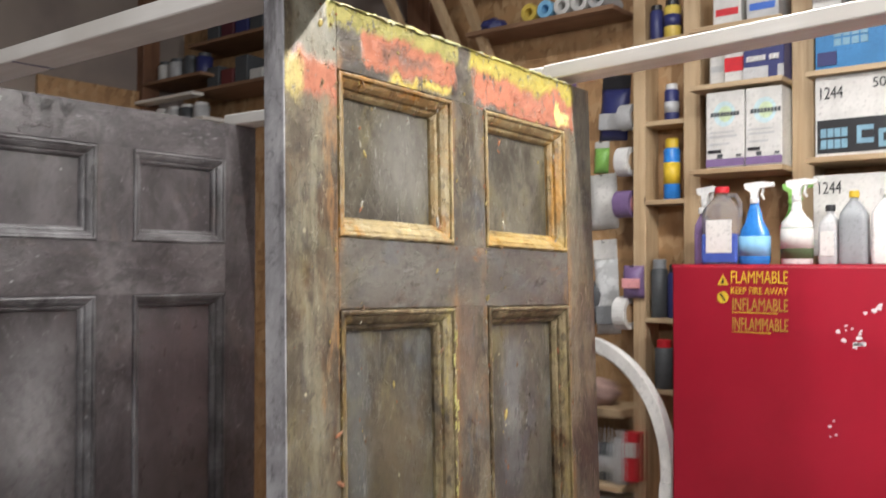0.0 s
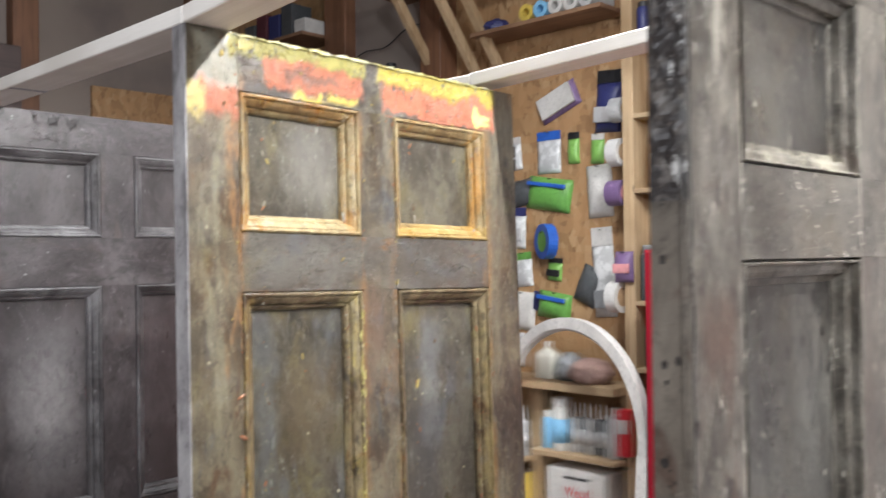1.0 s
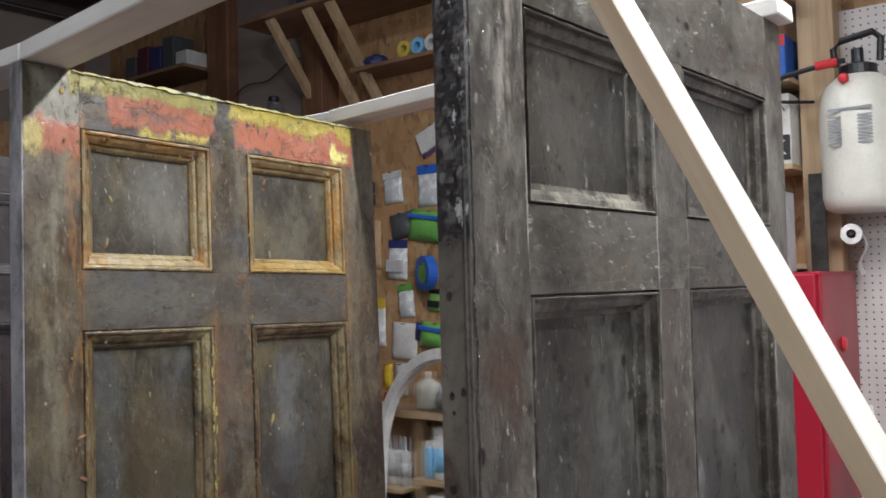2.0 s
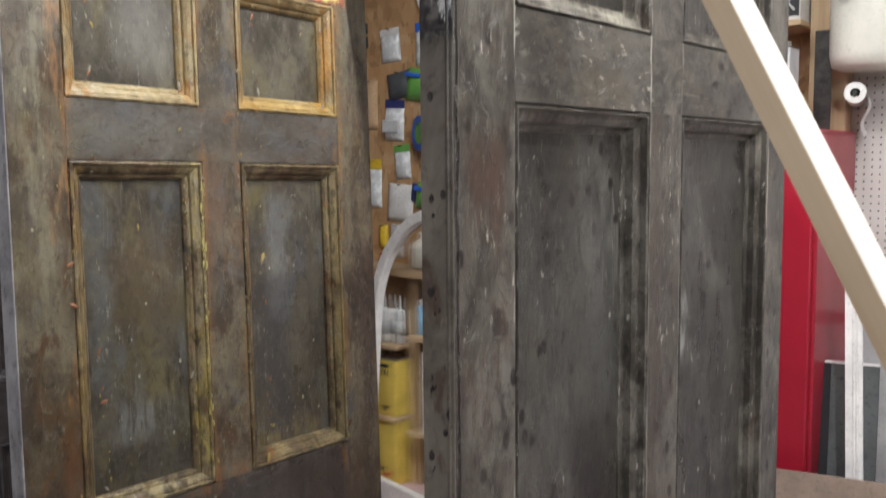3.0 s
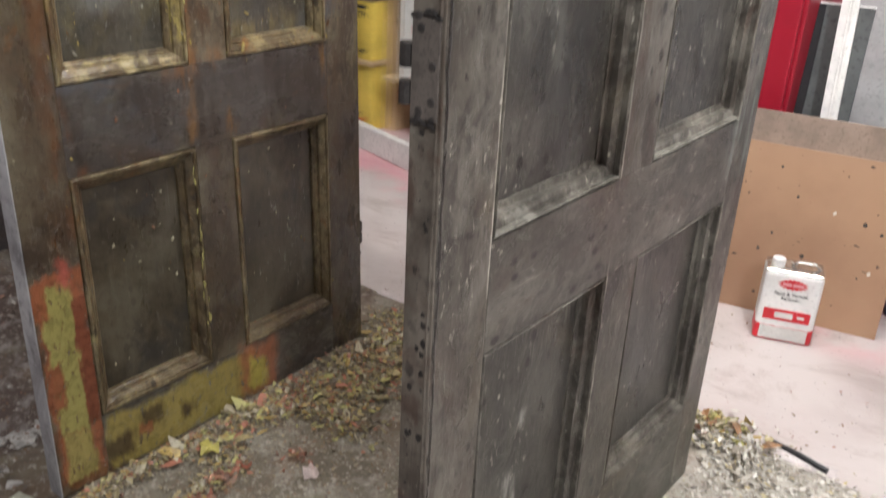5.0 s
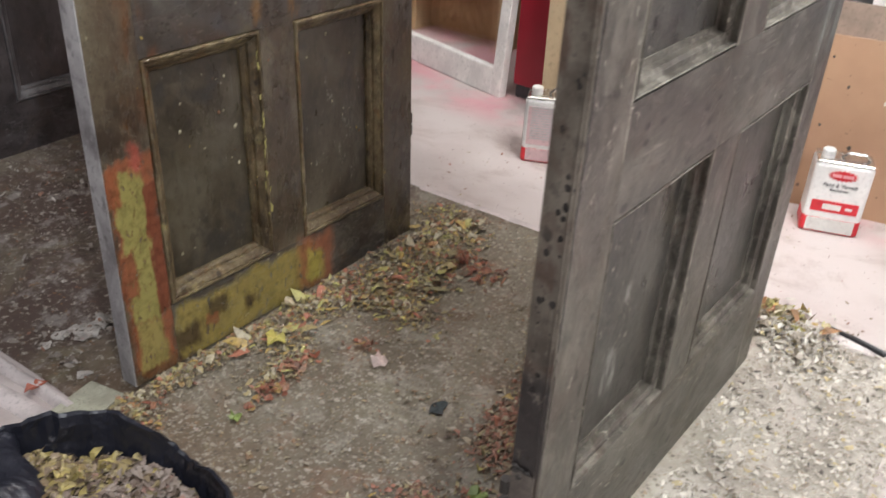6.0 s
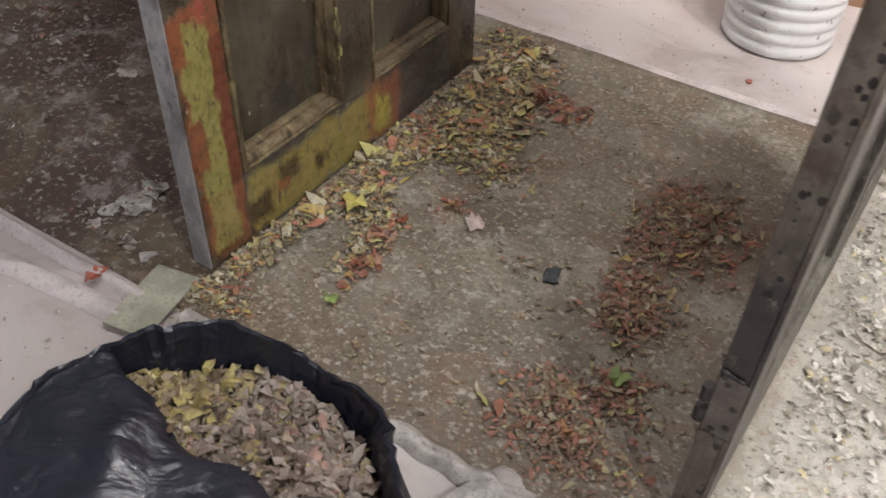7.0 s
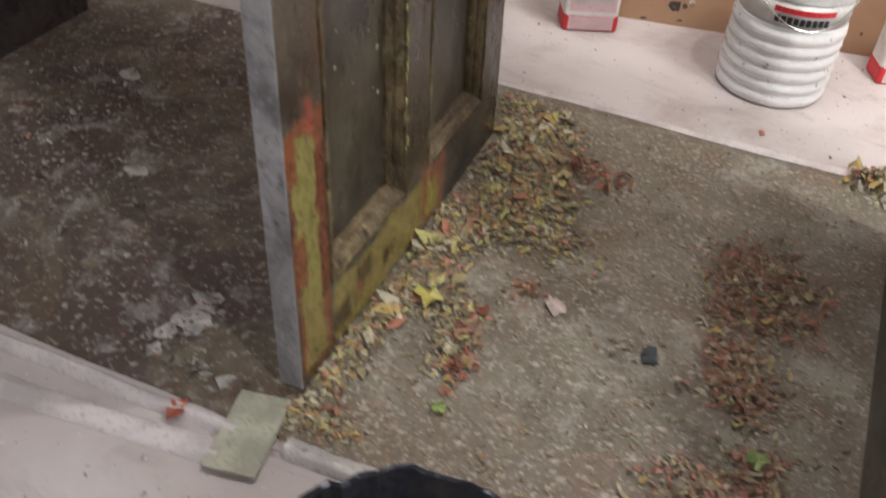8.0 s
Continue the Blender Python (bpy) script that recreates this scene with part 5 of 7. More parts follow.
def carton(x0, x1, z0, z1, y0, mt, label, depth=0.17, prints=(), turn=0.0, name="carton", category="box", group="boxes on the shelves"):
    """A card box with flap seam and prints (x0, x1, z0, z1 as shares of the face, material)."""
    w, h = x1 - x0, z1 - z0
    c = root(name, pose(x0, y0, z0, 0, 0, turn), label, category, group)
    part("body", solid(0, w, 0, depth, 0, h, 0.003), mt, c)
    part("flap", solid(0.002, w - 0.002, 0.002, depth / 2 - 0.001, h, h + 0.002), mt, c)
    for i, (a, b, lo, hi, pm) in enumerate(prints):
        part("print", solid(a * w, b * w, -0.0015 - 0.0004 * i, 0.0, lo * h, hi * h), pm, c)
    return c


pale_blue_print = paint("pale_blue_print", (0.20, 0.36, 0.46), 0.5)
emblem_blue, emblem_green = paint("pale_emblem_blue", (0.50, 0.64, 0.66), 0.5), paint("pale_emblem_green", (0.56, 0.66, 0.42), 0.5)
GP = [(0.10, 0.62, 0.30, 0.33, pale_grey), (0.10, 0.80, 0.40, 0.43, pale_grey), (0.10, 0.75, 0.46, 0.48, pale_grey)]
for x0, x1 in ((-1.345, -1.197), (-1.192, -1.058)):
    c = carton(x0, x1, 2.036, 2.325, 3.325, card_white, "white card carton with purple foot band and round emblem", 0.2,
               GP + [(0.0, 1.0, 0.02, 0.12, purple), (0.06, 0.40, 0.20, 0.24, black), (0.30, 0.44, 0.13, 0.18, dark_grey), (0.80, 0.92, 0.14, 0.17, dark_grey)], group="twin white cartons")
    part("emblem", plate([(0.072 + 0.042 * math.cos(a), 0.205 + 0.048 * math.sin(a)) for a in [k * math.pi / 14 for k in range(28)]], -0.0013, 0.0), emblem_blue, c)
    bars([(0.020 + 0.0125 * k, 0.030 + 0.0125 * k, 0.196, 0.212) for k in range(9)], dark_grey, c, -0.0021, "wordmark")
    part("emblem", plate([(0.076 + 0.026 * math.cos(a), 0.205 + 0.030 * math.sin(a)) for a in [k * math.pi / 14 for k in range(28)]], -0.0019, -0.0013), emblem_green, c)
carton(-1.205, -1.055, 2.361, 2.53, 3.34, navy, "blue carton with white slogan bars", 0.18, [(0.0, 1.0, 0.0, 0.28, pale_grey), (0.62, 0.85, 0.0, 0.28, navy), (0.1, 0.7, 0.68, 0.8, blue)] + [(0.08 + 0.082 * k, 0.145 + 0.082 * k, 0.40, 0.52, card_white) for k in range(10) if k != 6])
carton(-1.285, -1.212, 2.361, 2.50, 3.36, card_white, "red and white packet on a shelf", 0.12, [(0, 1, 0.33, 0.72, crimson)])
carton(-1.36, -1.30, 2.361, 2.48, 3.40, card_white, "pale packet on a shelf", 0.1, [(0.1, 0.9, 0.5, 0.7, pale_grey)])
c = carton(-0.945, -0.555, 2.051, 2.335, 3.335, card_white, "white carton with black panel and stock number", 0.2,
           [(0.02, 0.98, 0.04, 0.46, black)] + [(0.05 + 0.06 * k, 0.10 + 0.06 * k, z, z + 0.11, pale_blue_print) for k in range(4) for z in (0.10, 0.24)] + [(0.36, 0.50, 0.14, 0.36, pale_blue_print), (0.40, 0.50, 0.20, 0.30, black), (0.54, 0.66, 0.08, 0.30, pale_blue_print), (0.58, 0.63, 0.15, 0.25, black)])
letters("1244", 0.062, black, c, 0.01, -0.002, 0.205, 0.085)
letters("50", 0.05, black, c, 0.19, -0.002, 0.23, 0.045)
c = carton(-0.955, -0.60, 1.70, 1.985, 3.34, card_white, "white carton with stock number behind the bottles", 0.19, [(0.0, 1.0, 0.0, 0.2, pale_grey)])
letters("1244", 0.062, black, c, 0.012, -0.002, 0.22, 0.085)
shelf(-0.972, -0.375, 1.70, 3.43)
carton(-0.945, -0.65, 2.361, 2.52, 3.34, carton_blue, "bright blue carton with printed squares", 0.18, [(0.22 + 0.10 * k, 0.30 + 0.10 * k, z, z + 0.16, pale_blue_print) for k in range(4) for z in (0.52, 0.72)] + [(0.03, 0.25, 0.10, 0.40, navy)])
carton(-0.63, -0.40, 2.361, 2.52, 3.36, blue, "dark blue carton on a shelf", 0.17, [(0.0, 1.0, 0.75, 1.0, crimson)])
c = carton(-0.535, -0.385, 2.051, 2.30, 3.335, card_white, "white carton marked this way up", 0.18, [(0.05, 0.98, 0.06, 0.42, black)])
letters("UP\u2191", 0.085, black, c, 0.035, -0.002, 0.155, 0.10)
letters("CK", 0.075, card_white, c, 0.05, -0.0035, 0.035, 0.085)
carton(-0.96, -0.86, 2.586, 2.74, 3.36, card_white, "white packet on a high shelf", 0.15, [(0.1, 0.9, 0.3, 0.6, pale_grey)])
shelf(-0.972, -0.375, 2.66, 3.31)
carton(-1.33, -1.22, 2.587, 2.72, 3.36, card_white, "white carton on a high shelf", 0.15, [(0.1, 0.9, 0.3, 0.5, crimson)])
carton(-1.20, -1.08, 2.587, 2.72, 3.36, pale_grey, "grey and white carton on a high shelf", 0.15, [(0.1, 0.9, 0.3, 0.5, blue)])

# oblong tin on the cabinet, blue and bare metal
t = root("thinner_tin", pose(-0.475, 3.16, TOP, 0, 0, 0), "oblong blue and silver thinner tin on the cabinet", "tin")
part("body", solid(0, 0.115, 0, 0.10, 0, 0.275, 0.006, segs=2), pale_grey, t)
part("label", solid(0.0, 0.062, -0.0015, 0.0, 0.01, 0.262), blue, t)
part("label_panel", solid(0.004, 0.04, -0.0025, -0.0015, 0.05, 0.24), sky, t)
part("rim", solid(-0.002, 0.117, -0.002, 0.102, 0.272, 0.278, 0.001), tin, t)
part("cap", lathe([(0.018, 0), (0.018, 0.018), (0, 0.02)], 14, at=(0.085, 0.05, 0.278)), tin, t)

# rolled metal mesh beside the studs
bm = bmesh.new()
for i in range(26):
    block(bm, -0.335 + 0.002 * (i % 2), -0.285, 3.36 + 0.001 * i, 3.362 + 0.001 * i, 1.68 + 0.013 * i, 1.683 + 0.013 * i)
block(bm, -0.338, -0.282, 3.352, 3.358, 1.668, 2.01)
part_mesh = tagged(part("mesh_offcut", bm, iron), "strip of dark expanded metal mesh on the cabinet", "metal mesh")

# narrow bay: aerosols
def can(x, y, z, r, h, body, capm, label, band=None, capr=None, name="aerosol_can", category="can", group="tins and cans"):
    c = root(name, pose(x, y, z), label, category, group)
    part("body", lathe([(r * 0.95, 0), (r, 0.004), (r, h * 0.80), (r * 0.82, h * 0.84)], 20), body, c, smooth=True)
    part("cap", lathe([(capr or r * 0.8, 0), (capr or r * 0.8, h * 0.14), ((capr or r * 0.8) * 0.8, h * 0.16), (0, h * 0.16)], 18, at=(0, 0, h * 0.84)), capm, c)
    if band:
        part("label", lathe([(r * 1.01, h * band[0]), (r * 1.01, h * band[1])], 20), band[2], c, smooth=True)
    return c


can(-1.545, 3.46, 1.936, 0.034, 0.25, cyan, yellow, "blue lubricant can with yellow print", (0.25, 0.6, yellow))
can(-1.545, 3.46, 2.261, 0.03, 0.15, navy, white, "dark bottle with white cap", (0.2, 0.5, pale_grey))
can(-1.545, 3.47, 2.601, 0.035, 0.16, yellow_tin, black, "yellow tin on a high shelf", (0.3, 0.6, navy))
can(-1.615, 3.47, 2.601, 0.028, 0.15, navy, black, "dark can on a high shelf")
shelf(-1.645, -1.478, 1.16, 3.42)
shelf(-1.645, -1.478, 1.45, 3.42)
can(-1.60, 3.46, 1.451, 0.035, 0.24, dark_grey, grey, "dark grey bottle on a low shelf")
can(-1.53, 3.46, 1.451, 0.032, 0.22, navy, black, "dark blue can on a low shelf")
can(-1.58, 3.46, 1.161, 0.038, 0.20, dark_grey, crimson, "dark tin with red lid on a low shelf")

# ---------------------------------------------------------------- packets hung on the strand board
def packet(x0, x1, z0, z1, body, label, header=None, thick=0.02, turn=0.0, y=3.548, stripe=None, seed=0.0):
    """A hung packet with a card header and a hook."""
    w, h = x1 - x0, z1 - z0
    p = root("hung_packet", pose((x0 + x1) / 2, y, z0, 0, turn, 0), label, "packet", "packets hung on the wall")
    part("body", pillow(w, h * (0.8 if header else 1.0), thick, 8, 0.004, seed + x0 * 7), body, p, smooth=True)
    if header:
        part("header", solid(-w / 2, w / 2, -0.006, -0.001, h * 0.79, h, 0.001), header, p)
    if stripe:
        part("print", solid(-w * 0.42, w * 0.42, -thick - 0.006, -thick * 0.7, h * stripe[0], h * stripe[1], 0.002), stripe[2], p)
    part("hook", tube([(0, -0.001, h * 0.97), (0, -0.03, h * 0.97), (0, -0.034, h * 0.99)], 0.0022, 6), iron, p)
    return p


packet(-2.23, -1.99, 2.33, 2.46, purple, "purple and white tool packet", None, 0.03, -22, stripe=(0.1, 0.9, card_white))
packet(-1.925, -1.79, 2.215, 2.50, navy, "dark blue packet with pale print", black, 0.035, 4, stripe=(0.15, 0.4, pale_grey))
packet(-2.265, -2.125, 2.05, 2.255, film_mat, "clear packet with blue header card", blue, 0.018)
packet(-2.08, -2.015, 2.085, 2.235, lime, "small green card packet", black, 0.02)
packet(-1.952, -1.882, 2.075, 2.215, lime, "small green card packet", card_white, 0.02, 3)
packet(-2.34, -2.075, 1.87, 2.03, green, "green and blue sandpaper box hung aslant", None, 0.045, 9, stripe=(0.72, 0.84, blue))
packet(-2.44, -2.28, 1.90, 2.03, dark_grey, "dark grey packet hung on the wall", None, 0.03, -8)
packet(-1.965, -1.83, 1.825, 2.07, card_white, "white paper packet with folded foot", None, 0.03, -3)
packet(-2.215, -2.13, 1.53, 1.64, lime, "small green packet with black print", black, 0.02, 5, stripe=(0.2, 0.5, black))
packet(-1.935, -1.82, 1.365, 1.78, film_mat, "long clear packet with pale card", card_white, 0.02, -3, stripe=(0.1, 0.3, grey))
packet(-2.07, -1.945, 1.425, 1.605, dark_grey, "dark plastic tool hung aslant", None, 0.035, 24)
packet(-2.28, -2.085, 1.345, 1.475, green, "green and white sandpaper box hung aslant", None, 0.045, 8, stripe=(0.7, 0.85, blue))
packet(-2.315, -2.17, 1.375, 1.47, navy, "dark packet behind a green box", None, 0.02, 10)
packet(-1.738, -1.645, 1.53, 1.665, purple, "purple packet with orange print", None, 0.03, 0, 3.41, stripe=(0.3, 0.6, pink_print))
packet(-2.485, -2.36, 2.08, 2.245, film_mat, "crumpled clear packet with white card", card_white, 0.025, -4)
packet(-2.475, -2.35, 1.69, 1.895, film_mat, "clear packet of small fittings", navy, 0.03, 3, stripe=(0.2, 0.5, pale_grey))
packet(-2.465, -2.30, 1.285, 1.475, card_white, "white folded paper packet", None, 0.02, 4)
packet(-2.40, -2.30, 1.50, 1.67, film_mat, "clear packet with green card", green, 0.02, -5)
packet(-2.515, -2.46, 1.14, 1.265, yellow, "yellow handled tool packet", None, 0.02, 0)
packet(-2.52, -2.46, 1.076, 1.12, crimson, "small red packet hung low", None, 0.02, 0)
packet(-2.44, -2.36, 1.10, 1.27, pale_grey, "pale grey packet hung low", None, 0.02, 0)
packet(-2.60, -2.50, 1.35, 1.60, film_mat, "clear packet with orange card", yellow, 0.02, 0)
packet(-2.62, -2.52, 1.75, 2.0, card_tan, "brown card packet hung on the wall", None, 0.02, 0)


def tape_roll(x, y, z, r, w, mt, label, core=None, axis=0):
    """A roll of tape on a nail, its axle along x."""
    t = root("tape_roll", pose(x, y, z, 0, 0, axis), label, "tape roll", "tape rolls on the stud")
    bm = bmesh.new()
    seg = 28
    rings = []
    for rr, xx in ((r, 0), (r, w), (r * 0.62, w), (r * 0.62, 0)):
        rings.append([bm.verts.new((xx, rr * math.cos(2 * math.pi * i / seg), rr * math.sin(2 * math.pi * i / seg))) for i in range(seg)])
    for lo, hi in zip(rings, rings[1:] + rings[:1]):
        for i in range(seg):
            bm.faces.new((lo[i], lo[(i + 1) % seg], hi[(i + 1) % seg], hi[i]))
    part("roll", bm, mt, t)
    bm = bmesh.new()
    part("core", lathe([(r * 0.6, 0.001), (r * 0.6, w - 0.001)], 20, bm=bm), core or card_tan, t).matrix_local = pose(0, 0, 0, 0, 90, 0)
    part("nail", tube([(-0.01, 0, r * 0.5), (w + 0.03, 0, r * 0.5)], 0.003, 6), iron, t)
    return t


tape_roll(-1.775, 3.47, 2.295, 0.055, 0.06, pale_grey, "pale grey tape roll hung on a nail")
tape_roll(-1.78, 3.46, 2.105, 0.062, 0.06, white, "white tape roll hung on a nail")
tape_roll(-1.79, 3.46, 1.925, 0.058, 0.075, purple, "purple and tan tape roll hung on a nail", pink_print)
tape_roll(-1.775, 3.44, 1.465, 0.070, 0.055, white, "wide white tape roll hung on a nail")
tape_roll(-2.19, 3.47, 1.72, 0.085, 0.05, blue, "blue tape roll with green side hung on a nail", green, 62)

# ---------------------------------------------------------------- goods on the low shelves
def caulk(x, y, z, mt, label, lean=0.0, h=0.17):
    c = root("caulk_tube", pose(x, y, z, lean * 0.3, lean, 0), label, "caulk tube", "sealant tubes on a shelf")
    part("barrel", lathe([(0.022, 0), (0.024, 0.003), (0.024, h * 0.78), (0.022, h * 0.80), (0.010, h * 0.84)], 16), mt, c, smooth=True)
    part("nozzle", lathe([(0.008, h * 0.82), (0.007, h * 0.95), (0.003, h * 1.18)], 10), white, c)
    part("label", lathe([(0.0243, h * 0.2), (0.0243, h * 0.55)], 16), pale_grey, c, smooth=True)
    return c


for i, mt in enumerate((pale_grey, grey, pale_grey, dark_grey, grey)):
    caulk(-1.955 + 0.042 * i, 3.40 + 0.012 * (i % 2), 0.761, mt, "grey sealant tube standing on a shelf", 0.0, 0.19)
can(-2.03, 3.39, 0.761, 0.04, 0.24, card_white, white, "white spray can with pale blue label", (0.15, 0.6, sky), 0.036)
can(-2.105, 3.40, 0.761, 0.03, 0.17, sky, white, "pale blue tin on a shelf")
can(-1.745, 3.40, 0.761, 0.035, 0.22, pale_grey, white, "pale grey bottle on a shelf", None, 0.018)
carton(-1.70 - 0.012, -1.64 - 0.012, 0.78, 0.98, 3.36, crimson, "red printed packet behind the stud", 0.06, [(0.1, 0.9, 0.5, 0.8, card_white)])
for i, mt in enumerate((white, pale_grey, white, white, pale_grey)):
    caulk(-2.45 + 0.048 * i, 3.40 + 0.015 * (i % 2), 0.701, mt, "white sealant tube standing on a shelf", 0.0, 0.2)
c = carton(-2.07, -1.75, 0.30, 0.69, 3.33, card_white, "white carton with red letters and open top", 0.2, [(0.30, 0.72, 0.90, 0.93, black)])
letters("Wood", 0.062, crimson, c, 0.10, -0.002, 0.275, 0.13)
letters("Bleach", 0.058, crimson, c, 0.085, -0.002, 0.222, 0.16)
shelf(-2.158, -1.70, 0.298, 3.32)
for z, h in ((0.002, 0.325), (0.346, 0.285)):
    y = root("yellow_tin", pose(-2.52, 3.335, z, 0, 0, 0), "square yellow tin with dark print, stacked by the wall", "tin", "stacked yellow tins")
    part("body", solid(0, 0.285, 0, 0.19, 0, h, 0.008, segs=2), yellow_tin, y)
    part("rim", solid(-0.002, 0.287, -0.002, 0.192, h - 0.008, h + 0.001, 0.002), tin, y)
    part("cap", lathe([(0.03, 0), (0.03, 0.012), (0, 0.014)], 16, at=(0.1, 0.09, h)), tin, y)
    bars([(0.09, 0.24, h * 0.84, h * 0.90), (0.10, 0.22, h * 0.78, h * 0.80)] if z > 0.1 else [(0.06, 0.2, h * 0.20, h * 0.25)], black, y, 0.0)
    if z > 0.1:
        letters("15 LM", 0.04, black, y, 0.135, -0.0015, h * 0.70, 0.10)
    part("emblem", plate([(0.19, h * 0.18), (0.24, h * 0.18), (0.215, h * 0.08)], -0.0014, 0.0), crimson if z < 0.1 else black, y)

# rags and a pale bag on the middle shelf
def heap(name, x, y, z, w, d, h, mt, label, category, seed):
    bm = bmesh.new()
    bmesh.ops.create_icosphere(bm, subdivisions=4, radius=1.0)
    for v in bm.verts:
        p = v.co.copy()
        q = 0.16 * noise.noise(p * 2.2 + Vector((seed, 0, 0))) + 0.10 * abs(noise.noise(p * 5.5 + Vector((0, seed, 0)))) + 0.05 * noise.noise(p * 13)
        p *= 0.85 + q
        v.co = (p.x * w / 2, p.y * d / 2, max(0.0, (p.z * 0.72 + 0.4) * h * 0.9))
    ob = part(name, bm, mt, smooth=True)
    ob.location = (x, y, z)
    return tagged(ob, label, category)


heap("rag", -1.885, 3.42, 1.0755, 0.25, 0.19, 0.12, rag_mat, "crumpled pinkish-brown rag on the shelf", "rag", 3.0)
heap("plastic_bag", -2.02, 3.45, 1.0755, 0.14, 0.16, 0.14, grey, "crumpled grey plastic bag on the shelf", "bag", 7.0)
jug(-2.14, 3.44, 1.0755, 0, 0.11, 0.08, 0.16, milky, white, "milky plastic bottle on the shelf", None, 0.016, False, group="tins and cans")

# ---------------------------------------------------------------- things on the high and far shelves
for i, mt in enumerate((yellow_tin, sky, card_white, card_white, pale_grey)):
    r = root("paper_roll", pose(-2.18 + 0.085 * i, 3.36, 2.797, 0, 0, 0), "rolled paper lying end-on on the narrow shelf", "paper roll", "paper rolls")
    bm = bmesh.new()
    seg = 20
    rings = [[bm.verts.new((rr * math.cos(2 * math.pi * k / seg), yy, rr * math.sin(2 * math.pi * k / seg))) for k in range(seg)] for rr, yy in ((0.04, 0.0), (0.04, 0.17), (0.02, 0.17), (0.02, 0.0))]
    for lo, hi in zip(rings, rings[1:] + rings[:1]):
        for k in range(seg):
            bm.faces.new((lo[k], lo[(k + 1) % seg], hi[(k + 1) % seg], hi[k]))
    part("roll", bm, mt, r)
heap("tool_bag", -2.42, 3.43, 2.7555, 0.16, 0.15, 0.07, navy, "small dark tool bag on the narrow shelf", "bag", 5.0)
carton(-2.75, -2.35, 3.081, 3.25, 3.2, navy, "dark carton on the high shelf", 0.3)
for i, (mt, h) in enumerate(((dark_grey, 0.14), (paint("wine_box", (0.09, 0.02, 0.03), 0.5), 0.18), (navy, 0.16), (dark_grey, 0.2), (card_white, 0.09))):
    carton(-4.42 + 0.13 * i, -4.31 + 0.13 * i, 2.991, 2.991 + h, 3.3, mt, "dark box on the brown shelf", 0.15, group="dark boxes")
for i, (mt, h) in enumerate(((dark_grey, 0.13), (paint("brick_box", (0.14, 0.03, 0.03), 0.5), 0.10), (dark_grey, 0.16), (card_white, 0.07), (grey, 0.12))):
    carton(-4.42 + 0.13 * i, -4.31 + 0.13 * i, 2.71, 2.71 + h, 3.3, mt, "dark box on the lower brown shelf", 0.15, group="dark boxes")
shelf(-4.55, -3.76, 2.71, 3.25, mt=brown_board, lab="brown shelf board with dark tins on it")
for i, (mt, r) in enumerate(((card_white, 0.05), (pale_grey, 0.06), (dark_grey, 0.055), (navy, 0.05))):
    can(-4.86 + 0.13 * i, 3.32, 2.801, r, 0.14, mt, dark_grey, "paint tin on the far shelf")
    can(-4.86 + 0.13 * i, 3.30, 2.521, r, 0.12, pale_grey if i % 2 else mt, white, "paint tin on the far shelf")
board("offcut", (-4.95, 3.2, 2.66), (-4.4, 3.22, 2.665), 0.09, 0.02, primed, "white offcut lying on tins", "offcut")
carton(-3.45, -3.36, 2.55, 2.68, 3.42, dark_grey, "dark jar before the plasterboard", 0.07)
shelf(-3.56, -2.96, 2.55, 3.38, mt=brown_board, lab="narrow ledge under the plasterboard")
jug(-3.2, 3.44, 2.5505, 0, 0.1, 0.08, 0.17, smoke, black, "clear jar with black lid on a ledge", None, 0.03, False, group="tins and cans")
tagged(part("wire", tube([(-3.55 + 0.06 * i, 3.46, 2.80 + 0.02 * math.sin(i) + 0.012 * i) for i in range(11)], 0.004, 6), black), "black wire strung before the plasterboard", "wire")

# west wall: post, strand board patch, dark cupboard
tagged(part("trim", solid(-5.0, -4.9, 2.05, 2.20, 0, 3.44, 0.004), post_wood), "brown post against the west wall", "post", kind="structure")
tagged(part("trim", solid(-5.0, -4.97, 2.55, 3.2, 1.2, 2.75, 0.002), strand), "strand board patch on the west wall", "panel", kind="structure")
tagged(part("trim", solid(-5.0, -4.93, 3.2, 3.32, 0, 3.44, 0.004), post_wood), "brown post by the corner", "post", kind="structure")
t = root("wall_cupboard", pose(-5.0, 1.05, 1.9), "dark brown wall cupboard", "cupboard")
part("body", solid(0, 0.35, 0, 0.95, 0, 0.95, 0.004), joist_wood, t)
part("door", solid(0.35, 0.37, 0.005, 0.47, 0.01, 0.94, 0.003), joist_wood, t)
part("door", solid(0.35, 0.37, 0.48, 0.945, 0.01, 0.94, 0.003), joist_wood, t)

# ---------------------------------------------------------------- sprayer and paper roll on the peg board
s = root("pump_sprayer", pose(-0.155, 3.33, 1.865), "milky pump sprayer with black pump, hung on the wall", "sprayer")
part("tank", lathe([(0.095, 0.0), (0.118, 0.012), (0.126, 0.05), (0.128, 0.30), (0.122, 0.38), (0.105, 0.425), (0.07, 0.455), (0.05, 0.46)], 36), milky, s, smooth=True)
part("collar", lathe([(0.056, 0.455), (0.06, 0.46), (0.06, 0.49), (0.035, 0.50)], 24), black, s)
part("pump", lathe([(0.02, 0.50), (0.02, 0.55), (0, 0.55)], 14), black, s)
part("grip", tube([(-0.07, 0, 0.50), (-0.075, 0, 0.56), (-0.05, 0, 0.585), (0.05, 0, 0.60), (0.075, 0, 0.575), (0.07, 0, 0.50)], 0.012, 10), black, s)
part("valve", lathe([(0.016, 0), (0.017, 0.01), (0.012, 0.02), (0, 0.022)], 14), crimson, s).matrix_local = pose(-0.02, -0.105, 0.435, 90, 0, 0)
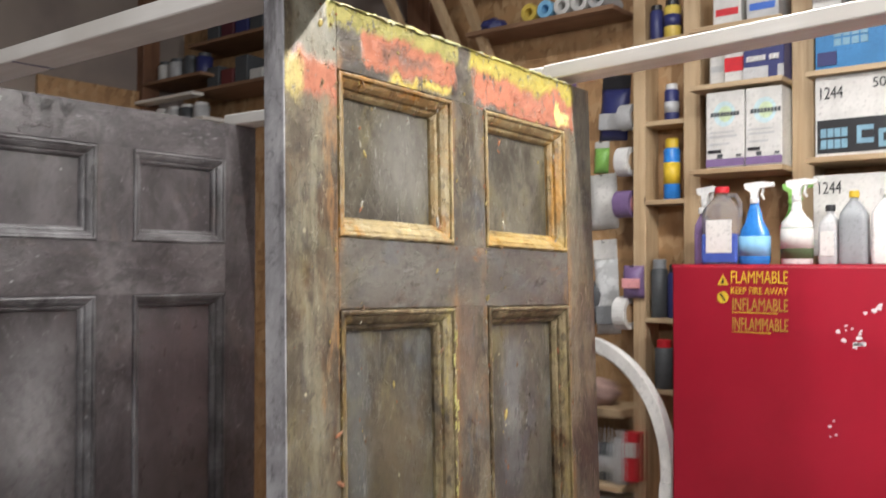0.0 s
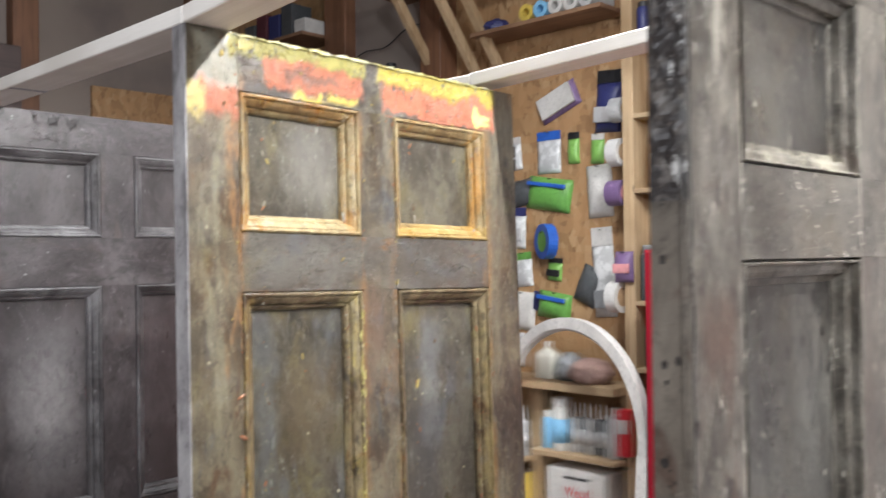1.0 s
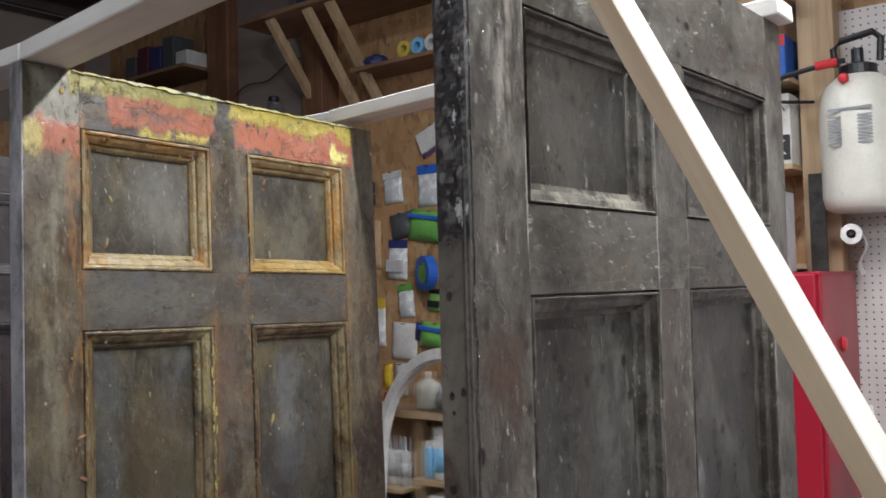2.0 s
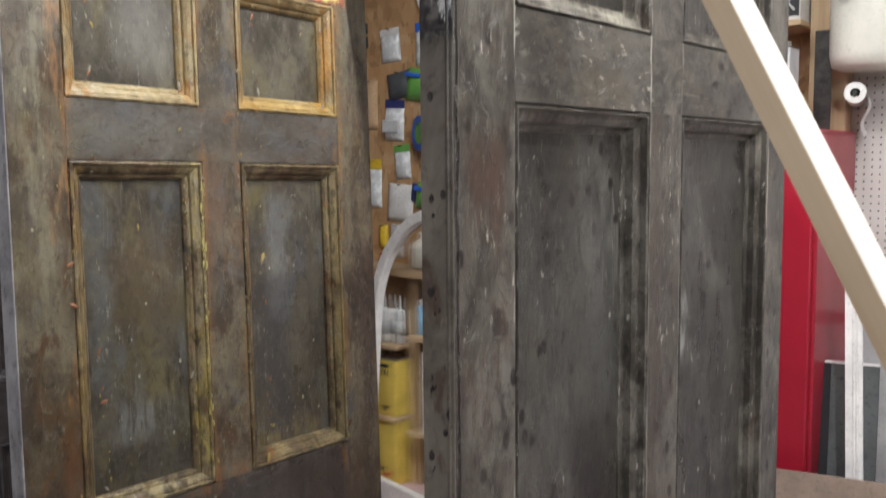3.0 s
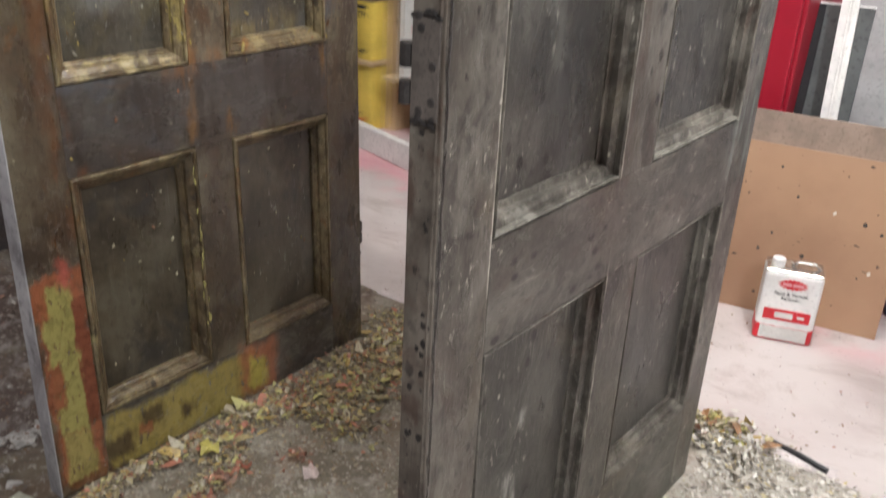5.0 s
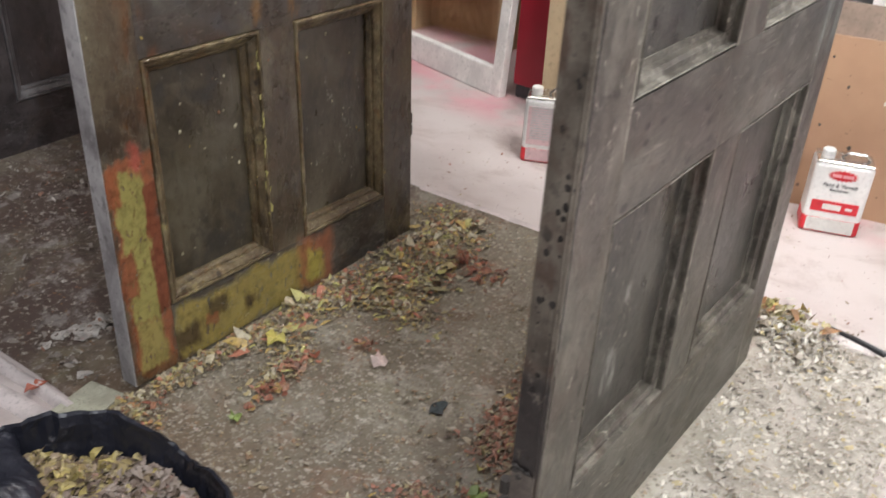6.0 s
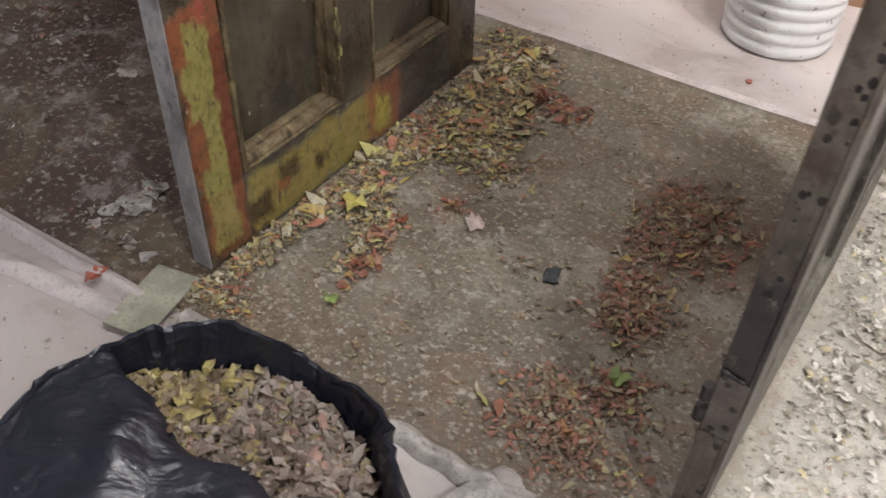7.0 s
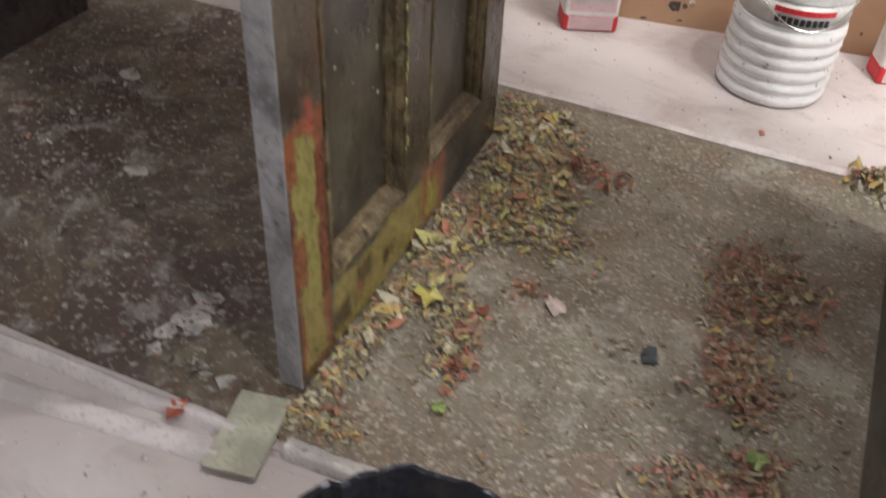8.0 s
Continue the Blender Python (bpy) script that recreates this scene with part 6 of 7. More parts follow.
part("lance", tube([(-0.02, -0.08, 0.50), (-0.10, -0.10, 0.49), (-0.20, -0.10, 0.475), (-0.29, -0.09, 0.455)], 0.009, 8), black, s)
part("lance_grip", tube([(-0.045, -0.085, 0.498), (-0.11, -0.101, 0.489)], 0.015, 10), crimson, s)
part("hose", tube([(-0.29, -0.09, 0.455), (-0.30, -0.08, 0.42), (-0.24, -0.03, 0.40), (-0.16, 0.05, 0.40)], 0.006, 8), black, s)
bars([(-0.07, -0.03, 0.215 + 0.011 * i, 0.221 + 0.011 * i) for i in range(9)] + [(0.02, 0.065, 0.215 + 0.011 * i, 0.221 + 0.011 * i) for i in range(9)] + [(-0.07, 0.065, 0.325, 0.335)], grey, s, -0.1265)
part("hanger", tube([(0.0, 0.10, 0.50), (0.0, 0.17, 0.50)], 0.006, 6), iron, s)
r = root("paper_roll", pose(-0.185, 3.27, 1.79, 0, 0, 12), "white paper roll on a bar with loose end", "paper roll")
bm = bmesh.new()
seg = 24
rings = [[bm.verts.new((rr * math.cos(2 * math.pi * k / seg), yy, rr * math.sin(2 * math.pi * k / seg))) for k in range(seg)] for rr, yy in ((0.034, 0.0), (0.034, 0.2), (0.015, 0.2), (0.015, 0.0))]
for lo, hi in zip(rings, rings[1:] + rings[:1]):
    for k in range(seg):
        bm.faces.new((lo[k], lo[(k + 1) % seg], hi[(k + 1) % seg], hi[k]))
part("roll", bm, white, r)
bm = bmesh.new()
pts = [(0.030 + 0.012 * math.sin(t * 0.9), -0.02 * t) for t in range(8)]
a = [bm.verts.new((x, 0.01, z)) for x, z in pts]
b = [bm.verts.new((x + 0.006, 0.19, z * 0.9)) for x, z in pts]
for i in range(len(pts) - 1):
    bm.faces.new((a[i], a[i + 1], b[i + 1], b[i]))
part("loose_end", bm, white, r)
part("bar", tube([(0, -0.01, 0), (0, 0.25, 0)], 0.008, 8), iron, r)

# ---------------------------------------------------------------- arched sash, leaning on the shelves
sash = root("arched_sash", Matrix.Translation((-1.838, 3.066, 0.0)) @ pose(0, 0, 0, -4.5, 0, -14.2), "white arched window frame leaning on the shelves", "window frame")
R, B, HB = 0.50, 0.055, 0.89


def arch(r, n=36):
    return [(r * math.cos(math.pi * i / n), HB + r * math.sin(math.pi * i / n)) for i in range(n + 1)]


bm = bmesh.new()
outer, inner = arch(R), arch(R - B)
rows_ = []
for (ox, oz), (ix, iz) in zip(outer, inner):
    rows_.append([bm.verts.new(p) for p in ((ox, -0.02, oz), (ox, 0.02, oz), (ix, 0.02, iz), (ix, -0.012, iz), (ix + 0.15 * (ox - ix), -0.02, iz + 0.15 * (oz - iz)))])
for a, b in zip(rows_, rows_[1:]):
    for k in range(5):
        bm.faces.new((a[k], a[(k + 1) % 5], b[(k + 1) % 5], b[k]))
bm.faces.new(rows_[0])
bm.faces.new(rows_[-1][::-1])
part("arch", bm, frame_white, sash)
for sgn in (-1, 1):
    lo, hi = sorted((sgn * R, sgn * (R - B)))
    part("stile", solid(lo, hi, -0.02, 0.02, 0.0, HB, 0.003), frame_white, sash)
part("bottom_rail", solid(-(R - B), R - B, -0.02, 0.02, 0.0, 0.11, 0.003), frame_white, sash)
g = part("pane", plate([(-(R - B) - 0.004, 0.105), (R - B + 0.004, 0.105)] + [(x * 1.006, z) for x, z in inner], 0.0, 0.003), clear, sash)
g.visible_shadow = False

# ---------------------------------------------------------------- boards and trim by the cabinet
t = part("leaning_board", solid(0, 1.13, 0, 0.006, 0, 0.54, 0.001), hard)
t.matrix_world = pose(-0.885, 2.655, 0.0, -8, 0, 10.5)
tagged(t, "brown fibre board with paint splashes, leaning on the cabinet", "board")
bm = bmesh.new()
rng = random.Random(9)
for i in range(60):
    cx, cz, r = (rng.uniform(0.02, 0.3), rng.uniform(0.02, 0.45), rng.uniform(0.004, 0.02)) if i < 34 else (rng.uniform(0.3, 1.1), rng.uniform(0.05, 0.52), rng.uniform(0.003, 0.008))
    q = [bm.verts.new((cx + r * rng.uniform(0.6, 1.2) * math.cos(a), -0.0006, cz + r * rng.uniform(0.7, 1.4) * math.sin(a))) for a in [k * math.pi / 5 for k in range(10)]]
    bm.faces.new(q)
part("splash", bm, flakes_mat("splashes", [(0, (0.03, 0.025, 0.022)), (0.6, (0.10, 0.06, 0.04)), (0.85, (0.6, 0.56, 0.5))]), t, "dark and white paint splashes")["kind"] = "stuff"
t = part("leaning_board", solid(0, 0.56, 0, 0.006, 0, 0.635, 0.001), paint("grey_brown_card", (0.24, 0.175, 0.135), 0.6, 0.2))
t.matrix_world = pose(-0.36, 2.765, 0.0, -8, 0, 10.5)
tagged(t, "grey-brown board behind the fibre board", "board")
p = root("dark_shutter", pose(-0.205, 3.02, 0.0, -6, 0, 10), "dark grey board with pale top edge leaning by the wall", "shutter")
part("board", solid(0, 0.17, 0, 0.035, 0, 0.93, 0.003), paint("slate_board", (0.09, 0.095, 0.095), 0.5, 0.3, 6, 0.2), p)
part("edge_strip", solid(0.0, 0.03, -0.004, 0.0, 0, 0.93, 0.001), black, p)
part("top_edge", solid(0, 0.17, 0.0, 0.035, 0.93, 0.936), soiled_white, p)
p = root("white_trim", pose(-0.045, 2.98, 0.0, -3.5, -2.5, 4), "white moulded trim board standing by the wall", "trim board")
part("board", solid(-0.04, 0.01, 0, 0.012, 0, 1.26, 0.001), frame_white, p)
part("bead", solid(-0.018, -0.013, -0.004, 0.0, 0, 1.26, 0.001), frame_white, p)
part("bead", solid(-0.008, -0.004, -0.004, 0.0, 0, 1.26, 0.001), frame_white, p)
heap("blue_sack", 0.30, 3.12, 0.0, 0.34, 0.30, 0.85, paint("blue_film", (0.03, 0.035, 0.12), 0.3), "dark blue plastic sack by the wall", "sack", 11.0)

bm = solid(0, 0.62, 0, 0.004, 0, 0.86, 0.001)
t = part("tan_card", bm, paint("kraft_card", (0.50, 0.38, 0.24), 0.65, 0.1, 6, 0.1))
t.matrix_world = pose(-1.10, 2.80, 0.0, -4.5, -3.0, 2)
tagged(t, "tan kraft card with dark splashes leaning on the red cabinet", "card sheet")
bm = bmesh.new()
for cx, cz, r in ((0.115, 0.79, 0.026), (0.16, 0.835, 0.008), (0.17, 0.815, 0.009), (0.095, 0.835, 0.006), (0.085, 0.775, 0.008), (0.185, 0.79, 0.006), (0.26, 0.80, 0.012), (0.36, 0.82, 0.01), (0.42, 0.78, 0.008)):
    bm.faces.new([bm.verts.new((cx + r * rng.uniform(0.6, 1.2) * math.cos(a), -0.0008, cz + r * rng.uniform(0.6, 1.2) * math.sin(a))) for a in [k * math.pi / 5 for k in range(10)]])
part("splash", bm, dark_grey, t, "dark paint splashes")["kind"] = "stuff"

# ---------------------------------------------------------------- tins of remover and bucket
def remover_tin(m, face, label, words):
    t = root("remover_tin", m, label, "tin", "tins of paint remover")
    part("body", solid(-0.083, 0.083, -0.05, 0.05, 0.004, 0.225, 0.010, segs=2), white, t)
    part("foot_band", solid(-0.0842, 0.0842, -0.0512, 0.0512, 0.0, 0.058, 0.010, segs=2), crimson, t)
    part("foot_label", solid(-0.068, 0.068, -0.0526, -0.0512, 0.008, 0.050), face[0], t)
    part("top", solid(-0.080, 0.080, -0.047, 0.047, 0.225, 0.232, 0.003), tin, t)
    part("cap", lathe([(0.019, 0), (0.019, 0.022), (0.017, 0.025), (0, 0.025)], 18, at=(-0.05, -0.01, 0.232)), white, t)
    part("handle", tube([(-0.01, 0, 0.232), (0.005, 0, 0.248), (0.055, 0, 0.248), (0.07, 0, 0.232)], 0.005, 8), tin, t)
    if words:
        star = []
        for k in range(36):
            a = 2 * math.pi * k / 36
            q = 1.0 if k % 2 else 0.74
            star.append((0.043 * q * math.cos(a), 0.192 + 0.018 * q * math.sin(a)))
        part("emblem", plate(star, -0.0514, -0.05), crimson, t)
        bars([(-0.030, -0.004, 0.187, 0.197), (0.0, 0.030, 0.187, 0.197)], pink_print, t, -0.0514)
        letters("Paint & Varnish", 0.017, black, t, -0.048, -0.0512, 0.155, 0.096)
        letters("Remover", 0.014, black, t, -0.026, -0.0512, 0.141, 0.052)
        part("picture", solid(-0.066, 0.066, -0.0516, -0.05, 0.072, 0.108), crimson, t)
        bars([(-0.034, 0.018, 0.081, 0.099), (0.03, 0.05, 0.086, 0.094)], card_white, t, -0.0516)
    else:
        part("label", solid(-0.07, 0.07, -0.0516, -0.05, 0.066, 0.20), face[1], t)
        bars([(-0.06, 0.06, 0.195 - 0.009 * i, 0.199 - 0.009 * i) for i in range(13)], pale_grey, t, -0.0516)
    return t


pale_pink = paint("pale_pink", (0.62, 0.44, 0.45), 0.5)
remover_tin(pose(-0.012, 2.70, 0.0, 0, 0, 19), (card_white, white), "white tin of paint remover with red emblem and foot band", True)
remover_tin(pose(-0.925, 2.555, 0.0, 0, 0, 25), (pale_pink, pale_pink), "white tin of paint remover with pink back label", False)

b = root("bucket", pose(-0.362, 2.47, 0.0, 0, 0, 20), "white plastic bucket in crinkled clear liner", "bucket")
prof = [(0.128, 0.0), (0.134, 0.006), (0.139, 0.16), (0.142, 0.30), (0.148, 0.302), (0.149, 0.325), (0.145, 0.327), (0.146, 0.37), (0.150, 0.372), (0.150, 0.38), (0.140, 0.38), (0.136, 0.06), (0.0, 0.055)]
part("body", lathe(prof, 40), white, b, smooth=False)
rings_ = [(0.139, 0.001), (0.146, 0.006)]
for i in range(6):
    z = 0.012 + 0.036 * i
    rings_ += [(0.150, z), (0.1515, z + 0.008), (0.1505, z + 0.020), (0.146, z + 0.027), (0.1455, z + 0.031)]
bm = lathe(rings_ + [(0.1455, 0.229)], 64, wobble=lambda a, z: 0.0022 * noise.noise(Vector((math.cos(a) * 4, math.sin(a) * 4, z * 26))) + 0.0012 * noise.noise(Vector((math.cos(a) * 13, math.sin(a) * 13, z * 70))))
part("liner", bm, soiled_white, b, "crinkled film round the bucket", True)
part("label", lathe([(0.1455, 0.235), (0.1465, 0.298)], 40), card_white, b, smooth=True)
bm = bmesh.new()
for i in range(9):
    a = math.radians(-125 + i * 6.2)
    for z0, z1 in ((0.243, 0.262),):
        r = 0.1475
        q = [bm.verts.new((r * math.cos(t), r * math.sin(t), z)) for t, z in ((a, z0), (a + 0.085, z0), (a + 0.085, z1), (a, z1))]
        bm.faces.new(q)
part("print", bm, black, b)
bm = bmesh.new()
for i in range(9):
    a = math.radians(-128 + i * 7)
    q = [bm.verts.new((0.1478 * math.cos(t), 0.1478 * math.sin(t), z)) for t, z in ((a, 0.27), (a + 0.12, 0.27), (a + 0.12, 0.285), (a, 0.285))]
    bm.faces.new(q)
part("print", bm, crimson, b)
part("bail", tube([(0.152 * math.cos(t), 0.152 * math.sin(t) * 0.9 - 0.01, 0.33 - 0.10 * math.sin(t) ** 2) for t in [math.pi + k * math.pi / 16 for k in range(17)]], 0.0025, 6), tin, b)

# ---------------------------------------------------------------- floor coverings
bm = bmesh.new()
nx, ny = 110, 44
vs = {}
for i in range(nx + 1):
    for j in range(ny + 1):
        x, y = -2.95 + 3.33 * i / nx, 0.785 + 1.285 * j / ny
        edge = min(j, ny - j) / 3.0
        z = 0.003 + 0.0022 * noise.noise(Vector((x * 5, y * 5, 0))) + (0.006 * max(0, 1 - edge) * (0.6 + 0.8 * noise.noise(Vector((x * 4, y, 3)))))
        vs[i, j] = bm.verts.new((x + 0.006 * noise.noise(Vector((x, y * 9, 5))) * (edge < 1), y + 0.010 * noise.noise(Vector((x * 3, j, 7))) * (edge < 1), max(0.0012, z)))
for i in range(nx):
    for j in range(ny):
        bm.faces.new((vs[i, j], vs[i + 1, j], vs[i + 1, j + 1], vs[i, j + 1]))
ext = bmesh.ops.extrude_face_region(bm, geom=[e for e in bm.edges if e.is_boundary])
for v in [g for g in ext["geom"] if isinstance(g, bmesh.types.BMVert)]:
    v.co.z = 0.0
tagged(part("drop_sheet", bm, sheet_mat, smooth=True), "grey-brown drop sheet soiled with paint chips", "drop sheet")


def strip(name, p, q, wide, mt, label, lift=0.012, category="paper", n=40, seed=0.0):
    """A creased strip of paper or film lying on the floor from p to q."""
    bm = bmesh.new()
    p, q = Vector((*p, 0)), Vector((*q, 0))
    d = (q - p).normalized()
    s = Vector((-d.y, d.x, 0))
    rows_ = []
    for i in range(n + 1):
        c = p + (q - p) * (i / n) + s * 0.012 * noise.noise(Vector((i * 0.21, seed, 0)))
        row = []
        for k in range(7):
            u = k / 6 - 0.5
            h = 0.0055 + lift * max(0.0, math.cos(math.pi * u)) * (0.6 + 0.7 * noise.noise(Vector((i * 0.35, k * 0.8, seed)))) if 0 < k < 6 else 0.0008
            row.append(bm.verts.new(c + s * wide * u + Vector((0, 0, max(0.0008, h)))))
        rows_.append(row)
    for a, b in zip(rows_, rows_[1:]):
        for k in range(6):
            bm.faces.new((a[k], b[k], b[k + 1], a[k + 1]))
    return tagged(part(name, bm, mt, smooth=True), label, category)


strip("paper_fold", (-2.6, 0.73), (-1.02, 0.765), 0.035, fold_mat, "raised fold of pale floor paper", 0.018, seed=1.0)
strip("paper_fold", (-2.4, 0.58), (-1.02, 0.715), 0.05, fold_mat, "second raised fold of pale floor paper", 0.014, seed=4.0)
strip("film_edge", (-0.93, 0.775), (-0.22, 0.785), 0.045, plastic_edge, "crumpled dusty plastic film along the sheet", 0.02, "plastic film", 60, 8.0)
strip("film_edge", (-0.32, 0.76), (0.05, 0.60), 0.17, plastic_edge, "loose crumpled plastic film on the floor", 0.02, "plastic film", 30, 12.0)
strip("paper_fold", (-1.10, 2.075), (0.32, 2.105), 0.035, fold_mat, "pale paper edge beyond the drop sheet", 0.004, seed=15.0)
t = part("card_flap", solid(-0.046, 0.046, -0.083, 0.083, 0.009, 0.014, 0.001), flap_mat)
t.matrix_world = pose(-0.998, 0.767, 0.0, 0, 0, 10)
tagged(t, "grey-green card scrap under the door's foot", "card scrap")
tagged(part("dark_stick", tube([(0.16, 2.12, 0.009), (0.22, 2.11, 0.010), (0.30, 2.092, 0.009)], 0.0075, 8, None, 0.3), black), "short dark stick lying at the sheet's edge", "stick")

# ---------------------------------------------------------------- refuse sack
s = root("refuse_sack", pose(-0.565, 0.445, 0.0, 0, 0, 24), "open black refuse sack full of paint scrapings", "sack")


def folds(a, z):
    q = Vector((math.cos(a) * 2.0, math.sin(a) * 2.0, z * 5))
    ridge = 0.5 - abs(noise.noise(q * 1.5 + Vector((3, 1, 0))))
    ridge2 = 0.4 - abs(noise.noise(q * 3.4))
    return (0.030 * ridge + 0.016 * ridge2 - 0.012) * (0.3 + 3 * z)


prof = [(0.10, 0.0), (0.22, 0.004), (0.255, 0.04), (0.268, 0.10), (0.262, 0.16), (0.256, 0.205), (0.253, 0.228), (0.250, 0.243), (0.246, 0.249), (0.242, 0.244), (0.240, 0.225), (0.236, 0.19), (0.228, 0.15), (0.06, 0.14)]
bm = lathe(prof, 120, 1.12, 0.92, wobble=folds)
for v in bm.verts:
    q = noise.noise(Vector((v.co.x * 7, v.co.y * 7, 2)))
    v.co.z += (0.030 * q + 0.012 * abs(noise.noise(v.co * 19))) * (v.co.z > 0.1) - 0.06 * max(0, v.co.x) * (v.co.z > 0.15)
    v.co.z = max(v.co.z, 0.0)
    v.co.x *= 0.86 if v.co.x < 0 else 1.0
part("sack", bm, sack, s, smooth=False)
bm = bmesh.new()
bmesh.ops.create_grid(bm, x_segments=34, y_segments=34, size=0.232)
for v in list(bm.verts):
    r = math.hypot(v.co.x, v.co.y)
    if r > 0.23:
        v.co.x, v.co.y = v.co.x * 0.23 / r, v.co.y * 0.23 / r
    v.co.z = 0.172 + 0.034 * (1 - min(1, r / 0.23) ** 2) + 0.034 * noise.noise(Vector((v.co.x, v.co.y, 0.18)) * 11) - 0.05 * max(0, v.co.x)
    v.co.x *= 1.1 if v.co.x > 0 else 0.95
    v.co.y *= 0.92
scrap_bed = paint("scrapings", (0.085, 0.062, 0.036), 0.7, 0.5, 30, 0.6)
part("scrapings", bm, scrap_bed, s, "bed of mixed paint scrapings", True)
part("tail", tube([(-0.25, -0.12, 0.10), (-0.32, -0.16, 0.06), (-0.36, -0.22, 0.03)], 0.035, 10, None, 0.6), sack, s)
# the near side of the sack, fallen in over the scrapings
bm = bmesh.new()
turn = Matrix.Rotation(-radians(24), 3, "Z")
grid = []
for i in range(41):
    u = i / 40
    inner = Vector((-0.785 + 0.36 * u, 0.545 - 0.055 * min(1, u * 2.2) - 0.01 * math.sin(u * 14), 0.0))
    a = radians(168 + 140 * u) - radians(24)
    o = Vector((0.250 * (0.98 if math.cos(a) < 0 else 1.12) * math.cos(a), 0.246 * 0.92 * math.sin(a), 0))
    outer = turn.inverted() @ o + Vector((-0.565, 0.445, 0))
    row = []
    for k in range(17):
        w = k / 16
        p = inner.lerp(outer, w)
        q = Vector((p.x * 9, p.y * 9, 1.0))
        crease = (0.5 - abs(noise.noise(q * 0.6))) * 0.048 + (0.4 - abs(noise.noise(q * 1.3))) * 0.018 + (0.3 - abs(noise.noise(q * 4.1))) * 0.003
        z = 0.228 + 0.022 * w ** 0.8 + crease * math.sin(math.pi * min(1, w + 0.15)) * 0.9 - (0.018 if k == 0 else 0)
        p = turn @ (p - Vector((-0.565, 0.445, 0)))
        row.append(bm.verts.new((p.x, p.y, z)))
    grid.append(row)
for a, b in zip(grid, grid[1:]):
    for k in range(16):
        bm.faces.new((a[k], b[k], b[k + 1], a[k + 1]))
part("fallen_fold", bm, sack, s, "creased plastic fallen in over the scrapings", True)

# ---------------------------------------------------------------- loose paint chips
rg = np.random.default_rng(21)


def scatter(n, x0, x1, y0, y1, z=0.005):
    return np.stack([rg.uniform(x0, x1, n), rg.uniform(y0, y1, n), np.full(n, z)], 1)


def pile(n, spots, high, z=0.005):
    """Chips heaped round spots (x, y, spread x, spread y, share)."""
    out = []
    for x, y, sx, sy, share in spots:
        k = int(n * share)
        dx, dy = rg.normal(0, 1, k), rg.normal(0, 1, k)
        h = high * np.exp(-(dx ** 2 + dy ** 2) / 1.6) * rg.uniform(0, 1, k)
        out.append(np.stack([x + dx * sx, y + dy * sy, z + h], 1))
    return np.concatenate(out)


def clear_of_doors(p):
    """Keeps chips off the doors' feet and the sack."""
    b_face = -0.955
    ok = ~((p[:, 0] > -1.03) & (p[:, 0] < b_face) & (p[:, 1] > 0.87) & (p[:, 1] < 1.86))
    ok &= ~((p[:, 0] > -0.06) & (p[:, 0] < 0.045) & (p[:, 1] > 0.87) & (p[:, 1] < 1.89))
    ok &= ~((p[:, 0] > -2.30) & (p[:, 0] < -2.20))
    ok &= np.hypot((p[:, 0] + 0.565) / 0.30, (p[:, 1] - 0.445) / 0.27) > 1.0
    return p[ok]


warm = flakes_mat("warm_chips", [(0, (0.38, 0.31, 0.15)), (0.16, (0.27, 0.23, 0.12)), (0.30, (0.46, 0.33, 0.11)), (0.42, (0.44, 0.41, 0.15)), (0.54, (0.36, 0.19, 0.09)),
                                 (0.64, (0.16, 0.125, 0.085)), (0.76, (0.46, 0.41, 0.29)), (0.90, (0.40, 0.16, 0.10))])
ruddy = flakes_mat("ruddy_chips", [(0, (0.22, 0.125, 0.08)), (0.22, (0.31, 0.135, 0.09)), (0.44, (0.34, 0.15, 0.105)), (0.54, (0.25, 0.19, 0.12)), (0.70, (0.36, 0.30, 0.16)),
                                   (0.84, (0.14, 0.10, 0.07)), (0.92, (0.40, 0.34, 0.24))])
dusty = flakes_mat("dusty_crumbs", [(0, (0.26, 0.22, 0.15)), (0.3, (0.20, 0.165, 0.11)), (0.5, (0.30, 0.24, 0.14)), (0.7, (0.24, 0.15, 0.09)), (0.85, (0.34, 0.30, 0.23)), (0.95, (0.12, 0.095, 0.07))])
brickish = flakes_mat("brick_chips", [(0, (0.29, 0.105, 0.065)), (0.35, (0.22, 0.08, 0.05)), (0.6, (0.33, 0.165, 0.10)), (0.8, (0.16, 0.07, 0.045)), (0.92, (0.34, 0.22, 0.08))])
pale = flakes_mat("pale_chips", [(0, (0.58, 0.55, 0.49)), (0.3, (0.46, 0.42, 0.36)), (0.55, (0.66, 0.63, 0.57)), (0.75, (0.33, 0.29, 0.235)), (0.88, (0.52, 0.44, 0.26)), (0.95, (0.10, 0.09, 0.08))])
drab = flakes_mat("drab_chips", [(0, (0.30, 0.265, 0.23)), (0.3, (0.20, 0.17, 0.145)), (0.55, (0.40, 0.37, 0.33)), (0.72, (0.13, 0.10, 0.085)), (0.9, (0.25, 0.13, 0.09))])
bagged = flakes_mat("bagged_chips", [(0, (0.25, 0.20, 0.165)), (0.2, (0.17, 0.125, 0.10)), (0.42, (0.30, 0.25, 0.22)), (0.55, (0.20, 0.155, 0.08)), (0.66, (0.10, 0.07, 0.05)), (0.82, (0.23, 0.175, 0.145)), (0.95, (0.32, 0.19, 0.15))])
bagged_yellow = flakes_mat("bagged_yellow", [(0, (0.36, 0.29, 0.10)), (0.25, (0.26, 0.20, 0.085)), (0.5, (0.17, 0.12, 0.065)), (0.7, (0.42, 0.35, 0.17)), (0.82, (0.30, 0.23, 0.16))])

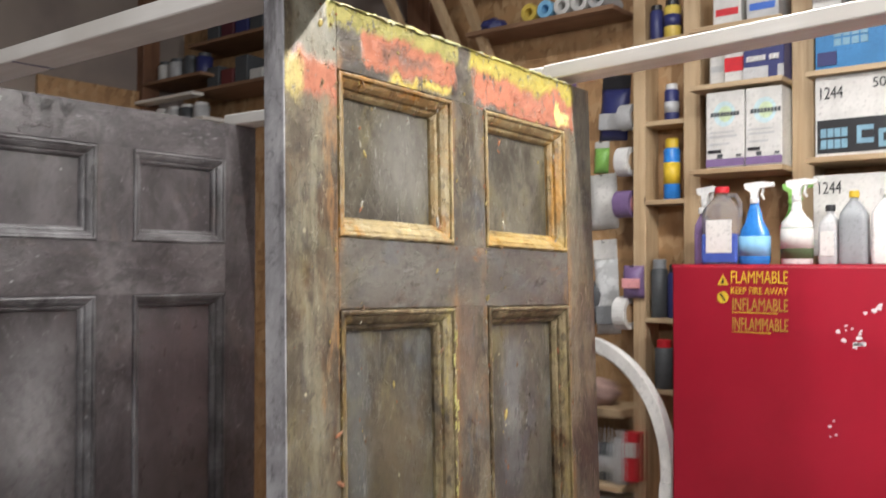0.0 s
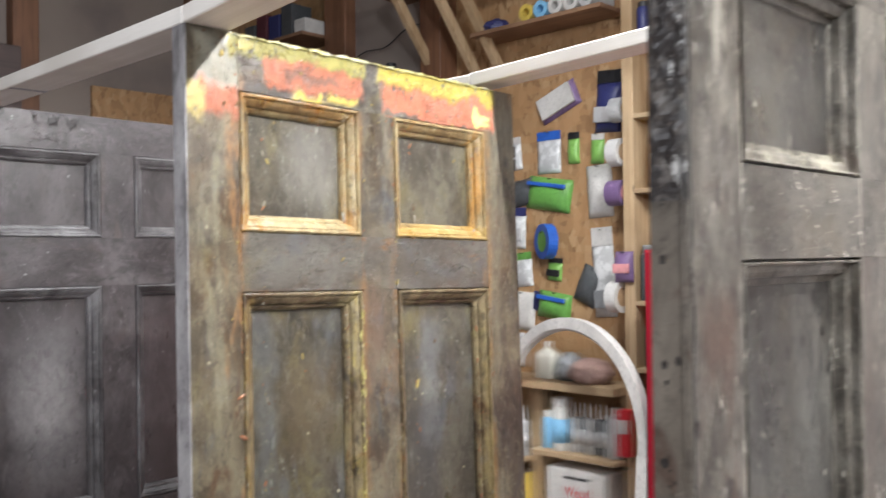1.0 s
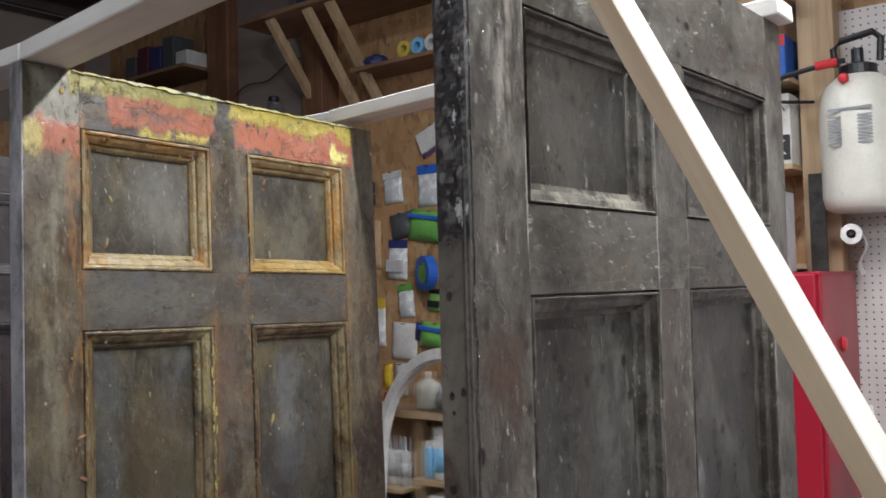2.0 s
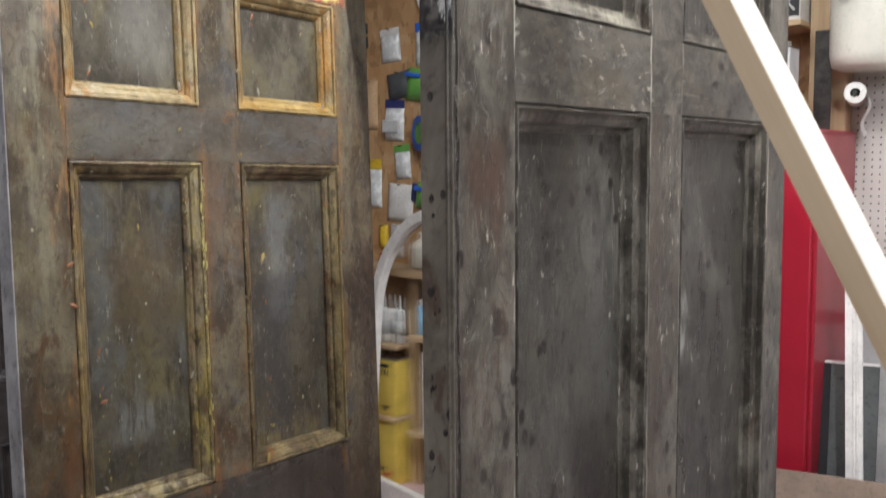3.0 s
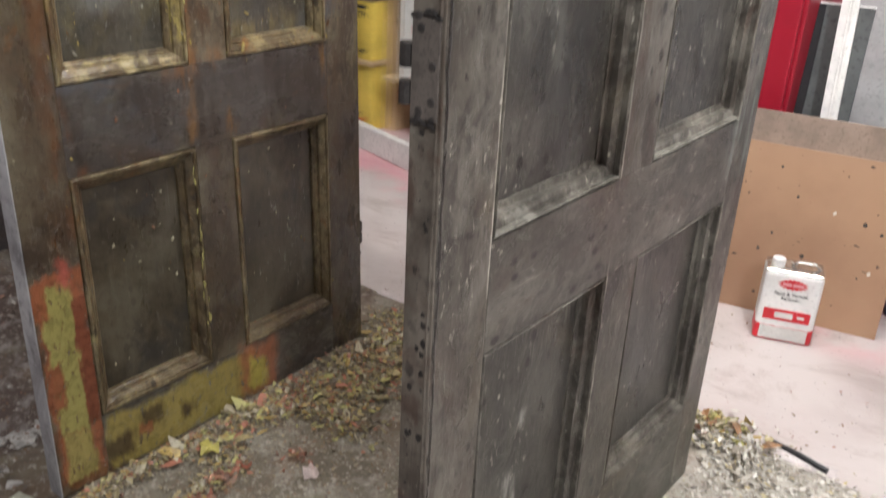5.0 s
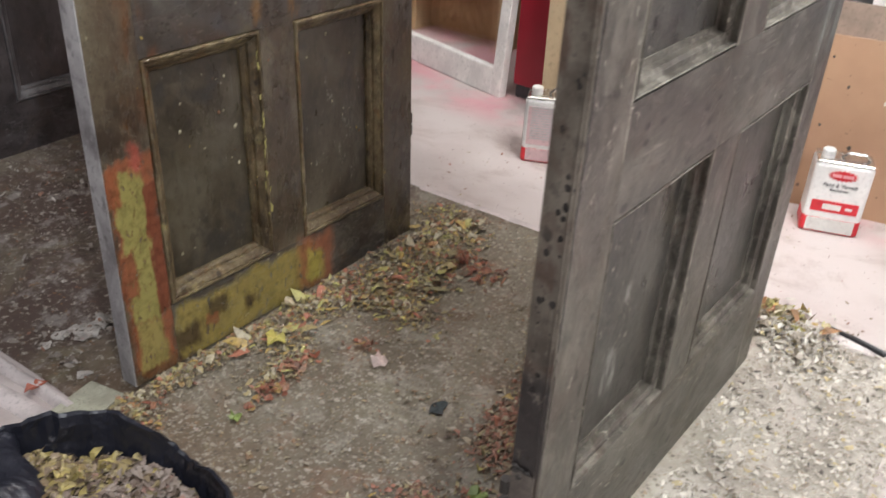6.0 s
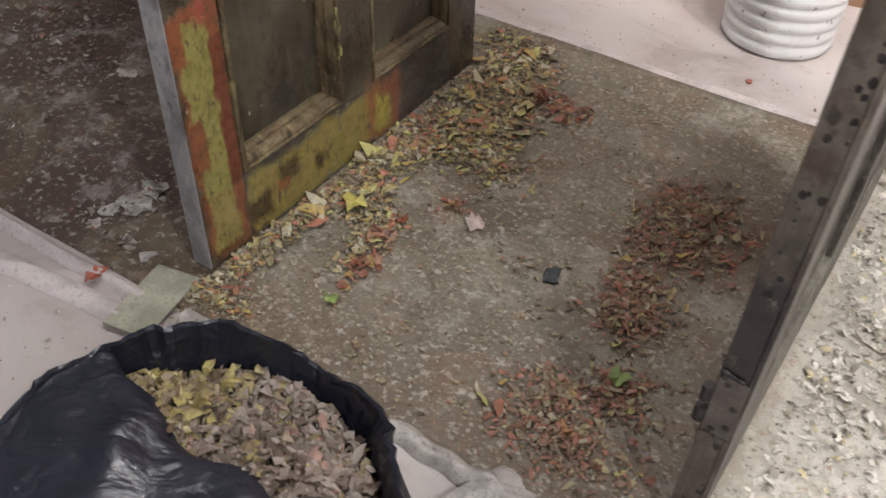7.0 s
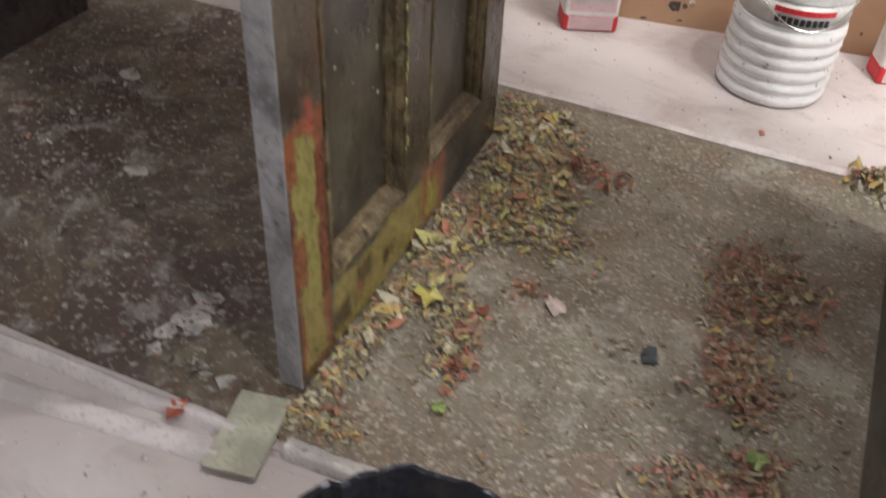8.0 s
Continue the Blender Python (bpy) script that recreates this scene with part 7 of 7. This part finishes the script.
along_b = pile(4200, [(-0.938, 0.95, 0.010, 0.07, 0.07), (-0.930, 1.10, 0.014, 0.07, 0.08), (-0.918, 1.25, 0.020, 0.06, 0.08), (-0.90, 1.38, 0.028, 0.06, 0.09), (-0.885, 1.48, 0.04, 0.05, 0.08),
                      (-0.80, 1.56, 0.055, 0.06, 0.15), (-0.71, 1.49, 0.05, 0.028, 0.07), (-0.83, 1.71, 0.065, 0.07, 0.17), (-0.86, 1.88, 0.06, 0.06, 0.13), (-0.93, 1.97, 0.05, 0.03, 0.04),
                      (-0.85, 1.22, 0.03, 0.035, 0.04), (-0.90, 0.835, 0.04, 0.012, 0.03), (-0.77, 1.12, 0.02, 0.05, 0.04)], 0.016)
chips("paint_chips", "heap of yellow and rust paint chips by the yellowed door", warm, clear_of_doors(along_b), 0.0038, 0.5, 0.26, 1.8, seed=2, spread=0.75)
big_b = pile(230, [(-0.90, 1.36, 0.03, 0.08, 0.18), (-0.80, 1.56, 0.06, 0.07, 0.24), (-0.83, 1.72, 0.07, 0.08, 0.26), (-0.86, 1.90, 0.06, 0.05, 0.16), (-0.92, 1.08, 0.02, 0.10, 0.16)], 0.012, 0.010)
chips("paint_chips", "larger curled flakes lying on the heap by the yellowed door", warm, clear_of_doors(big_b), 0.0082, 0.5, 0.3, 1.7, seed=23, spread=0.5)
red_b = pile(340, [(-0.74, 1.78, 0.03, 0.04, 0.26), (-0.66, 1.765, 0.03, 0.025, 0.18), (-0.89, 1.46, 0.025, 0.05, 0.12), (-0.767, 1.15, 0.012, 0.03, 0.14), (-0.742, 1.06, 0.014, 0.025, 0.14),
                   (-0.90, 0.90, 0.02, 0.05, 0.06), (-0.69, 1.31, 0.03, 0.02, 0.05)], 0.02)
chips("paint_chips", "patch of brick-red paint chips", brickish, clear_of_doors(red_b), 0.0052, 0.7, 0.34, 1.8, seed=3, spread=0.6)
by_c = pile(3000, [(-0.265, 1.57, 0.045, 0.055, 0.36), (-0.25, 1.46, 0.045, 0.03, 0.14), (-0.275, 1.32, 0.028, 0.03, 0.09), (-0.255, 1.245, 0.035, 0.03, 0.14), (-0.20, 1.06, 0.03, 0.04, 0.08),
                   (-0.285, 1.0, 0.03, 0.025, 0.07), (-0.24, 0.92, 0.06, 0.03, 0.10)], 0.014)
chips("paint_chips", "heap of red-brown paint curls by the grey door", ruddy, clear_of_doors(by_c), 0.0038, 0.5, 0.26, 1.9, seed=4, spread=0.6)
by_c2 = pile(120, [(-0.24, 1.50, 0.06, 0.08, 0.35), (-0.25, 1.22, 0.06, 0.06, 0.25), (-0.24, 0.95, 0.08, 0.045, 0.2)], 0.02)
chips("paint_chips", "yellowish chips among the red-brown curls", warm, clear_of_doors(by_c2), 0.0060, 0.8, 0.4, 1.8, seed=5, spread=0.6)
crumbs = np.concatenate([along_b, along_b])[:9000] + rg.normal(0, 0.012, (min(9000, 2 * len(along_b)), 3)) * np.array([1.4, 1.4, 0])
chips("paint_chips", "fine ochre crumbs among the chips by the yellowed door", dusty, clear_of_doors(crumbs), 0.0026, 0.5, 0.4, 1.7, seed=16)
crumbs = by_c + rg.normal(0, 0.016, by_c.shape) * np.array([1.6, 1.6, 0])
chips("paint_chips", "fine red-brown crumbs by the grey door", ruddy, clear_of_doors(crumbs), 0.0026, 0.5, 0.4, 1.7, seed=17)
chips("paint_chips", "pale chips strewn over the drop sheet between doors", drab, clear_of_doors(scatter(1500, -0.95, -0.06, 0.80, 2.05)), 0.0017, 0.4, 0.25, 1.6, seed=6, spread=0.7)
chips("paint_chips", "tan and rust crumbs strewn over the drop sheet", dusty, clear_of_doors(scatter(2600, -0.95, -0.06, 0.80, 2.05)), 0.0026, 0.5, 0.3, 1.6, seed=7)
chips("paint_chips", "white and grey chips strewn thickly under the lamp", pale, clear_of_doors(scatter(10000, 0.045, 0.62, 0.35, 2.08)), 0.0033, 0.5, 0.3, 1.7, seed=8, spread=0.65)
far = pile(700, [(0.10, 2.02, 0.06, 0.06, 0.6), (0.02, 2.04, 0.05, 0.03, 0.4)], 0.03)
chips("paint_chips", "tan and rust curls heaped at the sheet's far edge", warm, clear_of_doors(pile(420, [(0.03, 2.07, 0.045, 0.035, 0.7), (-0.06, 2.07, 0.04, 0.025, 0.3)], 0.035)), 0.0075, 0.9, 0.6, 1.7, seed=19)
chips("paint_chips", "tan and white chips at the sheet's far edge", pale, clear_of_doors(far), 0.0052, 0.9, 0.6, 1.7, seed=9)
chips("paint_chips", "dull chips strewn before the dark door", drab, clear_of_doors(scatter(800, -2.2, -1.03, 0.80, 2.04)), 0.0028, 0.6, 0.35, 1.7, seed=10)
heapd = pile(650, [(-1.235, 0.975, 0.018, 0.045, 0.10), (-1.25, 0.86, 0.05, 0.02, 0.05), (-1.12, 0.84, 0.05, 0.015, 0.04), (-1.95, 1.45, 0.16, 0.18, 0.35), (-1.75, 1.8, 0.2, 0.12, 0.25), (-1.7, 1.25, 0.16, 0.1, 0.16)], 0.018)
chips("paint_chips", "pale crumbs heaped before the dark door", drab, clear_of_doors(heapd), 0.0036, 0.6, 0.4, 1.6, seed=11)
chips("paint_chips", "stray dark crumbs on the pale paper", ruddy, clear_of_doors(scatter(260, -1.2, 0.6, 2.09, 2.75, 0.0005)), 0.0026, 0.4, 0.3, 1.6, seed=12)
chips("paint_chips", "stray pale crumbs on the near paper", pale, clear_of_doors(scatter(300, -2.2, -0.9, 0.1, 0.74, 0.001)), 0.0024, 0.4, 0.2, 1.6, seed=13)

n = 6000
r, t = 0.222 * np.sqrt(rg.uniform(0, 1, n)), rg.uniform(0, 2 * math.pi, n)
lx, ly = r * np.cos(t), r * np.sin(t)
lump = np.array([noise.noise(Vector((a, b, 0.18)) * 11) for a, b in zip(lx, ly)])
lz = 0.179 + 0.034 * (1 - (r / 0.23) ** 2) + 0.034 * lump - 0.05 * np.maximum(0, lx) + rg.uniform(0, 0.012, n)
ca, sa = math.cos(radians(24)), math.sin(radians(24))
lx = np.where(lx < 0, lx * 0.86, lx)
wx, wy = -0.565 + ca * lx * 1.1 - sa * ly * 0.92, 0.445 + sa * lx * 1.1 + ca * ly * 0.92
pts = np.stack([wx, wy, lz], 1)
open_part = wy > 0.525 - 0.05 * np.clip((wx + 0.785) / 0.16, 0, 1)
gold = (lx + 0.5 * rg.normal(0, 0.09, n)) < 0.0 + 0.12 * lump
chips("bagged_scrapings", "pinkish-grey paint scrapings filling the sack", bagged, pts[~gold & open_part], 0.0048, 0.5, 0.24, 1.7, seed=14, spread=0.6)
chips("bagged_scrapings", "yellow-olive paint scrapings filling the sack", bagged_yellow, pts[gold & open_part], 0.0048, 0.6, 0.30, 1.7, seed=15, spread=0.6)


# larger single scraps: leaf-shaped yellow curl, green and dark pieces
def scrap(x, y, r, mt, label, seed, lift=0.012, z=0.006):
    rr = random.Random(seed)
    bm = bmesh.new()
    c = bm.verts.new((0, 0, lift * 0.4))
    ring = []
    for k in range(11):
        a = 2 * math.pi * k / 11
        q = r * rr.uniform(0.55, 1.2)
        ring.append(bm.verts.new((q * math.cos(a), 0.75 * q * math.sin(a), lift * rr.uniform(0, 1))))
    for k in range(11):
        bm.faces.new((ring[k], ring[(k + 1) % 11], c))
    top = bmesh.ops.extrude_face_region(bm, geom=list(bm.faces))
    for v in [g for g in top["geom"] if isinstance(g, bmesh.types.BMVert)]:
        v.co.z += 0.0015
    ob = part("paint_scrap", bm, mt)
    ob.matrix_world = pose(x, y, z, 0, 0, rr.uniform(0, 360))
    return tagged(ob, label, "paint scrap", "large scraps on the sheet")


leaf = paint("yellow_curl", (0.46, 0.40, 0.11), 0.45, 0.2, 40)
fresh = paint("green_curl", (0.21, 0.27, 0.085), 0.45, 0.2, 40)
inky = paint("dark_scrap", (0.022, 0.032, 0.035), 0.5, 0.3, 40)
brick = paint("brick_curl", (0.34, 0.10, 0.06), 0.5, 0.3, 40)
scrap(-0.86, 1.195, 0.034, leaf, "yellow leaf-shaped paint curl", 1, 0.014, 0.016)
scrap(-0.737, 0.957, 0.017, fresh, "small green paint scrap", 2)
scrap(-0.425, 1.248, 0.026, inky, "flat blue-black scrap on the sheet", 3, 0.003)
scrap(-0.208, 1.075, 0.024, fresh, "yellow-green paint scrap on the heap", 4, 0.02, 0.02)
scrap(-1.13, 0.755, 0.026, brick, "brick-red paint curl by the paper fold", 5, 0.02)
scrap(-0.34, 2.18, 0.012, brick, "brick-red crumb on the pale paper", 6, 0.004, 0.001)
scrap(-0.63, 1.30, 0.03, paint("white_scrap", (0.42, 0.33, 0.3), 0.5, 0.3, 40), "pinkish paint scrap on the sheet", 7)

# cord that hangs in the far corner
tagged(part("hanging_cord", tube([(-3.0, 1.225, 2.345), (-3.001, 1.225, 2.7), (-3.0, 1.225, 3.1), (-3.0, 1.225, 3.63)], 0.0045, 8), white), "thin white cord hanging from the ceiling", "cord")

# dried pale filler trodden into the sheet before the dark door
filler = paint("dried_filler", (0.40, 0.37, 0.34), 0.7, 0.3, 30, 0.5)
for i, (x, y, r) in enumerate(((-1.235, 1.0, 0.038), (-1.225, 0.945, 0.045), (-1.26, 0.90, 0.026), (-1.25, 0.855, 0.022), (-1.16, 0.862, 0.018), (-1.10, 0.85, 0.024), (-1.62, 1.28, 0.03), (-1.9, 1.62, 0.04))):
    scrap(x, y, r, filler, "ragged crust of dried pale filler on the sheet", 40 + i, 0.005, 0.003)
